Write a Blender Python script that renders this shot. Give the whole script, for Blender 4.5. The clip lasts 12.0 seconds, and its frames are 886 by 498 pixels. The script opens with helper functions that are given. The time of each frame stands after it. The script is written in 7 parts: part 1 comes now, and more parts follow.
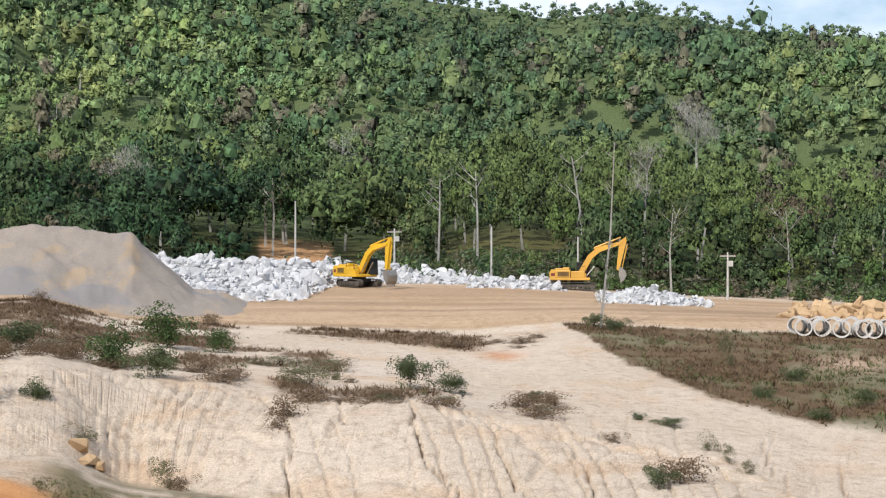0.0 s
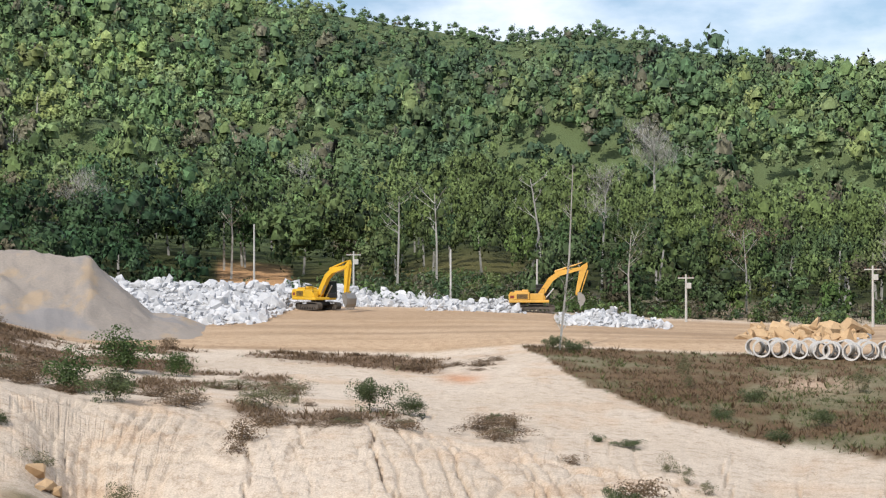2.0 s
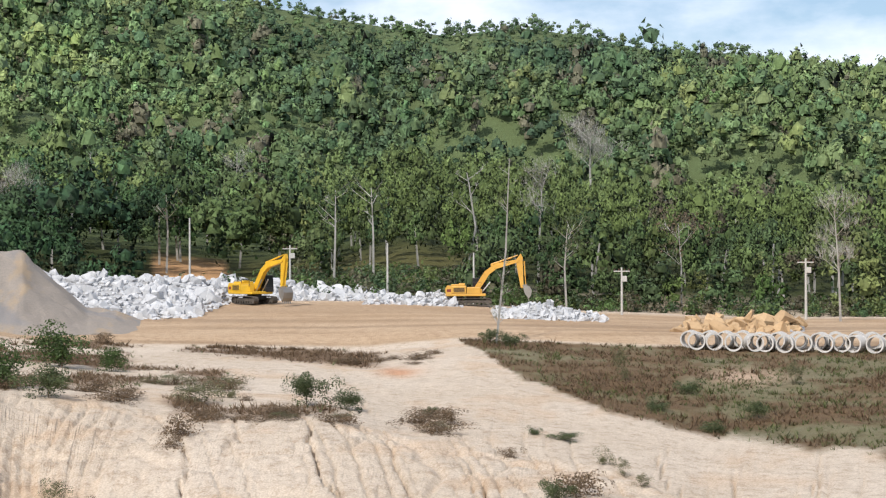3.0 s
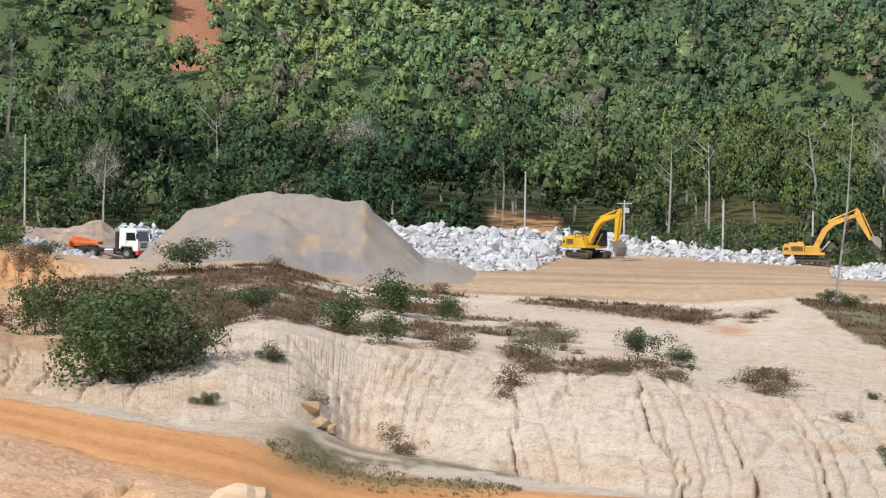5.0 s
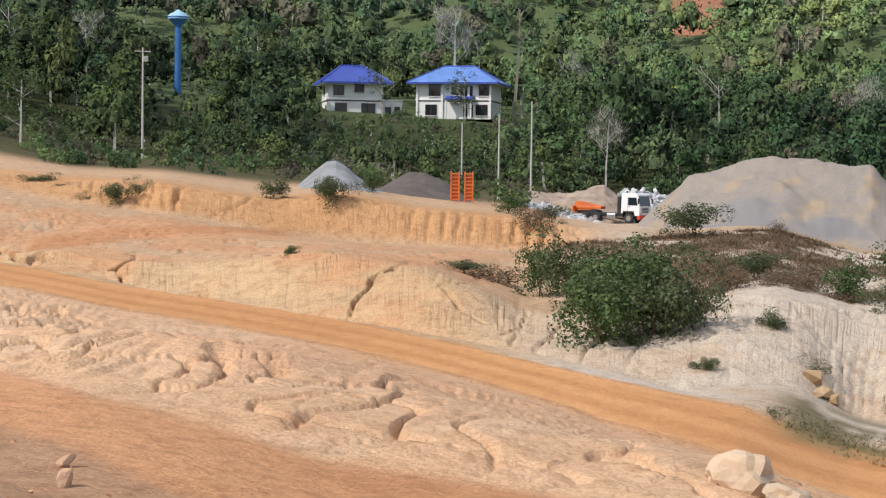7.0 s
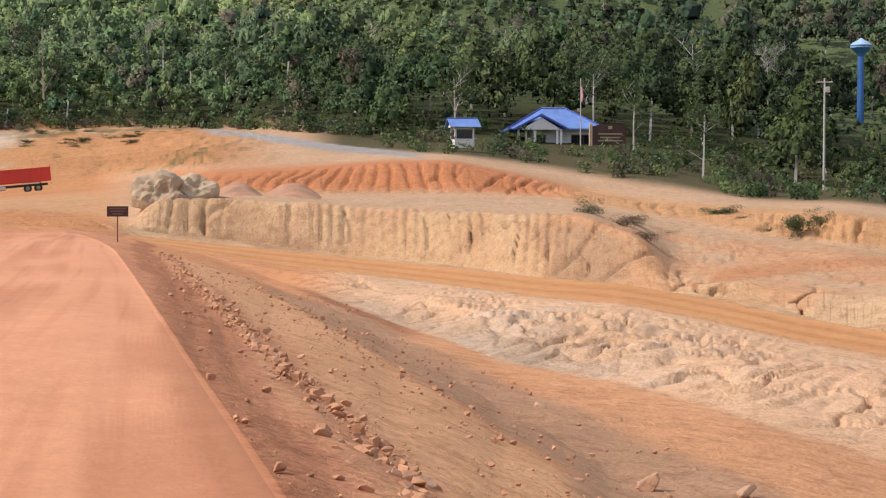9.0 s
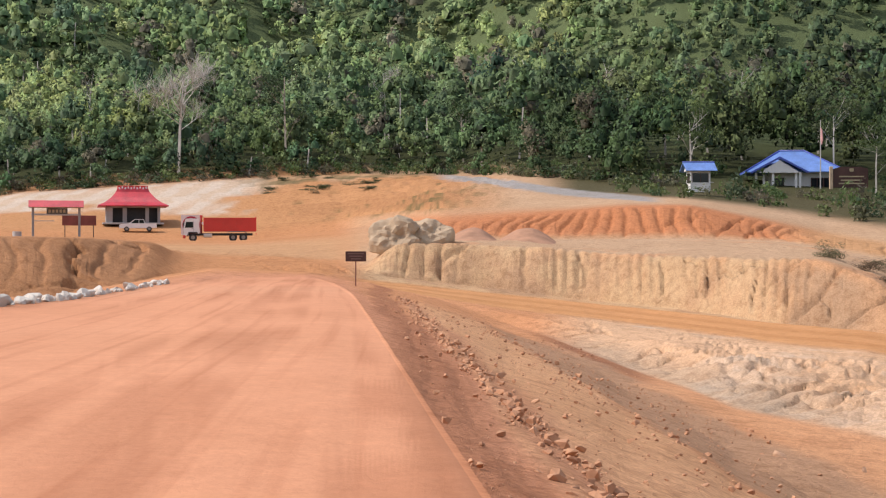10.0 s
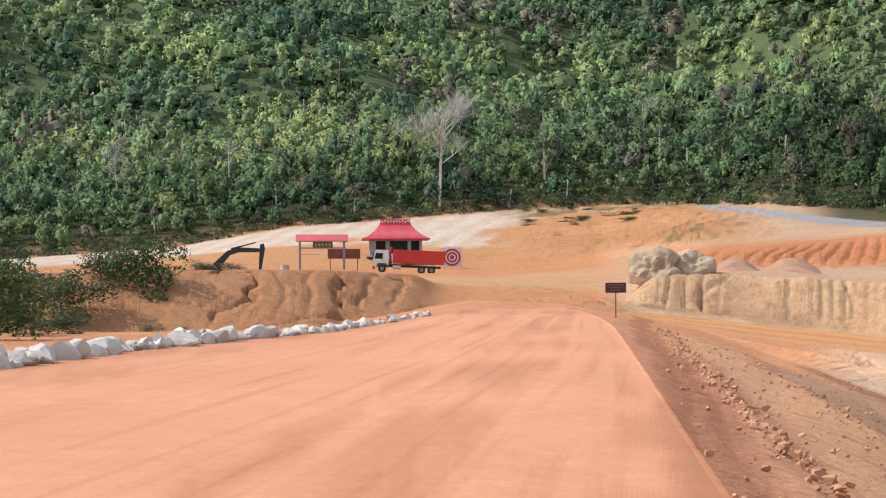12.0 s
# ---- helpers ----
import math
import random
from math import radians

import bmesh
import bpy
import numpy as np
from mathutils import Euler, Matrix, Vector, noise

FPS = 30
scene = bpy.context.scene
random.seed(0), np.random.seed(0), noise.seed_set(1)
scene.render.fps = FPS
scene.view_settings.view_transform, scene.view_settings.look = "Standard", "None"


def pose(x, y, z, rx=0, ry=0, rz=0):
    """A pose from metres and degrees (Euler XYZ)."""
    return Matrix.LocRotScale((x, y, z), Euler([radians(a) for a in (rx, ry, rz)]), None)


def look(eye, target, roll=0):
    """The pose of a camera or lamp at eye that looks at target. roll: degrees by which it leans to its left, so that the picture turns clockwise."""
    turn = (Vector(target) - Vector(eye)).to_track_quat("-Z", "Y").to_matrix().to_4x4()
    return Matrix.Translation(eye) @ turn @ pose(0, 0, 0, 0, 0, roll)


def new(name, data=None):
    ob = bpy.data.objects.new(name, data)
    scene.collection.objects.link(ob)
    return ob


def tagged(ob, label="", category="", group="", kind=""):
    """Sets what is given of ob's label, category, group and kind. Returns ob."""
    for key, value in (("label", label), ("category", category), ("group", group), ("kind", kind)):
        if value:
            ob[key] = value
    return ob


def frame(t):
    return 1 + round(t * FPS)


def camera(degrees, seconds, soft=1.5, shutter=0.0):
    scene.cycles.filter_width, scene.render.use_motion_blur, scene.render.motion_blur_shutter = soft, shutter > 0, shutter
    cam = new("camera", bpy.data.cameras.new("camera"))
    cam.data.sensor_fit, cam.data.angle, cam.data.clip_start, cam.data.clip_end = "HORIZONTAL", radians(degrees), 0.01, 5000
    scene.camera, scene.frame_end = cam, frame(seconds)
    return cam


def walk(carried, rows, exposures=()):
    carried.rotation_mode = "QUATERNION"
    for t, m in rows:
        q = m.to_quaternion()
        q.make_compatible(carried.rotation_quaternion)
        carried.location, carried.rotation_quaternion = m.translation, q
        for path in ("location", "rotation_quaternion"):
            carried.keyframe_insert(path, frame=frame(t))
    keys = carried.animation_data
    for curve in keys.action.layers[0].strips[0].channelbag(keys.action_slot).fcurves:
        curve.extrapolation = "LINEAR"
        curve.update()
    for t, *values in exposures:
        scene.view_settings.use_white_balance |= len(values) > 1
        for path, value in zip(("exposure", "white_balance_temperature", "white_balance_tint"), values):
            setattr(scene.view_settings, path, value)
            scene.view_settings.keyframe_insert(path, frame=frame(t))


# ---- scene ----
cam = camera(30.5, 12.0, soft=1.2)
EYE, TILT = 1.6, 0.8
# seconds, yaw, pitch, roll of a camera held at one spot and panned by hand
ROWS = [
    (0.0, 0.42, -0.72, 0.03),
    (0.5, 0.36, -0.90, 0.06),
    (1.0, 0.19, -0.66, -0.13),
    (1.5, -0.27, -0.17, -0.10),
    (2.0, -1.02, 0.08, -0.13),
    (2.5, -2.27, -0.07, -0.25),
    (2.7, -2.79, -0.09, -0.28),
    (3.0, -3.25, -0.15, -0.26),
    (3.3, -3.02, -0.28, -0.20),
    (3.6, -2.15, -0.43, -0.14),
    (3.9, -0.60, -0.59, -0.06),
    (4.3, 2.43, -0.81, 0.02),
    (4.5, 4.30, -1.04, 0.22),
    (5.0, 8.48, -1.81, 0.82),
    (5.5, 11.60, -2.43, 1.41),
    (6.0, 15.73, -2.56, 1.54),
    (6.5, 20.55, -3.04, 1.03),
    (7.0, 25.99, -3.29, 0.79),
    (7.3, 30.01, -3.42, 0.93),
    (7.5, 32.87, -3.49, 1.04),
    (7.7, 35.67, -3.48, 1.00),
    (8.1, 40.78, -3.33, 0.82),
    (8.5, 45.06, -2.97, 0.51),
    (8.9, 48.80, -2.48, 0.18),
    (9.3, 52.24, -1.97, -0.03),
    (9.5, 53.93, -1.72, -0.09),
    (10.0, 57.93, -0.78, 0.02),
    (10.5, 61.86, -0.33, -0.10),
    (11.0, 63.93, -0.11, -0.16),
    (11.5, 65.01, 0.14, -0.12),
    (12.0, 67.06, 0.35, -0.27),
]
walk(cam, [(t, pose(0, 0, EYE, 0, 0, yaw) @ pose(0, 0, 0, 90 + TILT + pitch) @ pose(0, 0, 0, 0, 0, roll)) for t, yaw, pitch, roll in ROWS],
     exposures=((0.0, 0.08, 6350, 10), (5.0, 0.05, 6350, 10), (7.7, -0.02, 6400, 12), (9.3, -0.04, 6700, 18), (10.5, 0.03, 6450, 16), (12.0, 0.12, 6250, 14)))

# ---- light ----
SUN_BEARING, SUN_HEIGHT = 148.0, 46.0   # degrees to the left of north, degrees up


def step(x, lo, hi):
    s = np.clip((x - lo) / (hi - lo), 0, 1)
    return s * s * (3 - 2 * s)


def datum(az):
    """How far the second survey, right of the gravel heap, is to be swung and lowered: 0 to 1."""
    return step(-az, -16.0, -10.5) * step(az, -58.0, -30.0)


def true_az(az):
    return az + 0.42 * datum(az)


def plan(az, r):
    """x and y of survey bearings (degrees to the left of +y) and ranges from the lookout."""
    a = np.radians(true_az(az))
    return -r * np.sin(a), r * np.cos(a)


def bearing(az, r, z=0.0):
    """The place at a survey bearing, range and height."""
    x, y = plan(az, r)
    return Vector((float(x), float(y), z))


def make_light():
    world = bpy.data.worlds.new("sky")
    scene.world = world
    world.use_nodes = True
    nt = world.node_tree
    nt.nodes.clear()
    out = nt.nodes.new("ShaderNodeOutputWorld")
    back = nt.nodes.new("ShaderNodeBackground")
    sky = nt.nodes.new("ShaderNodeTexSky")
    sky.sky_type = "NISHITA"
    sky.sun_disc = False
    sky.sun_elevation = radians(SUN_HEIGHT)
    sky.sun_rotation = radians(-SUN_BEARING)
    sky.dust_density = 2.0
    coord = nt.nodes.new("ShaderNodeTexCoord")
    scale = nt.nodes.new("ShaderNodeMapping")
    scale.inputs["Scale"].default_value = (2.6, 2.6, 6.0)
    cloud = nt.nodes.new("ShaderNodeTexNoise")
    cloud.inputs["Scale"].default_value = 1.6
    cloud.inputs["Detail"].default_value = 8
    cloud.inputs["Roughness"].default_value = 0.55
    ramp = nt.nodes.new("ShaderNodeValToRGB")
    ramp.color_ramp.elements[0].position = 0.46
    ramp.color_ramp.elements[1].position = 0.62
    mix = nt.nodes.new("ShaderNodeMix")
    mix.data_type = "RGBA"
    mix.inputs[7].default_value = (7.2, 7.6, 8.3, 1)
    nt.links.new(coord.outputs["Generated"], scale.inputs["Vector"])
    nt.links.new(scale.outputs["Vector"], cloud.inputs["Vector"])
    nt.links.new(cloud.outputs["Fac"], ramp.inputs["Fac"])
    nt.links.new(ramp.outputs["Color"], mix.inputs[0])
    nt.links.new(sky.outputs["Color"], mix.inputs[6])
    nt.links.new(mix.outputs[2], back.inputs["Color"])
    back.inputs["Strength"].default_value = 0.145
    nt.links.new(back.outputs["Background"], out.inputs["Surface"])
    lamp = bpy.data.lights.new("sun", "SUN")
    lamp.energy = 3.35
    lamp.angle = radians(0.6)
    lamp.color = (1.0, 0.96, 0.89)
    sun = new("sun", lamp)
    d = bearing(SUN_BEARING, math.cos(radians(SUN_HEIGHT)), math.sin(radians(SUN_HEIGHT)))
    sun.matrix_world = look(d * 300, (0, 0, 0))


make_light()


# ---- materials ----
def nodes_of(name):
    m = bpy.data.materials.new(name)
    m.use_nodes = True
    nt = m.node_tree
    return m, nt, nt.nodes["Principled BSDF"]


def noise_node(nt, scale, detail=4, rough=0.55, space="Object", stretch=None):
    coord = nt.nodes.new("ShaderNodeTexCoord")
    n = nt.nodes.new("ShaderNodeTexNoise")
    n.inputs["Scale"].default_value = scale
    n.inputs["Detail"].default_value = detail
    n.inputs["Roughness"].default_value = rough
    src = coord.outputs[space]
    if stretch:
        mp = nt.nodes.new("ShaderNodeMapping")
        mp.inputs["Scale"].default_value = stretch
        nt.links.new(src, mp.inputs["Vector"])
        src = mp.outputs["Vector"]
    nt.links.new(src, n.inputs["Vector"])
    return n


def ramp_node(nt, src, lo, hi, a=0.0, b=1.0):
    r = nt.nodes.new("ShaderNodeMapRange")
    r.inputs["From Min"].default_value = lo
    r.inputs["From Max"].default_value = hi
    r.inputs["To Min"].default_value = a
    r.inputs["To Max"].default_value = b
    nt.links.new(src, r.inputs["Value"])
    return r.outputs["Result"]


def mix_node(nt, fac, a, b, mode="MIX"):
    m = nt.nodes.new("ShaderNodeMix")
    m.data_type = "RGBA"
    m.blend_type = mode
    for sock, v in ((m.inputs[0], fac), (m.inputs[6], a), (m.inputs[7], b)):
        if isinstance(v, (int, float)):
            sock.default_value = v
        elif isinstance(v, tuple):
            sock.default_value = (*v[:3], 1)
        else:
            nt.links.new(v, sock)
    return m.outputs[2]


def bump_node(nt, height, strength, distance, bsdf):
    b = nt.nodes.new("ShaderNodeBump")
    b.inputs["Strength"].default_value = strength
    b.inputs["Distance"].default_value = distance
    nt.links.new(height, b.inputs["Height"])
    nt.links.new(b.outputs["Normal"], bsdf.inputs["Normal"])


def plain(name, colour, rough=0.6, metal=0.0, wear=0.25, scale=3.0, bump=0.0, dirt=None):
    """A painted, cast or sawn surface: two scales of variation round one base colour."""
    m, nt, b = nodes_of(name)
    big = noise_node(nt, scale * 0.25, 3)
    fine = noise_node(nt, scale * 4, 5, 0.65)
    dark = tuple(c * (1 - wear) for c in colour)
    light = tuple(min(1, c * (1 + wear * 0.5)) for c in colour)
    c = mix_node(nt, ramp_node(nt, big.outputs["Fac"], 0.3, 0.7), dark, light)
    c = mix_node(nt, ramp_node(nt, fine.outputs["Fac"], 0.55, 0.75, 0, 0.6), c, dirt or dark)
    nt.links.new(c, b.inputs["Base Color"])
    b.inputs["Roughness"].default_value = rough
    b.inputs["Metallic"].default_value = metal
    if bump:
        bump_node(nt, fine.outputs["Fac"], bump, 0.05, b)
    return m


def soil_material():
    """Bare earth: the colour of each stretch of ground comes with the mesh; grain, stones and water streaks are added here."""
    m, nt, b = nodes_of("soil")
    col = nt.nodes.new("ShaderNodeAttribute")
    col.attribute_name = "soil"
    run = nt.nodes.new("ShaderNodeAttribute")
    run.attribute_name = "run"
    sep = nt.nodes.new("ShaderNodeSeparateXYZ")
    nt.links.new(run.outputs["Vector"], sep.inputs["Vector"])
    squeeze = nt.nodes.new("ShaderNodeMapping")
    squeeze.inputs["Scale"].default_value = (3.6, 0.65, 0.0)
    nt.links.new(run.outputs["Vector"], squeeze.inputs["Vector"])
    streak = nt.nodes.new("ShaderNodeTexNoise")
    streak.inputs["Scale"].default_value = 1.0
    streak.inputs["Detail"].default_value = 5
    nt.links.new(squeeze.outputs["Vector"], streak.inputs["Vector"])
    grain = noise_node(nt, 1.6, 8, 0.72)
    patch = noise_node(nt, 0.12, 5, 0.6)
    fine = noise_node(nt, 7.0, 6, 0.75)
    c = mix_node(nt, ramp_node(nt, patch.outputs["Fac"], 0.35, 0.7, 0, 0.45), col.outputs["Color"], (0.78, 0.72, 0.64), "MULTIPLY")
    loose = ramp_node(nt, sep.outputs["Z"], -1, 0, 0.25, 1)     # rolled roads show less grain than loose fill

    def less(v):
        q = nt.nodes.new("ShaderNodeMath")
        q.operation = "MULTIPLY"
        nt.links.new(v, q.inputs[0])
        nt.links.new(loose, q.inputs[1])
        return q.outputs[0]

    c = mix_node(nt, less(ramp_node(nt, grain.outputs["Fac"], 0.49, 0.68, 0, 0.65)), c, (0.58, 0.49, 0.42), "MULTIPLY")
    cell = nt.nodes.new("ShaderNodeTexVoronoi")
    cell.inputs["Scale"].default_value = 11.0
    cell.inputs["Randomness"].default_value = 1.0
    here = nt.nodes.new("ShaderNodeTexCoord")
    nt.links.new(here.outputs["Object"], cell.inputs["Vector"])
    c = mix_node(nt, less(ramp_node(nt, cell.outputs["Distance"], 0.42, 0.68, 0, 0.35)), c, (0.66, 0.58, 0.52), "MULTIPLY")
    c = mix_node(nt, less(ramp_node(nt, cell.outputs["Distance"], 0.3, 0.08, 0, 0.4)), c, (1.35, 1.33, 1.3), "MULTIPLY")
    c = mix_node(nt, ramp_node(nt, grain.outputs["Fac"], 0.45, 0.25, 0, 0.5), c, (1.25, 1.25, 1.25), "MULTIPLY")
    c = mix_node(nt, less(ramp_node(nt, fine.outputs["Fac"], 0.56, 0.7, 0, 0.6)), c, (0.45, 0.38, 0.33), "MULTIPLY")
    k = nt.nodes.new("ShaderNodeMath")
    k.operation = "MULTIPLY"
    nt.links.new(ramp_node(nt, streak.outputs["Fac"], 0.5, 0.7, 0, 0.3), k.inputs[0])
    spread = nt.nodes.new("ShaderNodeMath")
    spread.operation = "MULTIPLY"
    where = noise_node(nt, 0.35, 3)
    nt.links.new(ramp_node(nt, where.outputs["Fac"], 0.35, 0.6), spread.inputs[0])
    nt.links.new(ramp_node(nt, sep.outputs["Z"], 0, 1, 0, 1), spread.inputs[1])
    nt.links.new(spread.outputs[0], k.inputs[1])
    c = mix_node(nt, k.outputs[0], c, (0.66, 0.58, 0.52), "MULTIPLY")
    # wheel marks along the rolled main road
    mark = nt.nodes.new("ShaderNodeMath")
    mark.operation = "MULTIPLY"
    nt.links.new(ramp_node(nt, streak.outputs["Fac"], 0.52, 0.7, 0, 0.5), mark.inputs[0])
    nt.links.new(ramp_node(nt, sep.outputs["Z"], -0.85, -0.98, 0, 1), mark.inputs[1])
    c = mix_node(nt, mark.outputs[0], c, (0.76, 0.66, 0.6), "MULTIPLY")
    nt.links.new(c, b.inputs["Base Color"])
    b.inputs["Roughness"].default_value = 0.95
    b.inputs["Specular IOR Level"].default_value = 0.15
    k2 = nt.nodes.new("ShaderNodeMath")
    k2.operation = "MULTIPLY_ADD"
    nt.links.new(k.outputs[0], k2.inputs[0])
    k2.inputs[1].default_value = -0.9
    worn = ramp_node(nt, sep.outputs["Z"], -1, 0, 0.12, 1)
    kg = nt.nodes.new("ShaderNodeMath")
    kg.operation = "MULTIPLY"
    nt.links.new(grain.outputs["Fac"], kg.inputs[0])
    nt.links.new(worn, kg.inputs[1])
    nt.links.new(kg.outputs[0], k2.inputs[2])
    bump_node(nt, k2.outputs[0], 0.8, 0.25, b)
    return m


def leaf_material(name, canopy=False):
    """Leaves; those of a whole canopy are shaded by the way that their lump of crown faces."""
    m, nt, b = nodes_of(name)
    col = nt.nodes.new("ShaderNodeAttribute")
    col.attribute_name = "leaf"
    n = noise_node(nt, 0.6, 4, 0.7)
    c = mix_node(nt, ramp_node(nt, n.outputs["Fac"], 0.3, 0.7, 0, 0.55), col.outputs["Color"], (0.6, 0.62, 0.5), "MULTIPLY")
    f = noise_node(nt, 0.9 if canopy else 3.2, 5, 0.75)
    deep = 0.4 if canopy else 0.7
    c = mix_node(nt, ramp_node(nt, f.outputs["Fac"], 0.44, 0.62, 0, deep), c, (0.45, 0.5, 0.46), "MULTIPLY")
    c = mix_node(nt, ramp_node(nt, f.outputs["Fac"], 0.44, 0.3, 0, deep), c, (1.35, 1.35, 1.3), "MULTIPLY")
    nt.links.new(c, b.inputs["Base Color"])
    b.inputs["Roughness"].default_value = 0.55
    b.inputs["Specular IOR Level"].default_value = 0.3
    t = nt.nodes.new("ShaderNodeBsdfTranslucent")
    nt.links.new(c, t.inputs["Color"])
    if canopy:
        way = nt.nodes.new("ShaderNodeAttribute")
        way.attribute_name = "outward"
        nt.links.new(way.outputs["Vector"], b.inputs["Normal"])
        b.inputs["Specular IOR Level"].default_value = 0.08
    mx = nt.nodes.new("ShaderNodeMixShader")
    mx.inputs[0].default_value = 0.1 if canopy else 0.3
    nt.links.new(b.outputs["BSDF"], mx.inputs[1])
    nt.links.new(t.outputs["BSDF"], mx.inputs[2])
    nt.links.new(mx.outputs["Shader"], nt.nodes["Material Output"].inputs["Surface"])
    return m


SOIL = soil_material()
LEAF = leaf_material("leaf")
CANOPY = leaf_material("canopy_leaf", True)
BARK = plain("bark", (0.3, 0.27, 0.22), 0.9, wear=0.5, scale=2)
PALE_BARK = plain("pale_bark", (0.5, 0.47, 0.42), 0.85, wear=0.4, scale=2)


# ---- mesh helpers ----
def mesh_of(name, verts, faces, material, colours=None, attribute="soil", smooth=False):
    """A mesh from arrays: verts (n, 3), faces (m, 3 or 4), with one colour a vertex where given."""
    verts, faces = np.asarray(verts, np.float32), np.asarray(faces, np.int32)
    me = bpy.data.meshes.new(name)
    me.vertices.add(len(verts))
    me.vertices.foreach_set("co", verts.ravel())
    k = faces.shape[1]
    me.loops.add(faces.size)
    me.loops.foreach_set("vertex_index", faces.ravel())
    me.polygons.add(len(faces))
    me.polygons.foreach_set("loop_start", np.arange(0, faces.size, k, dtype=np.int32))
    me.polygons.foreach_set("use_smooth", np.full(len(faces), smooth))
    if colours is not None:
        at = me.color_attributes.new(attribute, "FLOAT_COLOR", "POINT")
        at.data.foreach_set("color", np.concatenate([colours, np.ones((len(verts), 1))], 1).astype(np.float32).ravel())
    me.materials.append(material)
    me.update()
    me.validate()
    return me


def part(name, bm, material, parent=None, label=""):
    """Links a bmesh as one mesh object under a thing or a part."""
    me = bpy.data.meshes.new(name)
    bm.to_mesh(me)
    bm.free()
    me.materials.append(material)
    ob = new(name, me)
    ob.parent = parent
    return tagged(ob, label)


def thing(name, m, label, category, group="", kind=""):
    """The Empty at a thing's base."""
    ob = new(name)
    ob.matrix_world = m
    return tagged(ob, label, category, group, kind)


def box(bm, size, at=(0, 0, 0), bevel=0.0, turn=(0, 0, 0), taper=None):
    """Adds a box, its middle at `at`; taper: how far the top shrinks in x and y."""
    g = bmesh.ops.create_cube(bm, size=1.0)
    vs = g["verts"]
    for v in vs:
        s = (1, 1)
        if taper and v.co.z > 0:
            s = taper
        v.co = Vector((v.co.x * size[0] * s[0], v.co.y * size[1] * s[1], v.co.z * size[2]))
    if bevel:
        es = list({e for v in vs for e in v.link_edges})
        r = bmesh.ops.bevel(bm, geom=es, offset=bevel, segments=2, affect="EDGES", profile=0.5)
        vs = list({v for f in r["faces"] for v in f.verts} | {v for v in vs if v.is_valid})
    bmesh.ops.transform(bm, matrix=pose(*at, *turn), verts=vs)
    return vs


def tube(bm, points, radii, sides=8):
    """Adds a tapered tube along points."""
    rings = []
    pts = [Vector(p) for p in points]
    for i, p in enumerate(pts):
        d = (pts[min(i + 1, len(pts) - 1)] - pts[max(i - 1, 0)]).normalized()
        q = d.to_track_quat("Z", "Y")
        rings.append([bm.verts.new(p + q @ Vector((radii[i] * math.cos(a), radii[i] * math.sin(a), 0))) for a in (2 * math.pi * k / sides for k in range(sides))])
    for a, b in zip(rings, rings[1:]):
        for k in range(sides):
            bm.faces.new((a[k], a[(k + 1) % sides], b[(k + 1) % sides], b[k]))
    bm.faces.new(rings[0][::-1])
    bm.faces.new(rings[-1])


def disc(bm, radius, depth, at, axis="X", sides=20, bevel=0.0):
    """Adds a short cylinder round an axis."""
    g = bmesh.ops.create_cone(bm, cap_ends=True, segments=sides, radius1=radius, radius2=radius, depth=depth)
    if bevel:
        es = [e for e in {e for v in g["verts"] for e in v.link_edges} if len(e.link_faces) == 2 and any(len(f.verts) > 4 for f in e.link_faces)]
        r = bmesh.ops.bevel(bm, geom=es, offset=bevel, segments=2, affect="EDGES")
        vs = list({v for f in r["faces"] for v in f.verts} | {v for v in g["verts"] if v.is_valid})
    else:
        vs = g["verts"]
    turn = {"X": (0, 90, 0), "Y": (90, 0, 0), "Z": (0, 0, 0)}[axis]
    bmesh.ops.transform(bm, matrix=pose(*at, *turn), verts=vs)


def prism(bm, outline, depth, at=(0, 0, 0), turn=(0, 0, 0), axis="Y"):
    """Adds a plate: an outline in x, z given depth along y, centred."""
    a = [bm.verts.new((x, -depth / 2, z)) for x, z in outline]
    b = [bm.verts.new((x, depth / 2, z)) for x, z in outline]
    n = len(a)
    fs = [bm.faces.new(a), bm.faces.new(b[::-1])]
    for k in range(n):
        fs.append(bm.faces.new((a[(k + 1) % n], a[k], b[k], b[(k + 1) % n])))
    bmesh.ops.recalc_face_normals(bm, faces=fs)
    bmesh.ops.transform(bm, matrix=pose(*at, *turn), verts=a + b)


def fbm(x, y, octaves=4, seed=0.0, gain=0.5):
    """Smooth noise on arrays of plan coordinates, about -1 to 1."""
    out, amp, tot = np.zeros_like(x, dtype=float), 1.0, 0.0
    rng = np.random.RandomState(int(seed * 97) + 5)
    for o in range(octaves):
        grid = rng.rand(64, 64) * 2 - 1
        f = 2.0 ** o
        u, v = x * f + 13.7 * o + seed, y * f - 7.1 * o + seed
        i, j = np.floor(u).astype(int), np.floor(v).astype(int)
        a, b = u - i, v - j
        a, b = a * a * (3 - 2 * a), b * b * (3 - 2 * b)
        g = lambda p, q: grid[p % 64, q % 64]
        out += amp * ((g(i, j) * (1 - a) + g(i + 1, j) * a) * (1 - b) + (g(i, j + 1) * (1 - a) + g(i + 1, j + 1) * a) * b)
        tot += amp
        amp *= gain
    return out / tot


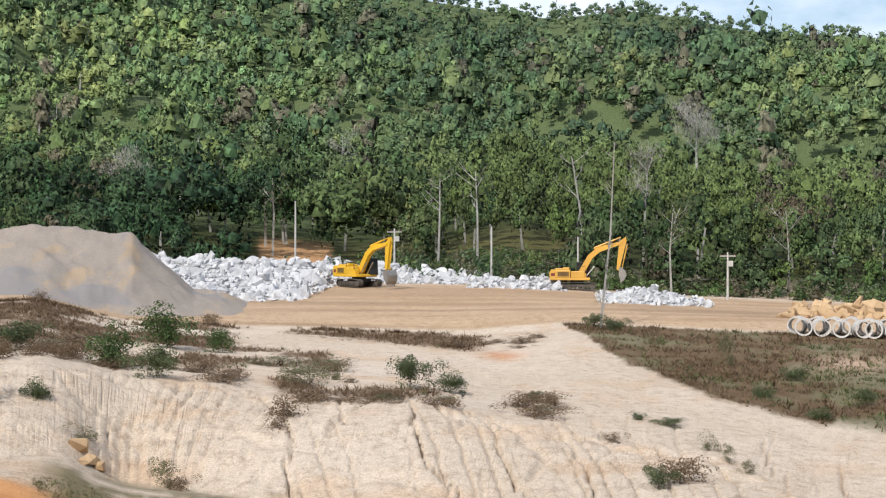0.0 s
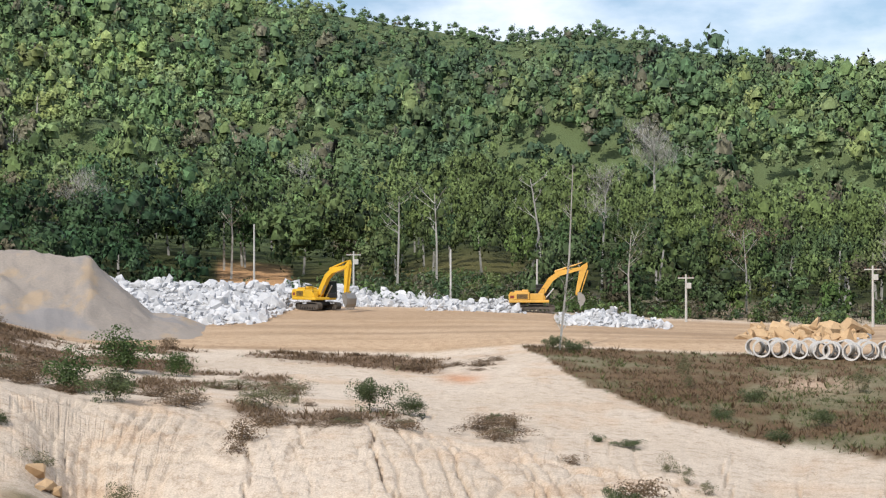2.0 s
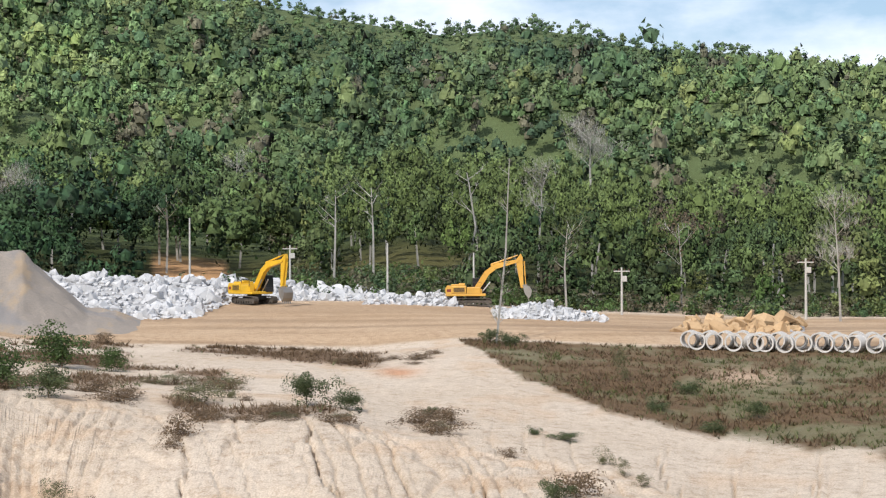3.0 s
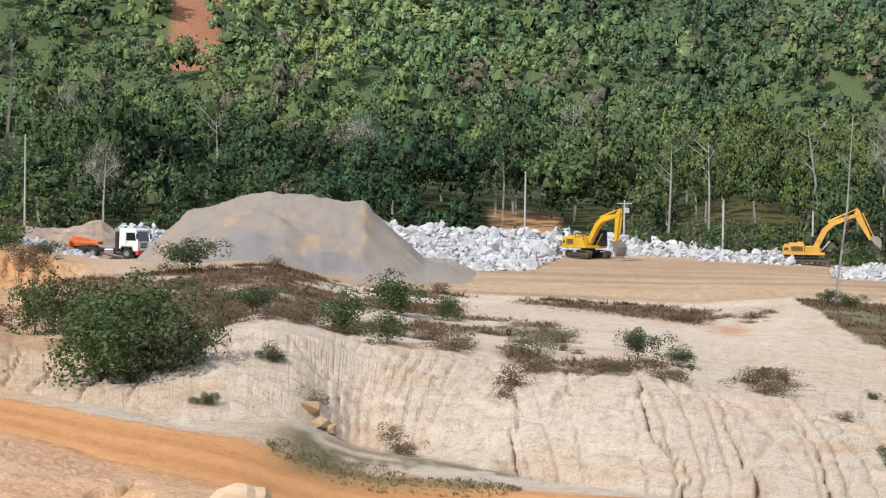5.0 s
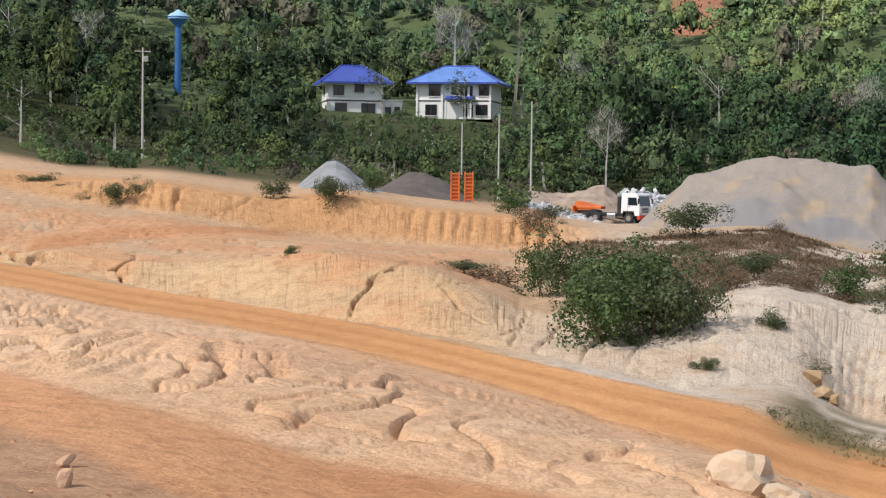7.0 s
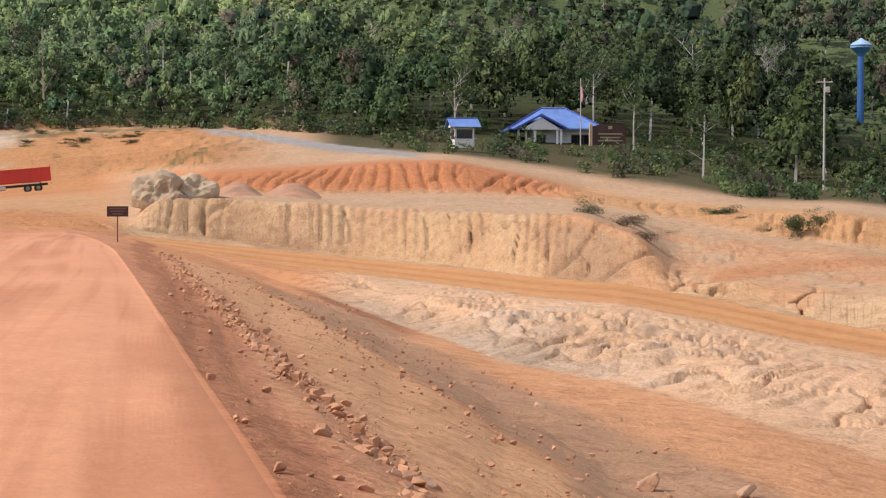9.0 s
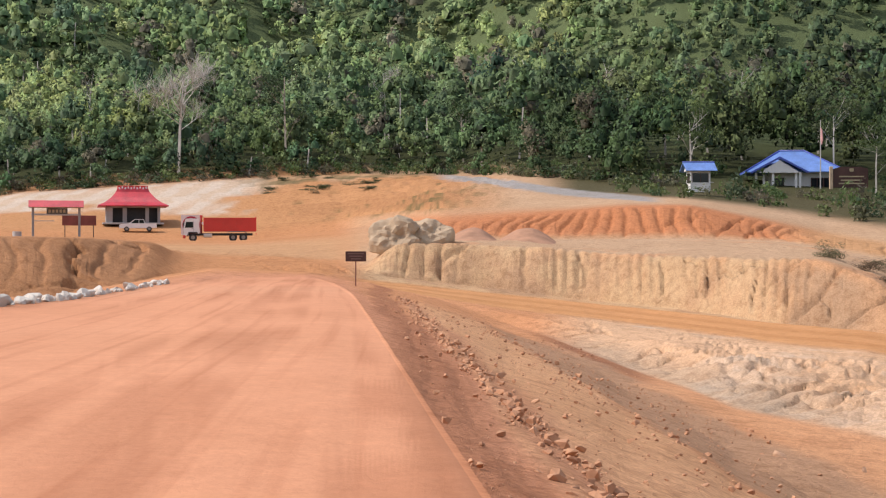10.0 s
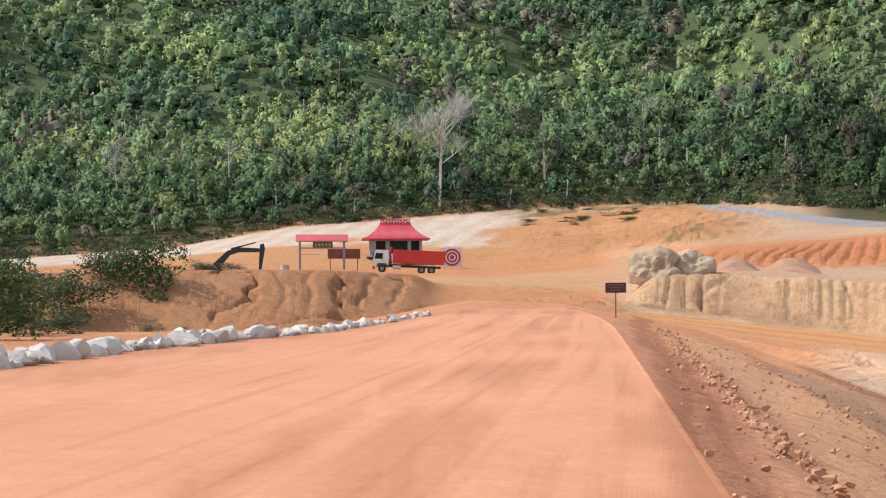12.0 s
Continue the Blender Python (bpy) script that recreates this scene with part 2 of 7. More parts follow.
# ---- the ground: one sheet lofted over the site's survey lines (bearing, range, height) ----
LINES = {
    "road_edge": ((-60, 1, 0), (0, 1.2, 0), (40, 2.9, 0), (50, 5.15, 0), (57, 12.2, 0), (58.9, 19, 0), (60.2, 32, 0), (61.2, 64, 0), (62.4, 92, 0.1), (66, 85, 0.1), (68, 73, 0), (70.7, 54, 0), (74.7, 44.5, 0), (78.5, 38, 0), (82, 32, 0), (95, 25, 0), (140, 20, 0)),
    "slope_foot": ((-60, 12, -3), (0, 12, -2.8), (20, 14, -2.5), (36, 17, -2.3), (43.7, 24.5, -2.5), (47.7, 32.4, -2.5), (51.6, 48, -2.5), (55.6, 75, -2.2), (58.4, 92, -1.1), (60.5, 95, -0.4), (61.5, 94, -0.1)),
    "hump_foot": ((-60, 32, -5), (0, 30, -4.5), (10, 28, -4.1), (20, 28, -4), (30, 29.5, -3.6), (38.7, 35, -3), (43.7, 42.5, -3), (47.7, 48, -3), (51, 61, -3), (53, 68, -2.6), (55.6, 82, -2.2), (58.4, 94, -1.1), (60.5, 96.5, -0.5), (61.5, 96, -0.1)),
    "low_road_near": ((-60, 36, -5.7), (0, 38, -5.7), (8, 40, -5.85), (14, 42, -5.8), (20, 46, -5.3), (23.4, 50, -5), (29.3, 57, -4.5), (37.3, 66, -3.8), (43.3, 76, -3), (46.6, 80, -2.9), (51.7, 92, -2.5), (55.6, 95, -1.9), (60.5, 98, -0.7), (61.5, 98, -0.2)),
    "low_road_far": ((-60, 45, -5.7), (-5, 46, -5.7), (5.1, 48, -5.8), (14.1, 51, -5.6), (20.2, 54, -5), (23.5, 58, -4.8), (29.3, 66, -4.3), (37.3, 77, -3.6), (43.3, 89, -2.7), (46.6, 93, -2.5), (51.7, 103, -2), (55.6, 106, -1.36), (60.5, 105, -0.43), (61.5, 102, -0.1)),
    "bank_foot": ((-60, 50, -6.5), (-15, 50, -6.5), (-3.9, 52, -6.8), (3.2, 55, -6.6), (6.3, 57, -6.4), (11.1, 62, -6.2), (13.2, 60, -5.3), (17.5, 57, -5.7), (20.2, 58, -5.1), (23.4, 61, -4.85), (26.5, 65, -4.6), (32, 72, -4.35), (35.8, 78, -4.05), (39, 84, -3.2), (42.8, 91, -3.1), (46.7, 96, -2.57), (49.6, 102, -2.1), (52.8, 107, -1.76), (56.8, 109, -0.85), (60.2, 108, -0.06), (61.5, 104, 0), (66, 104, 0.5), (68.5, 90, -0.1), (71.4, 85, -0.8), (77, 85, -0.9), (95, 80, -0.5), (140, 60, 0)),
    "bank_crest": ((-60, 58, -6.5), (-25, 58, -6.5), (-13, 60, -6.5), (-9.2, 65, -5.5), (-5.5, 68, -4.95), (-2.3, 69, -4.6), (0.9, 70, -3.85), (4.4, 70, -3.8), (7.2, 72, -3.5), (10.5, 72, -3), (14.2, 70, -2.9), (17, 68, -3.6), (20, 68, -4.1), (23, 70, -4), (26.2, 74, -2.6), (30.1, 80, -2), (33, 82, -2.65), (35.8, 84, -3.05), (39, 88, -2.8), (41.5, 93, -2.4), (42.8, 95, -0.2), (44.7, 98, 1.05), (47.1, 101, 1.05), (50, 106, 1.2), (52.8, 110, 1.4), (56.8, 112, 2), (59.6, 111, 2.2), (60.6, 111, 0.4), (62, 108, 0.4), (66, 112, 0.9), (67.2, 112, 1.3), (68, 105, 2.1), (71, 95, 2.3), (77, 95, 2.4), (95, 90, 1.5), (140, 70, 0)),
    "shelf_back": ((-60, 118, -3), (-15, 118, -3), (-10, 118, -2.75), (-4.3, 120, -2.3), (-0.7, 120, -3.1), (7.6, 120, -2.5), (14.1, 120, -1.6), (17, 115, -2.2), (20.6, 108, -2.6), (23.4, 108, -3.2), (26.2, 108, -2.94), (29.5, 108, -2.66), (32, 108, -2.15), (35.8, 108, -0.95), (39, 112, -0.4), (42.8, 122, 1), (46.1, 140, 2.3), (49.4, 140, 2.55), (55.6, 140, 2.43), (58, 140, 2.7), (60.5, 130, 1.5), (62, 130, 1.3), (68, 130, 1.5), (70, 130, 2.4), (95, 130, 2.2), (140, 130, 0)),
    "upper_crest": ((-60, 128, -2.2), (-12, 128, -2), (-5, 128, -1.6), (0, 128, -1.9), (7, 128, -1.9), (14, 128, -1.3), (17, 121, -1.9), (20.6, 112, -1.75), (23.4, 112, -1.08), (27.2, 112, -0.43), (29.6, 112, 0.45), (32.1, 112, 0), (35.8, 112, 1), (39, 122, 1.2), (42.8, 140, 1.9), (44.7, 150, 2.9), (46.7, 150, 4.1), (49.4, 150, 5.6), (51.6, 150, 5.5), (53.6, 150, 5), (58, 151, 4.2), (59.5, 200, 5), (61.5, 222, 4.3), (65.1, 222, 2.8), (68, 222, 2.75), (71, 222, 3.15), (76, 222, 3.4), (95, 222, 3), (140, 222, 0)),
    "wood_edge": ((-60, 185, -1.8), (-14, 185, -1.7), (-8, 185, -0.9), (-2.3, 185, 0.3), (1.7, 185, 0.6), (6.6, 185, 0.6), (11.5, 185, 0.2), (17, 180, -2.4), (20, 175, -2.9), (22, 175, -2.0), (23.8, 175, 0), (27, 175, 1.1), (30, 175, 1.6), (35.8, 175, 3.2), (38.7, 180, 3.3), (41.8, 185, 5.8), (45.7, 200, 8.1), (49.6, 205, 9), (53.6, 230, 11.5), (55.6, 250, 13.1), (57.6, 290, 15), (62.5, 300, 15.7), (67.5, 300, 14), (72.4, 300, 12), (76.4, 300, 8.3), (82, 300, 6), (140, 300, 0)),
    "low_ridge": ((-60, 380, 10), (-15, 380, 16), (-10, 380, 19), (-4.3, 380, 23.5), (-2.3, 380, 26), (0.5, 380, 18), (3.7, 380, 16), (10, 380, 22), (22, 380, 19), (36, 380, 24), (50, 400, 34), (62, 420, 40), (70, 420, 38), (82, 420, 28), (140, 420, 0)),
    "valley": ((-60, 450, 2), (-15, 440, 12), (-4, 440, 18), (2, 440, 24), (10, 440, 33), (36, 450, 44), (62, 480, 52), (82, 480, 40), (140, 480, 0)),
    "ridge": ((-60, 800, 48), (-25, 800, 90), (-18, 800, 102), (-14, 800, 114), (-11, 800, 118), (-6.3, 800, 131), (-4.3, 800, 127), (0.3, 800, 134), (2.5, 800, 140), (10, 820, 160), (24, 840, 185), (50, 860, 190), (82, 860, 190), (100, 860, 150), (140, 860, 60)),
    "back": ((-60, 1500, 20), (0, 1500, 60), (60, 1500, 100), (140, 1500, 30)),
    "horizon": ((-60, 4500, 0), (140, 4500, 0)),
}
ORDER = ["road_edge", "slope_foot", "hump_foot", "hump_top", "low_road_near", "low_road_far", "bank_foot", "bank_crest", "shelf_back", "upper_crest", "wood_edge", "low_ridge", "valley", "ridge", "back", "horizon"]
ROWS_IN = (34, 60, 20, 38, 26, 14, 8, 44, 36, 22, 26, 8, 4, 12, 3, 3)


def line_at(name, az):
    """Range and height of a survey line at bearings az."""
    k = np.array(LINES[name], float)
    k = np.concatenate([k, [[300, k[0, 1], k[0, 2]]]])     # round the back to where it began
    r, z = np.interp(az, k[:, 0], k[:, 1]), np.interp(az, k[:, 0], k[:, 2])
    if name == "road_edge":
        r = 1 / np.interp(az, k[:, 0], 1 / k[:, 1])     # runs straight from mark to mark
    return r, z


def survey(az):
    """Ranges and heights of all lines, near to far, at bearings az: two arrays (lines, bearings)."""
    got = {n: line_at(n, az) for n in ORDER if n != "hump_top"}
    r3, z3 = got["hump_foot"]
    r4, z4 = got["low_road_near"]
    e3, e4 = (z3 - 1.6) / r3, (z4 - 1.6) / r4
    rt = r3 + 0.3 * (r4 - r3)
    got["hump_top"] = (rt, 1.6 + rt * (e4 - 0.3 * (e4 - e3)))
    # past the junction the low road runs into the main one
    r1, z1 = got["road_edge"]
    r6, z6 = got["bank_foot"]
    w = step(az, 60.8, 62.2)
    for i, n in enumerate(("slope_foot", "hump_foot", "hump_top", "low_road_near", "low_road_far")):
        f = (i + 1) / 6
        r, z = got[n]
        got[n] = (r * (1 - w) + w * (r1 + f * (r6 - r1)), z * (1 - w) + w * (z1 + f * (z6 - z1)))
    R = np.array([got[n][0] for n in ORDER])
    Z = np.array([got[n][1] for n in ORDER])
    for i in range(1, len(R)):
        R[i] = np.maximum(R[i], R[i - 1] + 0.4)
    return R, Z - np.minimum(R, 900) * 0.01257 * datum(az)


def smooth_az(v, n):
    k = np.ones(n) / n
    return np.array([np.convolve(np.pad(row, n // 2, mode="edge"), k, mode="valid")[: len(row)] for row in v])


FINE = np.arange(-20, 85.01, 0.085)
AZ = np.concatenate([np.arange(-60, -24, 4.0), np.arange(-24, -20, 0.5), FINE, np.arange(85.5, 92, 0.5), np.arange(92, 301, 4.0)])
LR, LZ = survey(AZ)
LR, LZ = smooth_az(LR, 9), smooth_az(LZ, 9)
LR[:, -1], LZ[:, -1] = LR[:, 0], LZ[:, 0]


def hill_relief(x, y, s):
    """Spurs and hollows of the wooded hill."""
    spurs = (1 - 2 * np.abs(fbm(x * 0.0042, y * 0.0042, 3, 21))) * 0.6 + fbm(x * 0.011, y * 0.011, 3, 23)
    return step(s, 11, 12) * step(-s, -15.5, -14) * (spurs * 30 * step(s, 11.9, 13.0) * step(-s, -13.95, -13.2) + fbm(x * 0.02, y * 0.02, 3, 22) * 3)


def base_height(x, y):
    """Height of the ground, without its fine relief, at plan points (arrays)."""
    x, y = np.atleast_1d(x).astype(float), np.atleast_1d(y).astype(float)
    az, r = np.degrees(np.arctan2(-x, y)), np.hypot(x, y)
    az = np.interp(np.where(az < -60, az + 360, az), true_az(AZ), AZ)
    out, row = np.zeros_like(r), np.zeros_like(r)
    i = np.clip(np.searchsorted(AZ, az), 1, len(AZ) - 1)
    f = (az - AZ[i - 1]) / (AZ[i] - AZ[i - 1])
    for k in range(len(r)):
        rr = LR[:, i[k] - 1] * (1 - f[k]) + LR[:, i[k]] * f[k]
        zz = LZ[:, i[k] - 1] * (1 - f[k]) + LZ[:, i[k]] * f[k]
        out[k] = np.interp(r[k], np.concatenate([[0], rr]), np.concatenate([[0], zz]))
        row[k] = np.interp(r[k], np.concatenate([[0], rr]), np.arange(len(rr) + 1))
    return out + hill_relief(x, y, row)


def ground_at(az, r):
    p = bearing(az, r)
    return float(base_height(p.x, p.y)[0])


def blend(c, other, w):
    return c * (1 - w[..., None]) + np.array(other) * w[..., None]


def before_junction(az):
    return step(-az, -60.5, -59.5)


def build_ground():
    n = len(AZ)
    R, Z, S = [], [], []
    prev_r, prev_z = np.zeros(n), np.zeros(n)
    for s, (r1, z1, rows) in enumerate(zip(LR, LZ, ROWS_IN)):
        for k in range(rows):
            f = k / rows
            if s == 0:
                f = f ** 2.2
            g = f
            if s in (7, 9):      # cut faces: steep, rounded over at the crest
                g = f ** 0.8 * (1 - f) + (1 - (1 - f) ** 1.6) * f
            if s >= 10:
                g = f
            R.append(prev_r + f * (r1 - prev_r))
            Z.append(prev_z + g * (z1 - prev_z))
            S.append(np.full(n, s + f))
        prev_r, prev_z = r1, z1
    R.append(prev_r), Z.append(prev_z), S.append(np.full(n, float(len(ORDER))))
    R, Z, S = np.array(R), np.array(Z), np.array(S)
    A = np.broadcast_to(AZ, R.shape)
    a = np.radians(A)
    X, Y = plan(A, R)
    along = a * np.where(S < 5, 50.0, np.where(S < 8.6, 95.0, 135.0))
    along = along + Z * 0.75 * step(-A, -13, -8) * (S > 6)          # the white bank's rills lean
    face = lambda s0, s1: np.clip(1 - np.abs((S - (s0 + s1) / 2) / ((s1 - s0) / 2)), 0, 1)
    # rills washed into the cut faces, wandering and of uneven depth
    wob = fbm(X * 0.3, Y * 0.3, 3, 3)

    def rills(width, seed, sharp=0.3, slant=0.0, wander=0.35):
        u = along / width + wob * wander + fbm(X * 0.08, Y * 0.08, 2, seed) * 1.5 + S * slant
        v = np.abs((u % 1) * 2 - 1)
        deep = np.clip(fbm(np.floor(u) * 0.37 + seed, np.floor(u) * 0.0 + 4.2, 1, seed + 1) * 1.6 + 0.45, 0, 1.2)
        return np.clip((v - 1 + sharp) / sharp, 0, 1) ** 1.3 * deep

    def gully(f, seed, width):
        """Winding channels where a noise passes through nought, in some stretches only."""
        c = np.clip(1 - np.abs(fbm(X * f, Y * f, 3, seed)) / width, 0, 1)
        return c * step(fbm(X * 0.05, Y * 0.05, 2, seed + 1), -0.25, 0.2)

    lump = fbm(X * 0.16, Y * 0.16, 4, 14)
    bank = np.clip(face(6.95, 8.15) * 1.9, 0, 1) * step(-A, -68, -60.5)
    white = step(-A, -24, -20)
    Z = Z - bank * (1 - 0.85 * step(-A, -6.5, -4.5)) * (rills(1.1, 2, 0.4, 0.15) * (0.3 - 0.2 * white - 0.2 * step(A, 19, 22) * step(-A, -43, -41) + 0.34 * step(A, 7, 9) * step(-A, -17, -15)) * step(lump, -0.35, 0.25) + rills(3.4, 7, 0.16, 0.15) * (0.45 - 0.2 * white) + rills(11, 9, 0.07, 0.1) * 1.4 + 0.6 * lump)
    # the digger's teeth have combed the cut bench
    comb = bank * step(A, 44, 47) * step(-A, -60, -59)
    Z = Z - comb * (0.3 * rills(0.62, 72, 0.6, 0.0, 0.08) + 0.9 * rills(9.0, 74, 0.05, 0.1))
    up = np.clip(face(9, 10.05) * 1.6, 0, 1) * step(A, 20, 23) * step(-A, -59, -57.5)
    Z = Z - up * (rills(1.3, 4, 0.45) * 0.35 + rills(3.7, 5, 0.2) * 0.6 + 0.35 * lump)
    left = np.clip(face(7, 8.05) * 1.6, 0, 1) * step(A, 67.5, 69)
    Z = Z - left * (rills(1.9, 6, 0.4) * 0.2 + rills(8.5, 8, 0.08) * 1.4 + 0.6 * lump)
    # gullies on the washed hump below the low road
    hump = np.clip(face(3, 5) * 1.5, 0, 1) * step(-A, -56, -52)
    Z = Z - hump * (0.1 * gully(0.11, 51, 0.05) + 0.36 * gully(0.3, 52, 0.06) + 0.14 * gully(0.55, 58, 0.07) + 0.5 * fbm(X * 0.12, Y * 0.12, 3, 13) + 0.10 * fbm(X * 0.6, Y * 0.6, 3, 63))
    nose = np.clip(face(2.95, 4.05) * 1.5, 0, 1) * step(A, 41, 47) * step(-A, -54, -51.5)
    Z = Z - nose * (0.4 * np.abs(fbm(X * 0.3, Y * 0.3, 4, 15)) + 0.4 * rills(1.6, 16, 0.3))
    # slanting runnels down the hump's face
    u = (along + 3.7 * (S - 3)) / 0.8 + wob * 0.9 + fbm(X * 0.12, Y * 0.12, 2, 55) * 1.2
    cut = np.clip((np.abs((u % 1) * 2 - 1) - 0.55) / 0.45, 0, 1)
    runnel = np.clip(face(2.98, 4.6) * 2.2, 0, 1) * step(A, 35, 39) * step(-A, -49.5, -46) * step(fbm(X * 0.14, Y * 0.14, 3, 56), -0.3, 0.1)
    Z = Z - runnel * cut * 0.26
    # gullies branching down the hump, and the long fissures of the white bank
    def channel(gap, seed, lean, sharp, wander=1.1):
        u = (along + lean * (S - np.floor(S.min()))) / gap + fbm(X * 0.13, Y * 0.13, 3, seed) * wander + wob * 0.25
        lane = np.floor(u)
        deep = np.clip(fbm(lane * 0.41 + seed, S * 0.35 + lane * 3.1, 2, seed + 1) * 2.0 + 0.35, 0, 1)
        return np.clip((np.abs((u % 1) * 2 - 1) - 1 + sharp) / sharp, 0, 1) ** 0.8 * deep
    open_hump = np.clip(face(2.95, 5.05) * 2.0, 0, 1) * step(A, 6, 10) * step(-A, -50, -46)
    Z = Z - open_hump * (0.36 * channel(6.0, 64, 5.0, 0.11) + 0.10 * channel(2.8, 66, 4.0, 0.2))
    fissure = np.clip(face(6.6, 8.25) * 2.2, 0, 1) * step(-A, -7.5, -5.5)
    Z = Z - fissure * (1.3 * channel(4.6, 68, -5.0, 0.055, 0.3) + 0.3 * channel(1.7, 70, -4.5, 0.14, 0.4))
    wash = np.clip(face(8, 9), 0, 1) * step(A, 22, 25) * step(-A, -46, -43) + bank * 0.5 * step(-A, -24, -20)
    Z = Z - wash * (0.5 * gully(0.13, 53, 0.06) + 0.25 * gully(0.35, 54, 0.07))
    # broken ground
    rough = np.clip(face(8, 9), 0, 1) * 0.3 + np.clip(face(1, 3), 0, 1) * 0.14 + 0.02 * (S > 1)
    Z = Z + rough * np.where(S < 3, fbm(X * 0.3, Y * 0.3, 2, 17), fbm(X * 0.3, Y * 0.3, 5, 17, 0.6)) + 0.04 * fbm(X * 1.3, Y * 1.3, 3, 18) * (R < 140) * step(S, 3.0, 3.4)
    # clods along the verge and down the embankment
    verge = step(S, 0.97, 1.05) * step(-S, -2.2, -1.6) * step(-A, -62, -60)
    Z = Z + verge * fbm(X * 0.7, Y * 0.7, 2, 20) * 0.02
    # out from the road's axis: ruts in the soft verge, the windrow of clods, the shoulder of the fill
    out = X * 0.486 + Y * 0.874 + fbm(X * 0.12, Y * 0.12, 2, 57) * 0.35
    down = step(A, 25, 34) * before_junction(A) * step(-R, -75, -60) * (S > 0.9) * (S < 3)
    bell = lambda at, w: np.exp(-((out - at) / w) ** 2)
    Z = Z + down * (0.03 * bell(1.9, 0.2) - 0.025 * bell(1.05, 0.12) - 0.02 * bell(1.4, 0.1) + 0.03 * bell(4.9, 0.5))
    # low benches raked across the far slope
    bench = step(S, 10.1, 10.25) * step(-S, -10.95, -10.8) * step(A, 54, 57) * step(-A, -66, -63)
    Z = Z + bench * 0.4 * np.sin(S * 80 + wob * 2)
    # wheel ruts
    rut = np.sin((X * 0.47 + Y * 0.88) * 2.4 + fbm(X * 0.05, Y * 0.05, 2, 19) * 5) * 0.004
    Z = Z + rut * (S < 1) + (np.sin(S * 40 + fbm(X * 0.1, Y * 0.1, 2, 24) * 2) * 0.03) * ((S > 5) & (S < 6))
    Z = Z + hill_relief(X, Y, S)

    # what each stretch is made of
    orange, pink, tan = (0.66, 0.325, 0.155), (0.66, 0.315, 0.175), (0.58, 0.39, 0.24)
    cream, white_clay, red = (0.63, 0.45, 0.28), (0.66, 0.56, 0.45), (0.36, 0.14, 0.07)
    dry, grass, litter = (0.17, 0.105, 0.06), (0.12, 0.115, 0.045), (0.05, 0.06, 0.022)
    n1 = fbm(X * 0.05, Y * 0.05, 5, 31) * 0.5 + 0.5
    n2 = fbm(X * 0.25, Y * 0.25, 5, 32, 0.6) * 0.5 + 0.5
    n3 = fbm(X * 0.9, Y * 0.9, 3, 33, 0.6) * 0.5 + 0.5
    before = step(-A, -62, -60)
    C = np.zeros(R.shape + (3,)) + np.array(pink)
    lane = fbm((X * 0.47 + Y * 0.88) * 0.35, (X * 0.88 - Y * 0.47) * 0.012, 3, 34) * 0.5 + 0.5
    C = blend(C, (0.52, 0.22, 0.11), step(lane, 0.48, 0.66) * 0.3 * (S < 1))
    tyre = fbm((X * 0.47 + Y * 0.88) * 1.3, (X * 0.88 - Y * 0.47) * 0.015, 2, 35) * 0.5 + 0.5
    C = blend(C, (0.44, 0.18, 0.09), step(tyre, 0.54, 0.66) * step(n2, 0.3, 0.55) * 0.5 * (S < 1))
    C = blend(C, (0.72, 0.42, 0.26), step(n1, 0.45, 0.65) * 0.2 * (S < 1))
    emb0 = step(S, 1.15, 1.5) * before
    C = blend(C, orange, emb0 * (0.8 + 0.2 * n2))
    soft = step(out + (n3 - 0.5) * 0.5, 0.42, 0.72) * step(-out + (n3 - 0.5) * 0.6, -1.75, -1.35) * before * (S < 2) * step(A, 25, 34)
    C = blend(C, (0.45, 0.2, 0.105), soft * 0.85)
    slope = step(out, 1.6, 1.9) * step(-out, -5.6, -4.6) * down
    C = blend(C, (0.77, 0.44, 0.235), slope * 0.85)
    C = blend(C, (0.60, 0.29, 0.16), slope * bell(2.1, 0.35) * 0.8)
    low = step(out + (n2 - 0.5) * 1.6, 4.9, 5.6) * step(-out + (n2 - 0.5) * 2, -9.8, -8.9) * down
    C = blend(C, (0.47, 0.30, 0.185), low * 0.75)
    C = blend(C, (0.74, 0.39, 0.2), step(out + (n2 - 0.5) * 2, 8.9, 9.8) * down * 0.8)
    C = blend(C, (0.26, 0.10, 0.055), step(S, 2.4, 2.7) * step(-S, -3.3, -3) * step(A, 50, 51.5) * step(-A, -56, -53.5) * 0.6)
    pale = step(S, 2.9, 3.1) * step(-S, -5.2, -4.9) * step(-A, -55, -52)
    C = blend(C, (0.78, 0.52, 0.32), pale * (0.75 + 0.25 * n2))
    C = blend(C, white_clay, pale * step(n1 * 0.6 + n2 * 0.4, 0.5, 0.66) * (0.2 + 0.35 * step(A, 40, 46)))
    C = blend(C, (0.38, 0.32, 0.24), pale * step(-S, -4.1, -3.2) * step(A, 42, 47) * 0.5)
    C = blend(C, orange, pale * step(n1, 0.56, 0.7) * 0.35)
    C = blend(C, (0.60, 0.31, 0.13), step(S, 4.9, 5.1) * (0.75 + 0.25 * n2) * before)
    track = step(np.abs(S - 5.5), 0.06, 0.12) * step(-np.abs(S - 5.5), -0.34, -0.2)
    C = blend(C, (0.47, 0.21, 0.08), track * 0.55 * before)
    faces = step(S, 5.95, 6.3) * before
    C = blend(C, (0.62, 0.42, 0.24), faces)
    C = blend(C, orange, faces * step(n1 * 0.6 + n2 * 0.4, 0.48, 0.62) * step(A, 22, 30) * 0.6)
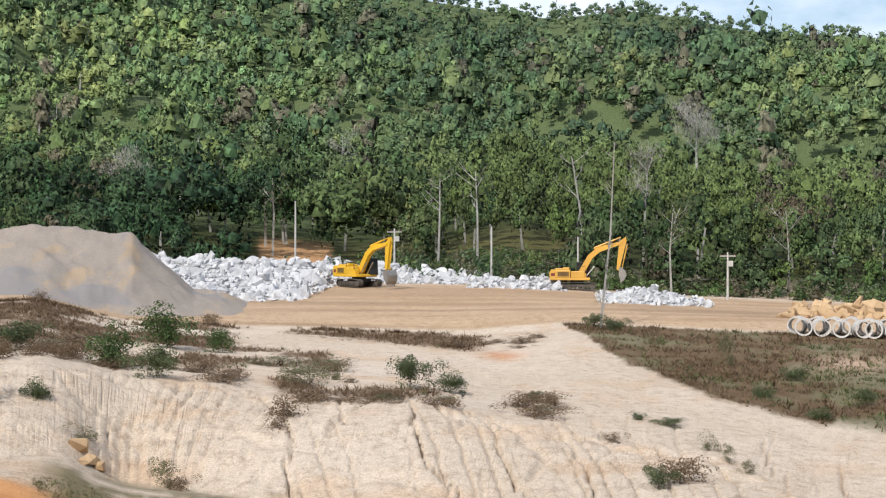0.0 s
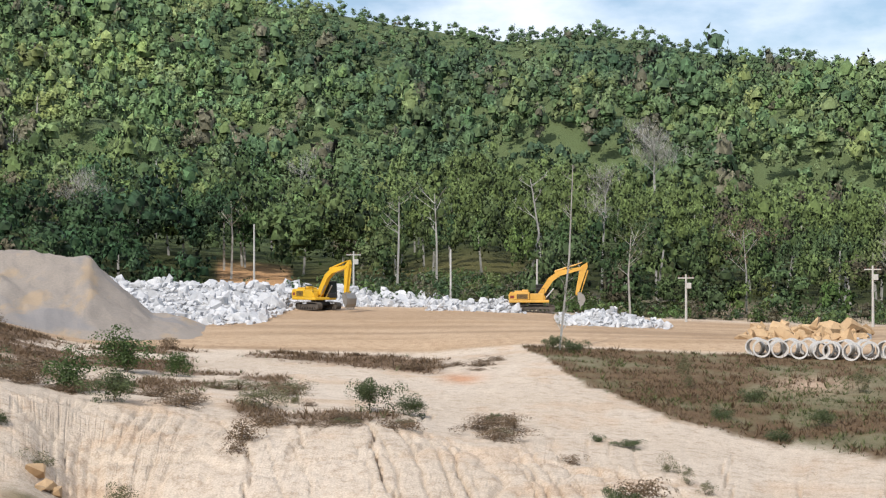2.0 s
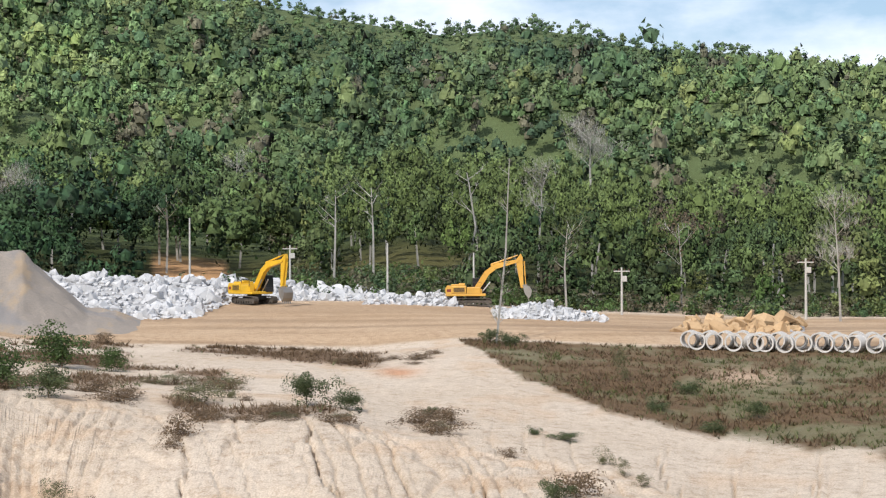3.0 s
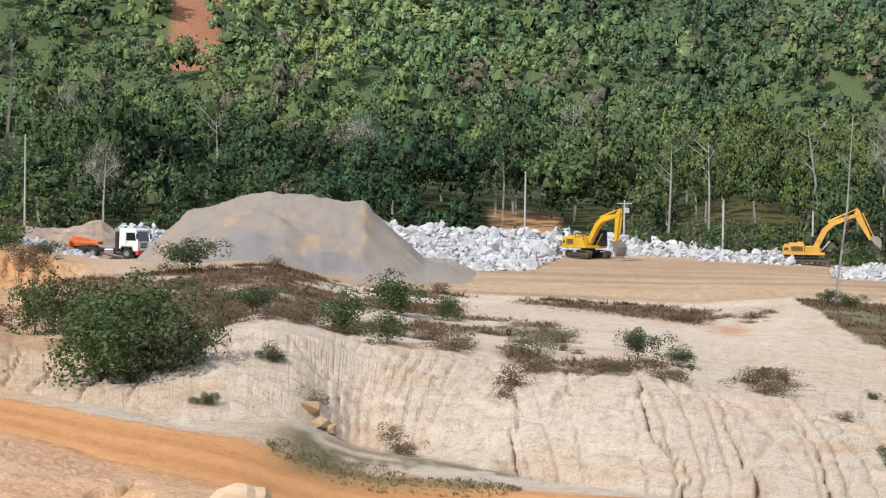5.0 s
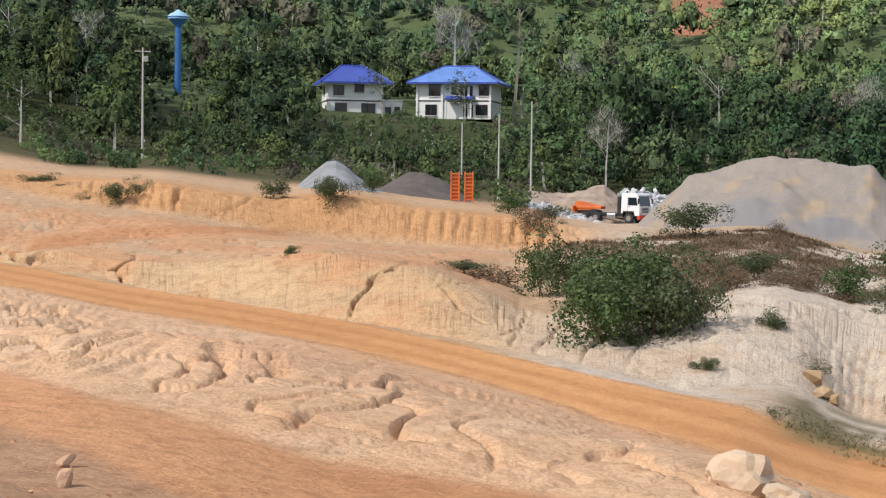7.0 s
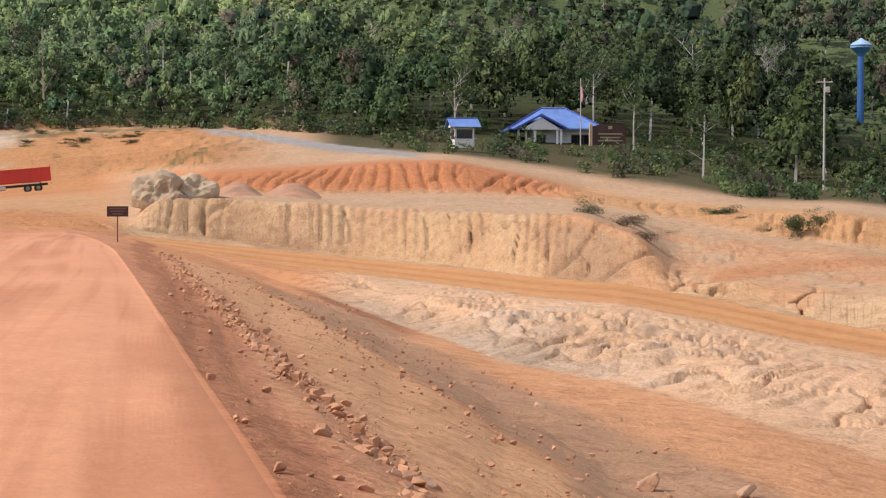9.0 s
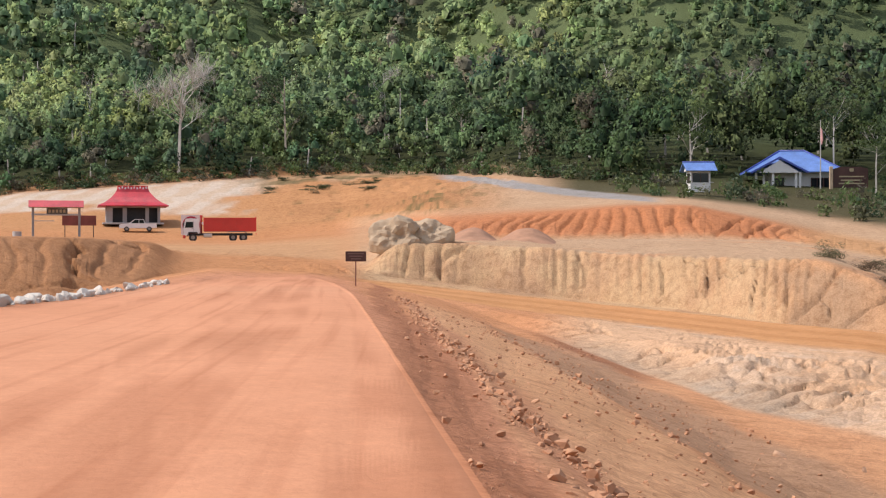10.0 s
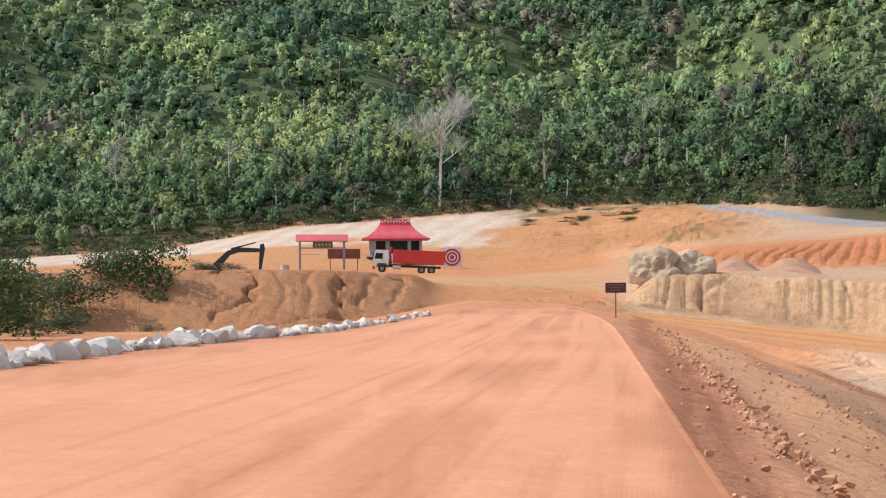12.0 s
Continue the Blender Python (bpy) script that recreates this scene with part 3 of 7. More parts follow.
    C = blend(C, (0.36, 0.27, 0.18), faces * step(A, 42, 44) * step(-S, -8, -7.6) * step(n1 * 0.5 + n2 * 0.5, 0.5, 0.64) * 0.55)
    C = blend(C, white_clay, faces * step(-A, -26, -20))
    C = blend(C, (0.60, 0.40, 0.24), faces * step(-A, -26, -20) * step(n2, 0.55, 0.7) * 0.35)
    # the shelf above: bare clay, dry scrub, the pale haul road
    shelf = step(S, 7.9, 8.1) * before
    C = blend(C, tan, shelf * step(A, 17, 24))
    thick = n2 * 0.6 + n1 * 0.2 + n3 * 0.2
    scrub = shelf * step(-S, -9.35, -9.0) * step(-A, -24, -19) * step(A, 6.5, 8.5) * step(S, 8.1, 8.35) * step(thick, 0.38, 0.5)
    band = shelf * step(A, -2, -0.5) * step(-A, -6, -4.5) * step(-np.abs(S - 8.9 - (A - 1.5) * 0.03), -0.2, -0.1) * step(thick, 0.36, 0.48)
    band2 = shelf * step(A, 3.6, 4.4) * step(-A, -8, -6.8) * step(-np.abs(S - 8.42), -0.16, -0.08) * step(thick, 0.4, 0.52)
    lip = shelf * step(A, -0.5, 0.5) * step(-A, -6.5, -5.5) * step(-np.abs(S - 8.04), -0.12, -0.06) * step(thick, 0.4, 0.55)
    C = blend(C, dry, np.clip(scrub + band + band2 + lip, 0, 1) * 0.9)
    C = blend(C, (0.62, 0.30, 0.15), shelf * np.exp(-((A + 2.1) / 0.7) ** 2 - ((S - 8.6) / 0.06) ** 2) * 0.8)
    rim = np.interp(-A, (4.0, 4.3, 6.27, 9.2, 15.2, 30), (9.2, 8.98, 8.54, 8.33, 8.25, 8.2))
    field = step(S - rim + (n2 - 0.5) * 0.12, 0, 0.04) * step(-S, -9.12, -9.0) * step(-A, 3.9, 4.4)
    C = blend(C, grass, field * (0.75 + 0.25 * n2))
    C = blend(C, dry, field * step(thick + (S - 8.6) * 0.15, 0.42, 0.56) * 0.85)
    C = blend(C, (0.6, 0.45, 0.33), field * np.exp(-((A + 14.2) / 1.3) ** 2 - ((S - 8.72) / 0.07) ** 2) * 0.9)
    C = blend(C, (0.47, 0.335, 0.215), step(S, 9.1, 9.3) * step(-S, -11, -10.7) * step(-A, -21, -17))
    bands = fbm(X * 0.03, Y * 0.32, 4, 36) * 0.5 + 0.5
    C = blend(C, (0.62, 0.46, 0.31), step(S, 9.0, 9.3) * step(-S, -11, -10.7) * step(-A, -21, -17) * step(bands, 0.48, 0.62) * 0.6)
    C = blend(C, (0.33, 0.23, 0.15), step(S, 9.0, 9.3) * step(-S, -10.6, -10.2) * step(-A, -21, -17) * step(-bands, -0.46, -0.36) * 0.55)
    C = blend(C, (0.42, 0.28, 0.16), step(S, 10.2, 10.4) * step(-S, -11, -10.7) * step(-A, -21, -17) * step(n1, 0.45, 0.65) * 0.5)
    C = blend(C, (0.60, 0.33, 0.15), step(S, 8.95, 9.2) * step(-S, -10.2, -10) * step(A, 19, 23) * step(-A, -62, -58) * 0.85)
    C = blend(C, (0.56, 0.21, 0.09), step(S, 8.95, 9.2) * step(-S, -10.2, -10) * step(A, 44, 47) * step(-A, -62, -58) * 0.8)
    C = blend(C, tan, step(S, 10, 10.2) * step(A, 19, 23) * step(-A, -62, -58))
    path = step(A, 30.5, 32) * step(-A, -42.5, -41.5) * step(-np.abs(S - np.interp(A, (31, 34, 37, 40, 42), (9.05, 8.8, 8.5, 8.1, 7.0))), -0.14, -0.06)
    C = blend(C, (0.47, 0.22, 0.10), path * (0.5 + 0.4 * n2))
    C = blend(C, orange, shelf * step(A, 21, 26) * step(-S, -9, -8.8) * step(n1 * 0.5 + n2 * 0.5, 0.48, 0.6) * 0.55)
    mat = step(A, 4.6, 6) * step(-A, -15, -13) * step(-np.abs(S - 6.35 + (A - 10) * 0.03), -0.75, -0.3) * step(n2 * 0.6 + n3 * 0.4, 0.42, 0.56)
    C = blend(C, (0.17, 0.15, 0.07), mat * 0.85)
    C = blend(C, litter, step(S, 10.3, 10.6) * step(A, 22, 25) * step(-A, -55, -53) * 0.9)
    # beyond the junction: mound, yard and the terraced slope
    far = step(A, 60.5, 62)
    C = blend(C, (0.58, 0.28, 0.125), far * step(S, 1.5, 7))
    C = blend(C, (0.45, 0.23, 0.11), step(A, 67, 69) * step(S, 6.8, 7.1) * step(-S, -8.3, -8))
    C = blend(C, (0.62, 0.40, 0.22), far * step(S, 8.3, 8.8) * step(-S, -9.6, -9.2) * 0.6)
    terr = step(S, 10.05, 10.2) * step(A, 55, 58) * step(-S, -11.02, -10.9)
    C = blend(C, (0.56, 0.29, 0.13), terr)
    C = blend(C, (0.58, 0.38, 0.22), terr * step(S, 10.45, 10.6) * step(n1, 0.4, 0.55))
    C = blend(C, white_clay, terr * step(A, 63.5, 65) * (0.6 + 0.4 * step(np.sin(along * 2.2 + S * 24 + n2 * 5), -0.5, 0.5)) * step(n1 * 0.7 + n2 * 0.3 + (S - 10.5) * 0.35, 0.42, 0.55))
    C = blend(C, (0.42, 0.2, 0.09), terr * step(np.sin(S * 75 + n2 * 3), 0.2, 0.8) * 0.5 * step(-A, -66, -62))
    C = blend(C, grass, terr * step(-A, -66, -63) * step(n2 * 0.6 + n1 * 0.4, 0.5, 0.62) * 0.8)
    lane2 = step(A, 50, 51) * step(-A, -58.5, -57.5) * step(-np.abs(S - np.interp(A, (50, 54, 58), (10.25, 10.55, 10.9))), -0.13, -0.09)
    C = blend(C, litter, step(S, 10.98, 11.05))
    C = blend(C, (0.14, 0.19, 0.085), step(S, 11.3, 11.8) * (0.55 + 0.45 * n2))
    C = blend(C, (0.37, 0.355, 0.335), lane2)
    C = blend(C, grass, step(S, 10.9, 11.0) * step(-S, -11.35, -11.25) * step(A, -6, -4) * step(-A, -4, -2.5))
    scar = np.exp(-((A - 17.2) / 1.2) ** 2 - ((S - 13.0 + (A - 17) * 0.06) / 0.35) ** 2)
    C = blend(C, (0.42, 0.2, 0.12), step(scar + n2 * 0.3, 0.6, 0.8))
    cleared = np.exp(-((A - 5.2) / 1.6) ** 2) * step(-np.abs(S - 11.2), -0.2, -0.12)
    C = blend(C, (0.55, 0.33, 0.17), step(cleared + n2 * 0.3, 0.6, 0.8))
    # run of the water down each face: metres along it, metres down it
    axis = X * 0.486 + Y * 0.874 + fbm(X * 0.03, Y * 0.03, 2, 59) * 0.6
    go = (-X * 0.874 + Y * 0.486) * 0.09
    RUN = np.stack([np.where(S < 1, axis, along), np.where(S < 1, go, Z), np.where(S < 1, -1.0, np.where((S > 5) & (S < 6), -0.7, np.clip(bank * (1 - 0.5 * white * step(-A, -9, -7)) + up + left, 0, 1)))], -1).reshape(-1, 3)
    P = np.stack([X, Y, Z], -1).reshape(-1, 3)
    m, n = R.shape
    idx = np.arange(m * n).reshape(m, n)
    F = np.stack([idx[:-1, :-1], idx[:-1, 1:], idx[1:, 1:], idx[1:, :-1]], -1).reshape(-1, 4)[:, ::-1]
    me = mesh_of("ground", P, F, SOIL, np.clip(C, 0, 1).reshape(-1, 3), "soil", smooth=True)
    at = me.attributes.new("run", "FLOAT_VECTOR", "POINT")
    at.data.foreach_set("vector", RUN.astype(np.float32).ravel())
    tagged(new("ground", me), "bare orange and white clay earthworks with haul roads and cut banks", "ground", kind="structure")


build_ground()

# ---- the forest ----
GREENS = np.array([(0.115, 0.18, 0.065), (0.15, 0.215, 0.075), (0.08, 0.135, 0.06), (0.18, 0.225, 0.085), (0.12, 0.17, 0.085), (0.20, 0.20, 0.11)])
DRY_LEAF = np.array((0.21, 0.185, 0.125))
# tone patches on the hill, as sighted from the lookout: bearing, height angle, half widths of both, how pale (+, light
# growth and lit spurs) or dark (-, shaded hollows) the leaf colour is made
HILL_TONES = ((72.1, 5.35, 2.4, 0.9, 1.0), (63.6, 7.5, 2.6, 1.0, 0.9), (55.2, 7.5, 3.6, 1.6, 0.9), (76.1, 8.1, 2.0, 0.8, 0.8), (68.7, 5.2, 1.6, 0.5, 0.5),
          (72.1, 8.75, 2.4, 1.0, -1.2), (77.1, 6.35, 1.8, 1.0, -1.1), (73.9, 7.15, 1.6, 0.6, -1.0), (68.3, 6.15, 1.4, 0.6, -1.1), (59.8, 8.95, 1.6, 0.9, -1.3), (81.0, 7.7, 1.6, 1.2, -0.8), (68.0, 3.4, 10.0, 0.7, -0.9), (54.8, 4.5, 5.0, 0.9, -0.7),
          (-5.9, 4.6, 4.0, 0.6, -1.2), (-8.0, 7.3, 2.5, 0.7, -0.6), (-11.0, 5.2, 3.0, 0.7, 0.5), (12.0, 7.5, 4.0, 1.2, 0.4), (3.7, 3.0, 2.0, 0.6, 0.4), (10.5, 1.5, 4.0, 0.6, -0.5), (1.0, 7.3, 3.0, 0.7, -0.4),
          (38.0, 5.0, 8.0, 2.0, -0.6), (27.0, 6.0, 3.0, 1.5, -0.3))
DRY_STANDS = ((6.1, 4.6, 1.5, 0.7), (-11.2, 1.6, 1.0, 0.5), (48.6, 5.7, 1.4, 0.6), (64.7, 9.0, 2.0, 0.5), (57.0, 6.0, 1.0, 1.0), (36.0, 6.5, 3.0, 0.8), (81.0, 5.5, 1.0, 0.5))


def leaf_cloud(rng, count, size, lumps=9, tall=1.0, up=0.75, spread=0.42):
    """A crown of unit radius: many small leaf sprays on a heap of uneven lumps. Triangles (n, 3, 3)."""
    cen = rng.normal(size=(lumps, 3)) * (spread, spread, spread * 0.85 * tall)
    rad = rng.uniform(0.25, 0.52, lumps)
    which = rng.randint(0, lumps, count)
    d = rng.normal(size=(count, 3))
    d[:, 2] = np.where(rng.rand(count) < up, np.abs(d[:, 2]), d[:, 2])
    d /= np.linalg.norm(d, axis=1)[:, None]
    p = cen[which] + d * (rad[which] * rng.uniform(0.7, 1.08, count))[:, None]
    nrm = d + rng.normal(size=(count, 3)) * 0.33
    nrm /= np.linalg.norm(nrm, axis=1)[:, None]
    t = np.cross(nrm, rng.normal(size=(count, 3)))
    t /= np.linalg.norm(t, axis=1)[:, None]
    b = np.cross(nrm, t)
    s = size * rng.uniform(0.55, 1.35, count)[:, None]
    return np.stack([p - t * s * 0.8, p + b * s * 1.1, p + t * s * 0.8 - b * s * 0.5], 1)


def full_crown(rng, lumps, count, size, core, spread=0.42):
    """A crown of unit radius for the far canopy: uneven lumps under a coat of small leaf sprays.
    Triangles (n, 3, 3), the way that each corner faces, and how light each triangle is."""
    bm = bmesh.new()
    bmesh.ops.create_icosphere(bm, subdivisions=1, radius=1.0)
    ball = np.array([[v.co[:] for v in f.verts] for f in bm.faces])
    ball = ball[ball[..., 2].mean(1) > -0.5]
    bm.free()
    cen = rng.normal(size=(lumps, 3)) * (spread, spread, spread * 0.8)
    rad = rng.uniform(0.27, 0.5, lumps)
    tri, way, tone = [], [], []
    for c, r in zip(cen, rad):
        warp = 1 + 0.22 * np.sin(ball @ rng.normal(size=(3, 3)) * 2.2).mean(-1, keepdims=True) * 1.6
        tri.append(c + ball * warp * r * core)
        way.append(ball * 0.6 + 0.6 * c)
        # lumps coloured darker than the sprays, in place of shade inside the crown
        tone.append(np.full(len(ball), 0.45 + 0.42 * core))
    which = rng.randint(0, lumps, count)
    d = rng.normal(size=(count, 3))
    d[:, 2] = np.where(rng.rand(count) < 0.7, np.abs(d[:, 2]), d[:, 2])
    d /= np.linalg.norm(d, axis=1)[:, None]
    p = cen[which] + d * (rad[which] * rng.uniform(0.7, 1.28, count))[:, None]
    nrm = d + rng.normal(size=(count, 3)) * 0.5
    t = np.cross(nrm, rng.normal(size=(count, 3)))
    t /= np.linalg.norm(t, axis=1)[:, None]
    b = np.cross(nrm, t)
    b /= np.linalg.norm(b, axis=1)[:, None]
    s = size * rng.uniform(0.55, 1.35, count)[:, None]
    tri.append(np.stack([p - t * s * 0.8, p + b * s * 1.1, p + t * s * 0.8 - b * s * 0.5], 1))
    way.append(np.repeat((d * 0.6 + 0.6 * cen[which] + rng.normal(size=(count, 3)) * 0.2)[:, None], 3, 1))
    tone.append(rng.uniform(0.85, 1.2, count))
    way = np.concatenate(way) + (0, 0, 0.45)
    return np.concatenate(tri), way / np.linalg.norm(way, axis=2)[..., None], np.concatenate(tone)


def stick(p, q, r0, r1):
    """A three-sided tapered stick from p to q: vertices (6, 3), with the faces of STICK_FACES."""
    p, q = np.array(p, float), np.array(q, float)
    ring = np.array([(1, 0, 0), (-0.5, 0.87, 0), (-0.5, -0.87, 0)])
    return np.concatenate([p + ring * r0, q + ring * r1])


STICK_FACES = np.array([(0, 1, 4), (0, 4, 3), (1, 2, 5), (1, 5, 4), (2, 0, 3), (2, 3, 5)])


def crown_mesh(name, rng, count, size, R, tall, colour, **more):
    q = leaf_cloud(rng, count, size, tall=tall, **more) * R
    q[..., 2] -= q[..., 2].min()
    c = np.repeat(np.array(colour) * rng.uniform(0.7, 1.3, (count, 1)), 3, 0)
    return mesh_of(name, q.reshape(-1, 3), np.arange(count * 3).reshape(-1, 3), LEAF, np.clip(c, 0, 1), "leaf")


def sticks_mesh(name, sticks, material):
    V = np.concatenate([stick(*s) for s in sticks])
    F = np.concatenate([STICK_FACES + 6 * k for k in range(len(sticks))])
    return mesh_of(name, V, F, material)


def limbs(rng, height, r0, count, reach, start=0.35, forks=2, lean=0.05):
    """Trunk and forked limbs as sticks."""
    top = np.array((rng.normal() * lean * height, rng.normal() * lean * height, height))
    mid = top * (0.5, 0.5, 0.5) + (rng.normal() * 0.02 * height, rng.normal() * 0.02 * height, 0)
    out = [((0, 0, -0.3), mid, r0, r0 * 0.75), (mid, top, r0 * 0.75, r0 * 0.3)]
    tips = [top]
    for k in range(count):
        f = rng.uniform(start, 0.97)
        p = mid * (f / 0.5) if f < 0.5 else mid + (top - mid) * (f - 0.5) / 0.5
        a = rng.uniform(0, 6.28)
        L = reach * rng.uniform(0.5, 1.1)
        q = p + L * np.array((math.cos(a) * 0.8, math.sin(a) * 0.8, rng.uniform(0.3, 0.9)))
        out.append((p, q, r0 * 0.4, r0 * 0.16))
        tips.append(q)
        for _ in range(forks):
            e = q + L * 0.5 * np.array((rng.normal() * 0.6, rng.normal() * 0.6, rng.uniform(0.1, 0.8)))
            out.append((p + (q - p) * rng.uniform(0.5, 1), e, r0 * 0.17, r0 * 0.06))
            tips.append(e)
    return out, tips


def forest_sites(rng):
    """Places of the wood's trees: bearing, range."""
    out = []
    for r0, r1, gap in ((3, 60, 5.2), (60, 150, 6.4), (150, 330, 7.6), (330, 700, 8.7)):
        az = -19.5
        while az < 84.5:
            rb = float(np.interp(az, AZ, LR[10]))
            r = rb + r0
            while r < rb + r1:
                if r < 900:
                    out.append((az + rng.uniform(-0.5, 0.5) * np.degrees(gap / r), r + rng.uniform(-0.5, 0.5) * gap))
                r += gap
            az += np.degrees(gap / (rb + r0 + (r1 - r0) * 0.4))
    return np.array(out)


CLEARINGS = ((25.5, 286, 13), (29.3, 286, 13), (35.3, 300, 9), (46, 216, 16), (49, 190, 8), (5.2, 200, 15), (-1.5, 195, 11), (1.8, 195, 9), (43.8, 205, 12))
# lower growth before the houses and the tower: bearings from and to, range, height over the eye a metre out
OPEN_VIEWS = ((22.6, 31.4, 284, 0.030), (34.0, 36.6, 312, 0.036), (38.0, 52.0, 214, 0.03))


def build_forest():
    rng = np.random.RandomState(11)
    sites = forest_sites(rng)
    x, y = plan(sites[:, 0], sites[:, 1])
    z = base_height(x, y)
    keep = np.degrees(np.arctan2(z, sites[:, 1])) < np.interp(sites[:, 0], (-24, 8, 15, 18, 25, 45, 55, 90), (20, 20, 13.4, 12.2, 10.6, 11.4, 13, 13.4))
    for az, r, gap in CLEARINGS:
        p = bearing(az, r)
        keep &= np.hypot(x - p.x, y - p.y) > gap
    keep &= ~((np.abs(sites[:, 0] - 17.2 - (sites[:, 1] - 500) * -0.004) < 0.7) & (sites[:, 1] > 420) & (sites[:, 1] < 560))
    sites, x, y, z = sites[keep], x[keep], y[keep], z[keep]
    near = [full_crown(rng, 7, 330, 0.088, 0.5) for _ in range(8)]
    mid = [full_crown(rng, 5, 160, 0.113, 0.62) for _ in range(8)]
    far = [full_crown(rng, 4, 78, 0.135, 0.72) for _ in range(12)]
    kind = fbm(x * 0.012, y * 0.012, 3, 41)
    clump = fbm(x * 0.04, y * 0.04, 2, 43)
    lie = np.clip((hill_relief(x, y, np.full(len(x), 13.1)) - 7) / 15, -0.45, 1)     # spurs paler, being drier, than the hollows; their sun and shade are put into the leaf colour too
    tone = 0.35 * kind + 0.45 * clump + 0.4 * lie
    dry = np.full(len(x), 0.035)
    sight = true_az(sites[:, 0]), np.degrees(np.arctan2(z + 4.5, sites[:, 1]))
    for az, el, da, de, k in HILL_TONES:
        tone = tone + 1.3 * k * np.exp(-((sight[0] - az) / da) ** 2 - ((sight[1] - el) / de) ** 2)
    for az, el, da, de in DRY_STANDS:
        dry = dry + 0.45 * np.exp(-((sight[0] - az) / da) ** 2 - ((sight[1] - el) / de) ** 2)
    V, C, N, T = [], [], [], []
    for i in range(len(sites)):
        az, r = sites[i]
        deep = r - float(np.interp(az, AZ, LR[10]))
        R = rng.uniform(2.0, 3.6) * (1.0 + min(r, 700) / 1250)
        tall = rng.uniform(0.85, 1.45)
        base = rng.uniform(0.5, 1.1) * R + (rng.uniform(0, 5) if deep > 8 else 0)
        if deep < 25:
            R, base = R * 0.85, base * 0.45
        if rng.rand() < 0.1:
            R *= 1.4
        if r > 330:
            R, base = R * (1 + 0.0011 * (min(r, 650) - 330)), base * 0.3
        if r > 700 and az < 12:
            R, tall = R * 0.55, 0.9
        plantation = az < 0.5 and r < 450
        if plantation and deep > 14:
            R, base, tall = R * 0.72, rng.uniform(2.5, 4.5), 1.5
        for a0, a1, rmax, rise in OPEN_VIEWS:
            if a0 < az < a1 and r < rmax:
                room = max(1.2, 1.6 + r * rise - z[i])
                k = min(1.0, room / (base + R * 1.9 * tall))
                R, base = max(R * k, 0.9), base * k
        pool = near if r < 270 else mid if r < 420 else far
        cloud, face, coat = pool[rng.randint(len(pool))]
        ang = rng.uniform(0, 6.28)
        turn = np.array(((math.cos(ang), math.sin(ang), 0), (-math.sin(ang), math.cos(ang), 0), (0, 0, 1)))
        q = (cloud * (R, R, R * tall)) @ turn
        V.append((q + (x[i], y[i], z[i] + base + R * 0.6 * tall)).reshape(-1, 3))
        N.append((face @ turn).reshape(-1, 3))
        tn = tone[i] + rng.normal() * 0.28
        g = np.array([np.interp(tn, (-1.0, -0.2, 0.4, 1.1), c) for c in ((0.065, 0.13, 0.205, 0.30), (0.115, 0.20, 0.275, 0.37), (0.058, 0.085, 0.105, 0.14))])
        g = g * rng.uniform(0.85, 1.15) * np.array((1 + rng.normal() * 0.08, 1, 1 + rng.normal() * 0.08))
        if plantation and deep > 40:
            g = np.array((0.235, 0.31, 0.105)) * rng.uniform(0.8, 1.15)
        if rng.rand() < dry[i]:
            g = DRY_LEAF * rng.uniform(0.65, 1.15)
        # brightness tuned by bearing; raised with range, as haze would pale far woods
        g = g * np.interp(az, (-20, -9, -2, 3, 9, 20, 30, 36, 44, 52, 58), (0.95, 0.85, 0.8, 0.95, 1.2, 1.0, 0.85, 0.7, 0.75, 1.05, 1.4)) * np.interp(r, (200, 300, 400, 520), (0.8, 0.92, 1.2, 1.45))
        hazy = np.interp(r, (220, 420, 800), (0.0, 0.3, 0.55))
        g = g * (1 - 0.45 * hazy) + np.array((0.20, 0.265, 0.21)) * 0.45 * hazy     # a pale bluish haze is mixed into the leaf colour, more of it with range
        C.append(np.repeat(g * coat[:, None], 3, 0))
        if r < 480 and rng.rand() < (0.2 if plantation else 0.1):
            lean = rng.normal(size=2) * 0.5
            T.append(((x[i], y[i], z[i] - 0.3), (x[i] + lean[0], y[i] + lean[1], z[i] + base + R), 0.16 + r / 4000, 0.09 + r / 6000))
    V, C, N = np.concatenate(V), np.concatenate(C), np.concatenate(N)
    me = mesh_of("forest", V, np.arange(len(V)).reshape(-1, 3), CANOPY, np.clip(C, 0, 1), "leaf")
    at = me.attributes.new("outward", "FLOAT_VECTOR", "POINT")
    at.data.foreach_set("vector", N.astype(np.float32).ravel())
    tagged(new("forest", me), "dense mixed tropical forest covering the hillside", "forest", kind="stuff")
    tagged(new("forest_trunks", sticks_mesh("forest_trunks", T, PALE_BARK)), "pale slender trunks standing under the forest canopy", "trunks", kind="stuff")


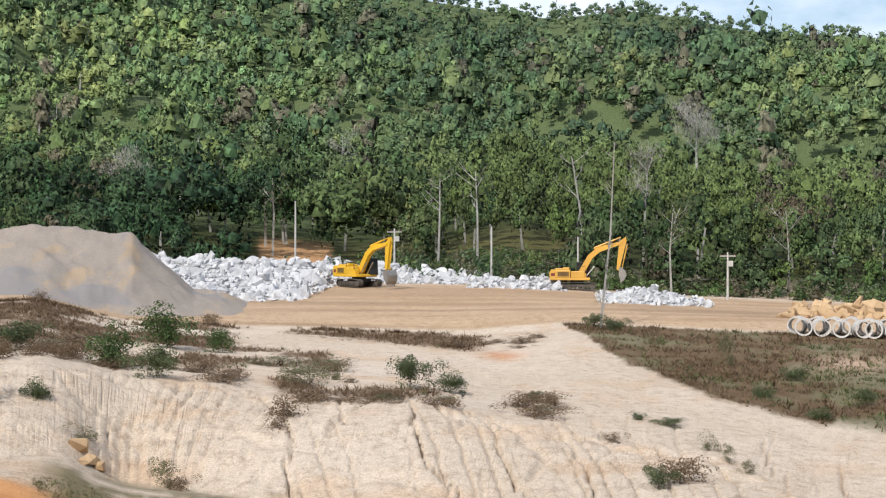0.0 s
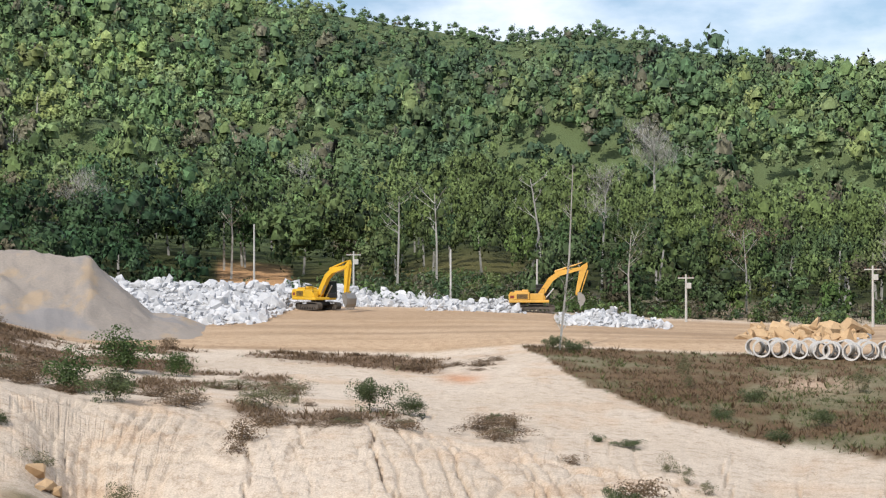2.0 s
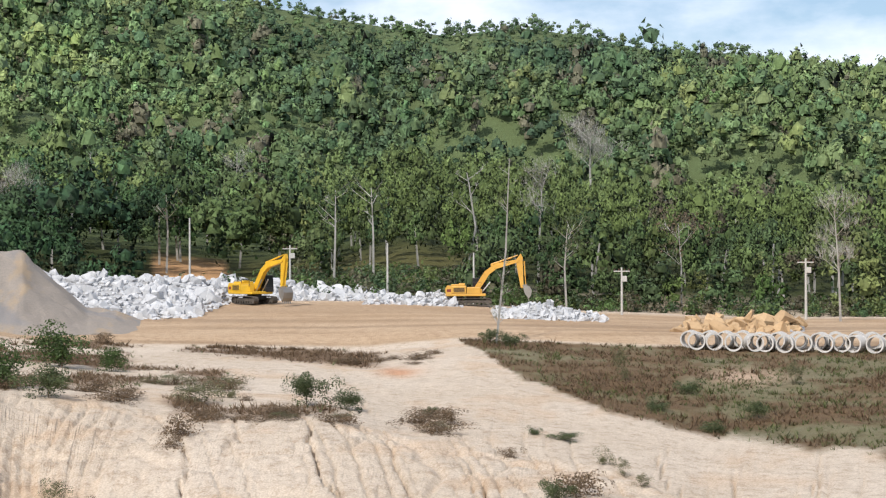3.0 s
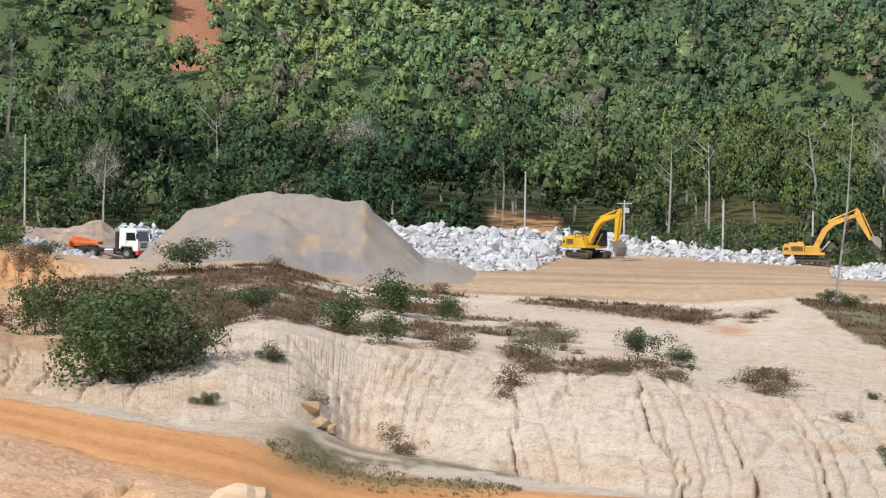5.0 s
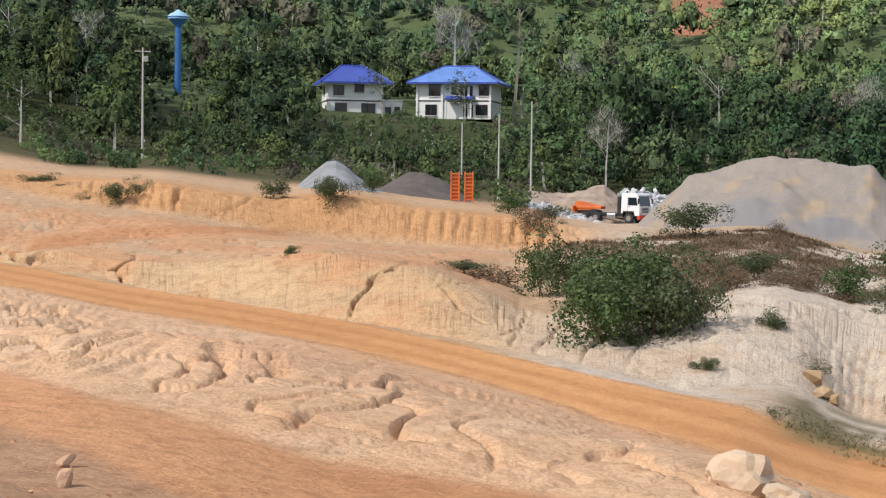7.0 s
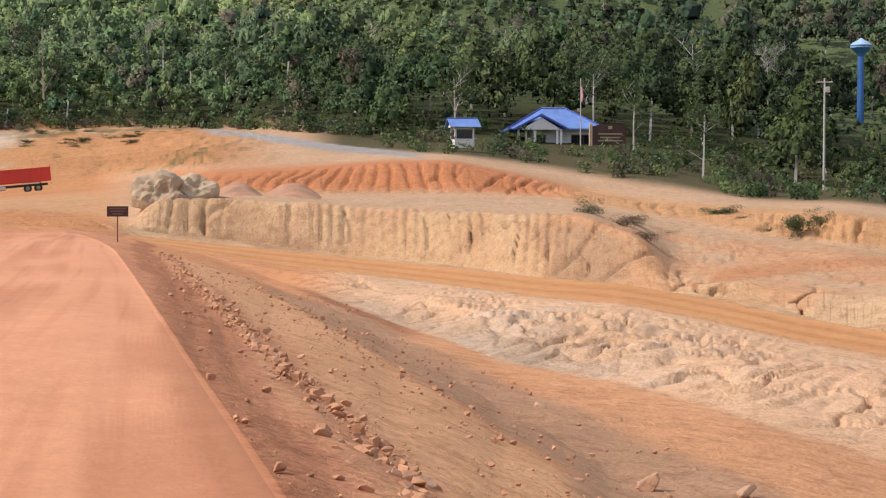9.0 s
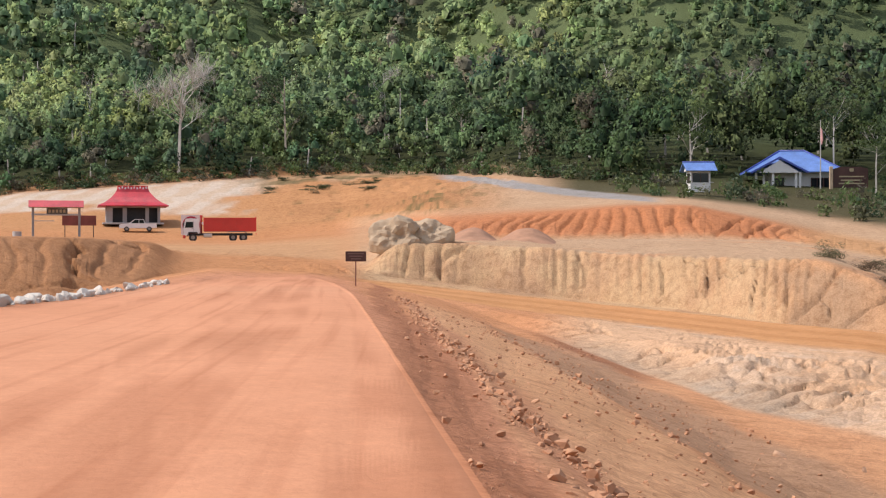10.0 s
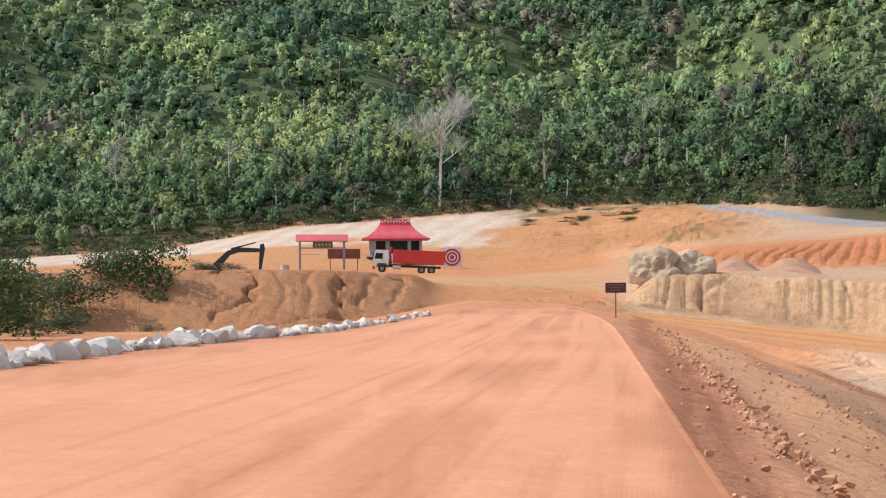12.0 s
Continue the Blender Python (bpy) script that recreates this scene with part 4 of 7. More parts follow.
def build_undergrowth():
    """Low shrubs along the wood's edge and on the bank below the offices."""
    rng = np.random.RandomState(23)
    clouds = [leaf_cloud(rng, 110, 0.15, 9) for _ in range(6)]
    pts = []
    while len(pts) < 1500:
        az = rng.uniform(-19.5, 84)
        i = int(np.argmin(np.abs(AZ - az)))
        r9, r10 = LR[9, i], LR[10, i]
        if len(pts) < 180:
            az = rng.uniform(-5, 4)
            r = rng.uniform(187, 212)
        elif 23 < az < 54:
            r = r9 + (r10 - r9) * rng.uniform(0.45, 1.15)
            if rng.rand() < 0.5:
                r = rng.uniform(r10, 282 if az < 32 else 240)
        else:
            r = r10 + rng.uniform(-3, 9)
        if 52 < az < 56 and r < r10 - 3:
            continue
        p = bearing(az, r)
        if any((p - bearing(a, q)).length < g * 0.75 for a, q, g in CLEARINGS if a > 3):
            continue
        pts.append((az, r, p.x, p.y))
    pts = np.array(pts)
    z = base_height(pts[:, 2], pts[:, 3])
    V, C = [], []
    for (az, r, x, y), h in zip(pts, z):
        R = rng.uniform(0.6, 1.9)
        q = clouds[rng.randint(6)] * (R, R, R * rng.uniform(0.7, 1.3))
        V.append((q + (x, y, h + R * 0.35)).reshape(-1, 3))
        g = GREENS[rng.randint(6)] * rng.uniform(0.7, 1.35) if rng.rand() < 0.8 else DRY_LEAF * rng.uniform(0.6, 1)
        C.append(np.repeat(g * rng.uniform(0.75, 1.3, (len(q), 1)), 3, 0))
    V, C = np.concatenate(V), np.concatenate(C)
    me = mesh_of("undergrowth", V, np.arange(len(V)).reshape(-1, 3), LEAF, np.clip(C, 0, 1), "leaf")
    tagged(new("undergrowth", me), "tangled green and dry shrubs along the forest edge", "shrubs", kind="stuff")


build_forest()
build_undergrowth()

# ---- heaps and stones ----
def stone_material(name, light, dark, stain=None):
    m, nt, b = nodes_of(name)
    info = nt.nodes.new("ShaderNodeObjectInfo")
    geo = nt.nodes.new("ShaderNodeNewGeometry")
    add = nt.nodes.new("ShaderNodeMath")
    add.operation = "FRACT"
    s = nt.nodes.new("ShaderNodeMath")
    s.operation = "ADD"
    nt.links.new(info.outputs["Random"], s.inputs[0])
    nt.links.new(geo.outputs["Random Per Island"], s.inputs[1])
    nt.links.new(s.outputs[0], add.inputs[0])
    n = noise_node(nt, 1.4, 6, 0.65)
    f = noise_node(nt, 9, 5, 0.7)
    c = mix_node(nt, ramp_node(nt, n.outputs["Fac"], 0.35, 0.7), light, dark)
    c = mix_node(nt, ramp_node(nt, add.outputs[0], 0, 1, 0, 0.5), c, tuple(v * 0.62 for v in dark))
    c = mix_node(nt, ramp_node(nt, f.outputs["Fac"], 0.55, 0.75, 0, 0.5), c, stain or tuple(v * 0.6 for v in dark))
    nt.links.new(c, b.inputs["Base Color"])
    b.inputs["Roughness"].default_value = 0.85
    bump_node(nt, n.outputs["Fac"], 0.6, 0.15, b)
    return m


WHITE_STONE = stone_material("limestone", (0.66, 0.65, 0.64), (0.44, 0.44, 0.45))
TAN_STONE = stone_material("sandstone", (0.6, 0.42, 0.24), (0.45, 0.29, 0.15))
CREAM_STONE = stone_material("cream_stone", (0.62, 0.46, 0.31), (0.48, 0.35, 0.23))
CLOD = stone_material("clod", (0.64, 0.35, 0.19), (0.47, 0.225, 0.115))


def stone_array(rng, flat=0.8):
    """A broken block of about unit size: corners of a jittered, chipped box, its hull."""
    bm = bmesh.new()
    for _ in range(13):
        d = rng.normal(size=3)
        d /= np.abs(d).max() ** 0.7 * np.linalg.norm(d) ** 0.3
        bm.verts.new(d * (0.5, 0.42, 0.4 * flat) * rng.uniform(0.8, 1.1))
    r = bmesh.ops.convex_hull(bm, input=bm.verts)
    bmesh.ops.delete(bm, geom=[v for v in bm.verts if not v.link_faces], context="VERTS")
    bmesh.ops.triangulate(bm, faces=bm.faces)
    return bm


def stone_meshes(name, material, count, seed):
    rng = np.random.RandomState(seed)
    out = []
    for _ in range(count):
        bm = stone_array(rng)
        me = bpy.data.meshes.new(name)
        bm.to_mesh(me)
        bm.free()
        me.materials.append(material)
        out.append(me)
    return out


def joined_stones(name, meshes, places, material):
    """Many small stones as one mesh: places are (x, y, z, size, turn)."""
    V, F, n = [], [], 0
    shapes = [(np.array([v.co[:] for v in me.vertices]), np.array([p.vertices[:] for p in me.polygons])) for me in meshes]
    for k, (x, y, z, s, t) in enumerate(places):
        v, f = shapes[k % len(shapes)]
        c, d = math.cos(t), math.sin(t)
        w = np.stack([v[:, 0] * c - v[:, 1] * d, v[:, 0] * d + v[:, 1] * c, v[:, 2]], 1) * s
        V.append(w + (x, y, z))
        F.append(f + n)
        n += len(v)
    return mesh_of(name, np.concatenate(V), np.concatenate(F), material)


def heap(name, az0, az1, r0, r1, top, material, label, category, sharp=0.6, seed=1, rough=0.15):
    """A tipped heap between two bearings and ranges: top(u) is its height along its length, u from 0 (right) to 1 (left)."""
    n, m = 150, 44
    u, v = np.meshgrid(np.linspace(0, 1, n), np.linspace(0, 1, m))
    near = np.array([r0(t) for t in u[0]])[None, :] if callable(r0) else r0
    x, y = plan(az0 + (az1 - az0) * u, near + (r1 - near) * v)
    g = base_height(x.ravel(), y.ravel()).reshape(x.shape)
    prof = np.interp(v, (0, sharp, min(sharp + 0.12, 0.96), 1), (0, 1, 0.98, 0.02))
    h = np.array([top(t) for t in u[0]])[None, :] * prof
    h = h * (1 + 0.10 * fbm(x * 0.12, y * 0.12, 3, seed)) + rough * fbm(x * 0.5, y * 0.5, 4, seed + 1) * np.clip(h, 0, 1)
    z = g - 0.15 + h
    idx = np.arange(n * m).reshape(m, n)
    F = np.stack([idx[:-1, :-1], idx[1:, :-1], idx[1:, 1:], idx[:-1, 1:]], -1).reshape(-1, 4)
    me = mesh_of(name, np.stack([x, y, z], -1).reshape(-1, 3), F, material, smooth=True)
    return tagged(new(name, me), label, category), (x, y, z)


def gravel_material():
    m, nt, b = nodes_of("crushed_gravel")
    fine = noise_node(nt, 5, 6, 0.75)
    run = noise_node(nt, 0.35, 5, 0.6, stretch=(1, 0.25, 0.25))
    big = noise_node(nt, 0.11, 3)
    c = mix_node(nt, ramp_node(nt, fine.outputs["Fac"], 0.35, 0.7), (0.335, 0.28, 0.23), (0.24, 0.205, 0.17))
    c = mix_node(nt, ramp_node(nt, run.outputs["Fac"], 0.55, 0.62, 0, 0.5), c, (0.44, 0.3, 0.16))
    c = mix_node(nt, ramp_node(nt, big.outputs["Fac"], 0.52, 0.6, 0, 0.6), c, (0.21, 0.205, 0.21))
    nt.links.new(c, b.inputs["Base Color"])
    b.inputs["Roughness"].default_value = 0.95
    bump_node(nt, fine.outputs["Fac"], 0.5, 0.15, b)
    return m


GRAVEL = gravel_material()
heap("gravel_heap", 6.7, 19.2, 124, 158, lambda u: np.interp(u, (0, 0.08, 0.16, 0.33, 0.5, 0.72, 0.86, 1), (0.0, 0.9, 1.3, 5.8, 5.6, 5.2, 4.5, 0.1)), GRAVEL,
     "large brown-grey heap of crushed gravel beside the haul road", "gravel heap", 0.55, 3, 0.5)
heap("gravel_cone", 28.0, 31.2, 128, 141, lambda u: 2.35 * np.interp(u, (0, 0.2, 0.45, 0.56, 0.66, 0.8, 1), (0, 0.25, 0.82, 1.0, 0.98, 0.6, 0)), plain("grey_gravel", (0.27, 0.27, 0.27), 0.95, wear=0.3, bump=0.4),
     "small grey heap of fine crushed stone", "gravel heap", 0.5, 5)
heap("dark_gravel_cone", 24.9, 28.4, 133, 146, lambda u: 1.9 * np.interp(u, (0, 0.3, 0.5, 0.65, 0.8, 1), (0, 0.75, 1, 0.97, 0.6, 0)), plain("dark_gravel", (0.12, 0.095, 0.08), 0.95, wear=0.3, bump=0.4),
     "small dark brown heap of gravel", "gravel heap", 0.5, 6)
heap("earth_heap", 18.4, 23.8, 158, 176, lambda u: 4.2 * np.interp(u, (0, 0.2, 0.36, 0.42, 0.55, 1), (0.2, 0.55, 1.0, 0.95, 0.65, 0.2)), plain("dumped_earth", (0.36, 0.27, 0.2), 0.95, wear=0.4, bump=0.5),
     "long heap of dumped earth and rubble by the forest", "earth heap", 0.6, 7, 0.5)
for az0, az1 in ((55.9, 57.8), (53.8, 56.1)):
    heap("sand_heap", az0, az1, 124, 133, lambda u: 1.25 * math.sin(math.pi * u), plain("red_sand", (0.45, 0.24, 0.14), 0.95, wear=0.3, bump=0.4), "low cone of reddish sand on the shelf", "sand heap", 0.5, 8)

# the heap of quarried blocks
RUBBLE = plain("rubble", (0.42, 0.41, 0.4), 0.95, wear=0.5, bump=0.5)
BLOCKS = stone_meshes("stone", WHITE_STONE, 14, 5)


def stone_heap(name, az0, az1, r0, r1, top, size, singles, rest, label, seed, material=WHITE_STONE, shapes=BLOCKS, sharp=0.8):
    """Rubble core with blocks lying over it: the largest are pieces of their own."""
    rng = np.random.RandomState(seed)
    core, (x, y, z) = heap(name, az0, az1, r0, r1, top, RUBBLE, label, "stone heap", sharp, seed, 0.4)
    m, n = x.shape
    loose = []
    for k in range(singles + rest):
        i, j = rng.randint(0, int(m * 0.9)), rng.randint(1, n - 1)
        s = size * rng.uniform(0.55, 1.35) * (1 if k < singles else 0.55)
        p = (x[i, j] + rng.normal() * 0.4, y[i, j] + rng.normal() * 0.4, z[i, j] + s * 0.12)
        if k < singles:
            ob = new("stone", shapes[k % len(shapes)])
            ob.matrix_world = Matrix.Translation(p) @ Euler(rng.uniform(0, 6.28, 3)).to_matrix().to_4x4() @ Matrix.Diagonal((s * rng.uniform(0.8, 1.3), s, s, 1))
            ob.parent = core
        else:
            loose.append((*p, s, rng.uniform(0, 6.28)))
    if loose:
        ob = new("rubble", joined_stones("rubble", shapes, loose, material))
        ob.parent = core
        tagged(ob, kind="stuff")


stone_heap("stone_heap", -1.6, 10.6, lambda u: float(np.interp(u, (0, 0.3, 0.46, 0.54, 1), (180, 178, 175, 147, 146))), 186, lambda u: np.interp(u, (0, 0.2, 0.45, 0.8, 1), (0.5, 1.2, 2.1, 2.7, 2.8)), 1.35, 300, 1700, "long heap of large broken white limestone blocks", 31)
stone_heap("stone_bank", -4.2, -0.9, 172, 182, lambda u: np.interp(u, (0, 0.5, 1), (1.1, 0.8, 0.6)), 1.0, 60, 150, "low bank of broken white limestone blocks", 32)
stone_heap("stone_spill", -9.2, -5.5, 148, 160, lambda u: np.interp(u, (0, 0.3, 0.6, 1), (0.1, 0.9, 1.2, 0.5)), 0.85, 90, 260, "low spread of pale broken stone being loaded", 33)
stone_heap("stone_pocket", 17.6, 20.6, 164, 174, lambda u: 3.4 * math.sin(math.pi * (0.15 + 0.7 * u)), 1.0, 60, 120, "heap of broken white stone behind the lorry", 34)
stone_heap("stone_scatter", 20.6, 24.0, 150, 158, lambda u: 0.7 * math.sin(math.pi * u), 0.7, 40, 90, "low spill of pale broken stone", 36)
TANS = stone_meshes("boulder", TAN_STONE, 8, 9)
stone_heap("boulder_heap", -16.2, -11.9, 131, 139, lambda u: 0.8 * math.sin(math.pi * (0.15 + 0.75 * u)), 1.3, 60, 60, "heap of large tan sandstone boulders by the pipes", 35, TAN_STONE, TANS)

# the row of white rocks along the main road
def broken_rock(material, k):
    """A quarried rock: a ball cut by a few flat breaks, its faces slightly rough."""
    g = np.random.RandomState(300 + k)
    bm = bmesh.new()
    bmesh.ops.create_icosphere(bm, subdivisions=2, radius=0.5)
    cuts = [(Vector(n).normalized(), d) for n, d in zip(g.normal(size=(11, 3)), g.uniform(0.2, 0.38, 11))]
    for v in bm.verts:
        p = v.co * (1 + 0.12 * noise.noise(v.co * 3 + Vector((k * 5.3, 0, 0))))
        for n, d in cuts:
            over = p.dot(n) - d
            if over > 0:
                p = p - n * over
        v.co = Vector((p.x * 1.25, p.y, p.z * 0.95)) * 1.25 * (1 + 0.03 * noise.noise(p * 14))
    me = bpy.data.meshes.new("rock")
    bm.to_mesh(me)
    bm.free()
    me.materials.append(material)
    return me


WHITE_ROCK = stone_material("white_rock", (0.74, 0.69, 0.6), (0.58, 0.53, 0.45), (0.4, 0.31, 0.23))
ROW_ROCKS = [broken_rock(WHITE_ROCK, k) for k in range(9)]
rng = np.random.RandomState(44)
for k in range(210):
    az = 67.6 + 18.5 * (k / 210)
    r, z = line_at("road_edge", np.array([az]))
    s = (0.2 + 0.42 * rng.rand() ** 1.8) * (0.75 if az < 73 else 1.0)
    p = bearing(az + rng.normal() * 0.12, float(r[0]) + rng.choice((0.2, 0.9)) + rng.normal() * 0.2, float(z[0]) + s * 0.2)
    ob = new("rock", ROW_ROCKS[k % 9])
    ob.matrix_world = Matrix.Translation(p) @ Euler((rng.normal() * 0.3, rng.normal() * 0.3, rng.uniform(0, 6.28))).to_matrix().to_4x4() @ Matrix.Diagonal((s * 1.2, s, s, 1))
    tagged(ob, "rough white rock in the row edging the orange road", "rock", "row of white rocks")

# boulders lying about
def round_rock(material, k, w=1.0, h=0.8, parts=3):
    """A weathered rock: a lumpy, cracked ball with a flat foot."""
    bm = bmesh.new()
    bmesh.ops.create_icosphere(bm, subdivisions=parts, radius=0.5)
    for v in bm.verts:
        d = v.co.normalized()
        q = 1 + 0.4 * noise.noise(d * 1.4 + Vector((k * 9.1, 0, 0))) + 0.2 * noise.noise(d * 3.5 + Vector((0, k, 0))) + 0.07 * noise.noise(d * 11)
        q = min(q, 1.12)
        v.co = Vector((d.x * w, d.y * w * 0.85, max(d.z, -0.55) * h)) * 0.5 * q
    me = bpy.data.meshes.new("boulder")
    bm.to_mesh(me)
    bm.free()
    me.materials.append(material)
    return me


BOULDERS = [round_rock(CREAM_STONE, k) for k in range(6)]


CLAY_LUMPS = [broken_rock(stone_material("clay_lump", (0.66, 0.42, 0.26), (0.55, 0.31, 0.18)), 40 + k) for k in range(4)]


def boulder(az, r, size, label="pale rounded boulder on the clay slope", shapes=BOULDERS, k=0, flat=1.0):
    ob = new("boulder", shapes[k % len(shapes)])
    ob.matrix_world = Matrix.Translation(bearing(az, r, ground_at(az, r) + size * 0.22)) @ Euler((0.2 * k, 0.15 * k, 1.3 * k)).to_matrix().to_4x4() @ Matrix.Diagonal((size, size, size * flat, 1))
    tagged(ob, label, "boulder")


for k, (az, r, s, f) in enumerate(((15.3, 30.5, 1.35, 0.9), (13.6, 29.6, 1.1, 0.6), (11.7, 29.0, 1.0, 0.7), (39.03, 23.3, 0.3, 1), (39.1, 21.6, 0.34, 1), (46.2, 33.4, 0.3, 1), (50.05, 11.4, 0.2, 1), (42.4, 23.5, 0.4, 0.9), (43.4, 32.4, 0.2, 1))):
    if k < 3:
        boulder(az, r, s, k=k, flat=f)
    else:
        boulder(az, r, s * 0.8, "broken lump of orange clay on the embankment", CLAY_LUMPS, k, 0.8)
for k, (az, r, s) in enumerate(((12.9, 61, 0.9), (12.4, 60.5, 0.8), (12.0, 60.6, 0.7), (12.6, 59.8, 0.5))):
    boulder(az, r, s, "yellowish boulder at the foot of the white bank", TANS, k)
WEATHERED = stone_material("weathered_rock", (0.56, 0.42, 0.27), (0.42, 0.31, 0.2))
for k, (az, r, w, h) in enumerate(((59.55, 113, 3.6, 3.4), (58.75, 114.5, 4.2, 3.0))):
    o = new("boulder", round_rock(WEATHERED, 20 + k, w * 1.1, h, 4))
    o.matrix_world = Matrix.Translation(bearing(az, r, 2.1)) @ pose(0, 0, 0, 0, 12 - 30 * k, 60)
    tagged(o, "large weathered grey-brown rock mass at the end of the cut bench", "boulder")

# clods along the verge
CLODS = stone_meshes("clod", CLOD, 7, 18)
rng = np.random.RandomState(52)
spots = []
sizes = []
while len(spots) < 4500:
    kind = rng.rand()
    go = 6 + 64 * rng.rand() ** 1.8
    off = rng.normal(1.9, 0.16) if kind < 0.3 else rng.normal(5.0, 0.3) if kind < 0.38 else rng.uniform(0.8, 9.5)
    x, y = -0.874 * go + 0.486 * off, 0.486 * go + 0.874 * off
    r, az = math.hypot(x, y), math.degrees(math.atan2(-x, y))
    if r < 7 or not 30 < az < 60.3:
        continue
    spots.append((x, y, az, r))
    sizes.append((0.025 + 0.15 * rng.rand() ** 5 if kind < 0.3 else 0.025 + 0.16 * rng.rand() ** 6 if kind < 0.38 else 0.018 + 0.1 * rng.rand() ** 7) + r / 1600 * rng.rand())
z = base_height(np.array([s[0] for s in spots]), np.array([s[1] for s in spots]))
me = joined_stones("verge_clods", CLODS, [(s[0], s[1], h + q * 0.3, q, rng.uniform(0, 6.28)) for s, h, q in zip(spots, z, sizes)], CLOD)
tagged(new("verge_clods", me), "red-brown clods and stones strewn along the road verge", "stones", kind="stuff")

# ---- machines ----
YELLOW = plain("yellow_paint", (0.72, 0.42, 0.02), 0.45, wear=0.18, scale=1.5, dirt=(0.42, 0.26, 0.09))
AMBER = plain("amber_paint", (0.66, 0.36, 0.06), 0.45, wear=0.2, scale=1.5, dirt=(0.4, 0.25, 0.1))
STEEL = plain("worn_steel", (0.34, 0.32, 0.29), 0.5, 0.7, wear=0.35, scale=2, dirt=(0.4, 0.3, 0.2))
TRACK = plain("track_steel", (0.1, 0.085, 0.07), 0.75, 0.3, wear=0.4, scale=3, dirt=(0.28, 0.2, 0.13))
BLACK = plain("black_paint", (0.022, 0.022, 0.024), 0.5, wear=0.3, dirt=(0.12, 0.09, 0.06))
RUBBER = plain("rubber", (0.03, 0.03, 0.03), 0.85, wear=0.3, dirt=(0.16, 0.1, 0.06))
WHITE_PAINT = plain("white_paint", (0.78, 0.78, 0.77), 0.4, wear=0.08, dirt=(0.6, 0.55, 0.48))
RED_PAINT = plain("red_paint", (0.62, 0.045, 0.03), 0.45, wear=0.2, scale=1.2, dirt=(0.42, 0.12, 0.07))
ORANGE_PAINT = plain("orange_paint", (0.7, 0.16, 0.03), 0.5, wear=0.25, dirt=(0.35, 0.14, 0.07))
CHROME = plain("bright_metal", (0.6, 0.6, 0.6), 0.3, 0.9, wear=0.2)


def glass_material():
    m, nt, b = nodes_of("dark_glass")
    b.inputs["Base Color"].default_value = (0.015, 0.022, 0.026, 1)
    b.inputs["Roughness"].default_value = 0.06
    b.inputs["IOR"].default_value = 1.5
    return m


GLASS = glass_material()


def one(name, material, parent, build, label=""):
    bm = bmesh.new()
    build(bm)
    return part(name, bm, material, parent, label)


def link_pose(x, z, angle):
    """A pose in the machine's plane: local x along the angle above the horizon."""
    return pose(x, 0, z, 0, -angle, 0)


BOOM_FOOT, BOOM_LENGTH, ARM_LENGTH = (0.25, 1.75), 5.7, 2.95


def reach(boom, arm, bucket):
    """Poses of boom, arm and bucket for their angles above the horizon."""
    x, z = BOOM_FOOT
    tx, tz = x + BOOM_LENGTH * math.cos(radians(boom)), z + BOOM_LENGTH * math.sin(radians(boom))
    ex, ez = tx + ARM_LENGTH * math.cos(radians(arm)), tz + ARM_LENGTH * math.sin(radians(arm))
    return link_pose(x, z, boom), link_pose(tx, tz, arm), link_pose(ex, ez, bucket)


def boom_mesh(bm):
    """A bent box girder, deepest at its knee, with its ram along the back."""
    prism(bm, [(-0.2, -0.22), (0.3, -0.3), (2.2, 0.55), (3.2, 0.62), (5.6, -0.12), (5.85, 0), (5.7, 0.2), (3.4, 1.18), (2.0, 1.12), (0, 0.25)], 0.46)
    tube(bm, [(3.0, 0, 1.35), (5.3, 0, 0.72)], [0.09, 0.09], 8)
    tube(bm, [(5.2, 0, 0.75), (6.0, 0, 0.55)], [0.055, 0.055], 8)
    box(bm, (0.3, 0.3, 0.35), (3.05, 0, 1.2), 0.03)


def arm_mesh(bm):
    prism(bm, [(-0.75, 0.35), (-0.3, 0.5), (0.3, 0.42), (2.95, 0.16), (3.05, 0), (2.9, -0.16), (0.2, -0.28), (-0.2, -0.2)], 0.34)
    tube(bm, [(0.1, 0, 0.62), (1.7, 0, 0.5)], [0.08, 0.08], 8)
    tube(bm, [(1.6, 0, 0.5), (2.5, 0, 0.45)], [0.05, 0.05], 8)
    for s in (-0.14, 0.14):
        prism(bm, [(2.4, 0.42), (2.6, 0.5), (3.15, 0.42), (3.1, 0.3)], 0.05, (0, s, 0))


def bucket_mesh(bm):
    """An open scoop: curved back, two cheeks, lip and teeth; local x runs from the pin to the teeth."""
    back = [(0.0, 0.1), (-0.1, 0.45), (0.25, 0.78), (0.75, 0.8), (1.2, 0.45), (1.4, 0.05)]
    w = 1.15
    inner = [(x * 0.92 + 0.05, z * 0.88) for x, z in back]
    for outline in (back,):
        for (x0, z0), (x1, z1), (u0, v0), (u1, v1) in zip(back, back[1:], inner, inner[1:]):
            prism(bm, [(x0, z0), (x1, z1), (u1, v1), (u0, v0)], w)
    for s in (-w / 2, w / 2):
        prism(bm, back + [(0.7, -0.05)], 0.05, (0, s, 0))
    for k in range(5):
        box(bm, (0.26, 0.1, 0.07), (1.48, -0.46 + 0.23 * k, 0.02), 0.015)
    for s in (-0.18, 0.18):
        prism(bm, [(-0.12, 0.1), (0.15, 0.5), (-0.1, 0.62), (-0.25, 0.2)], 0.06, (0, s, 0))


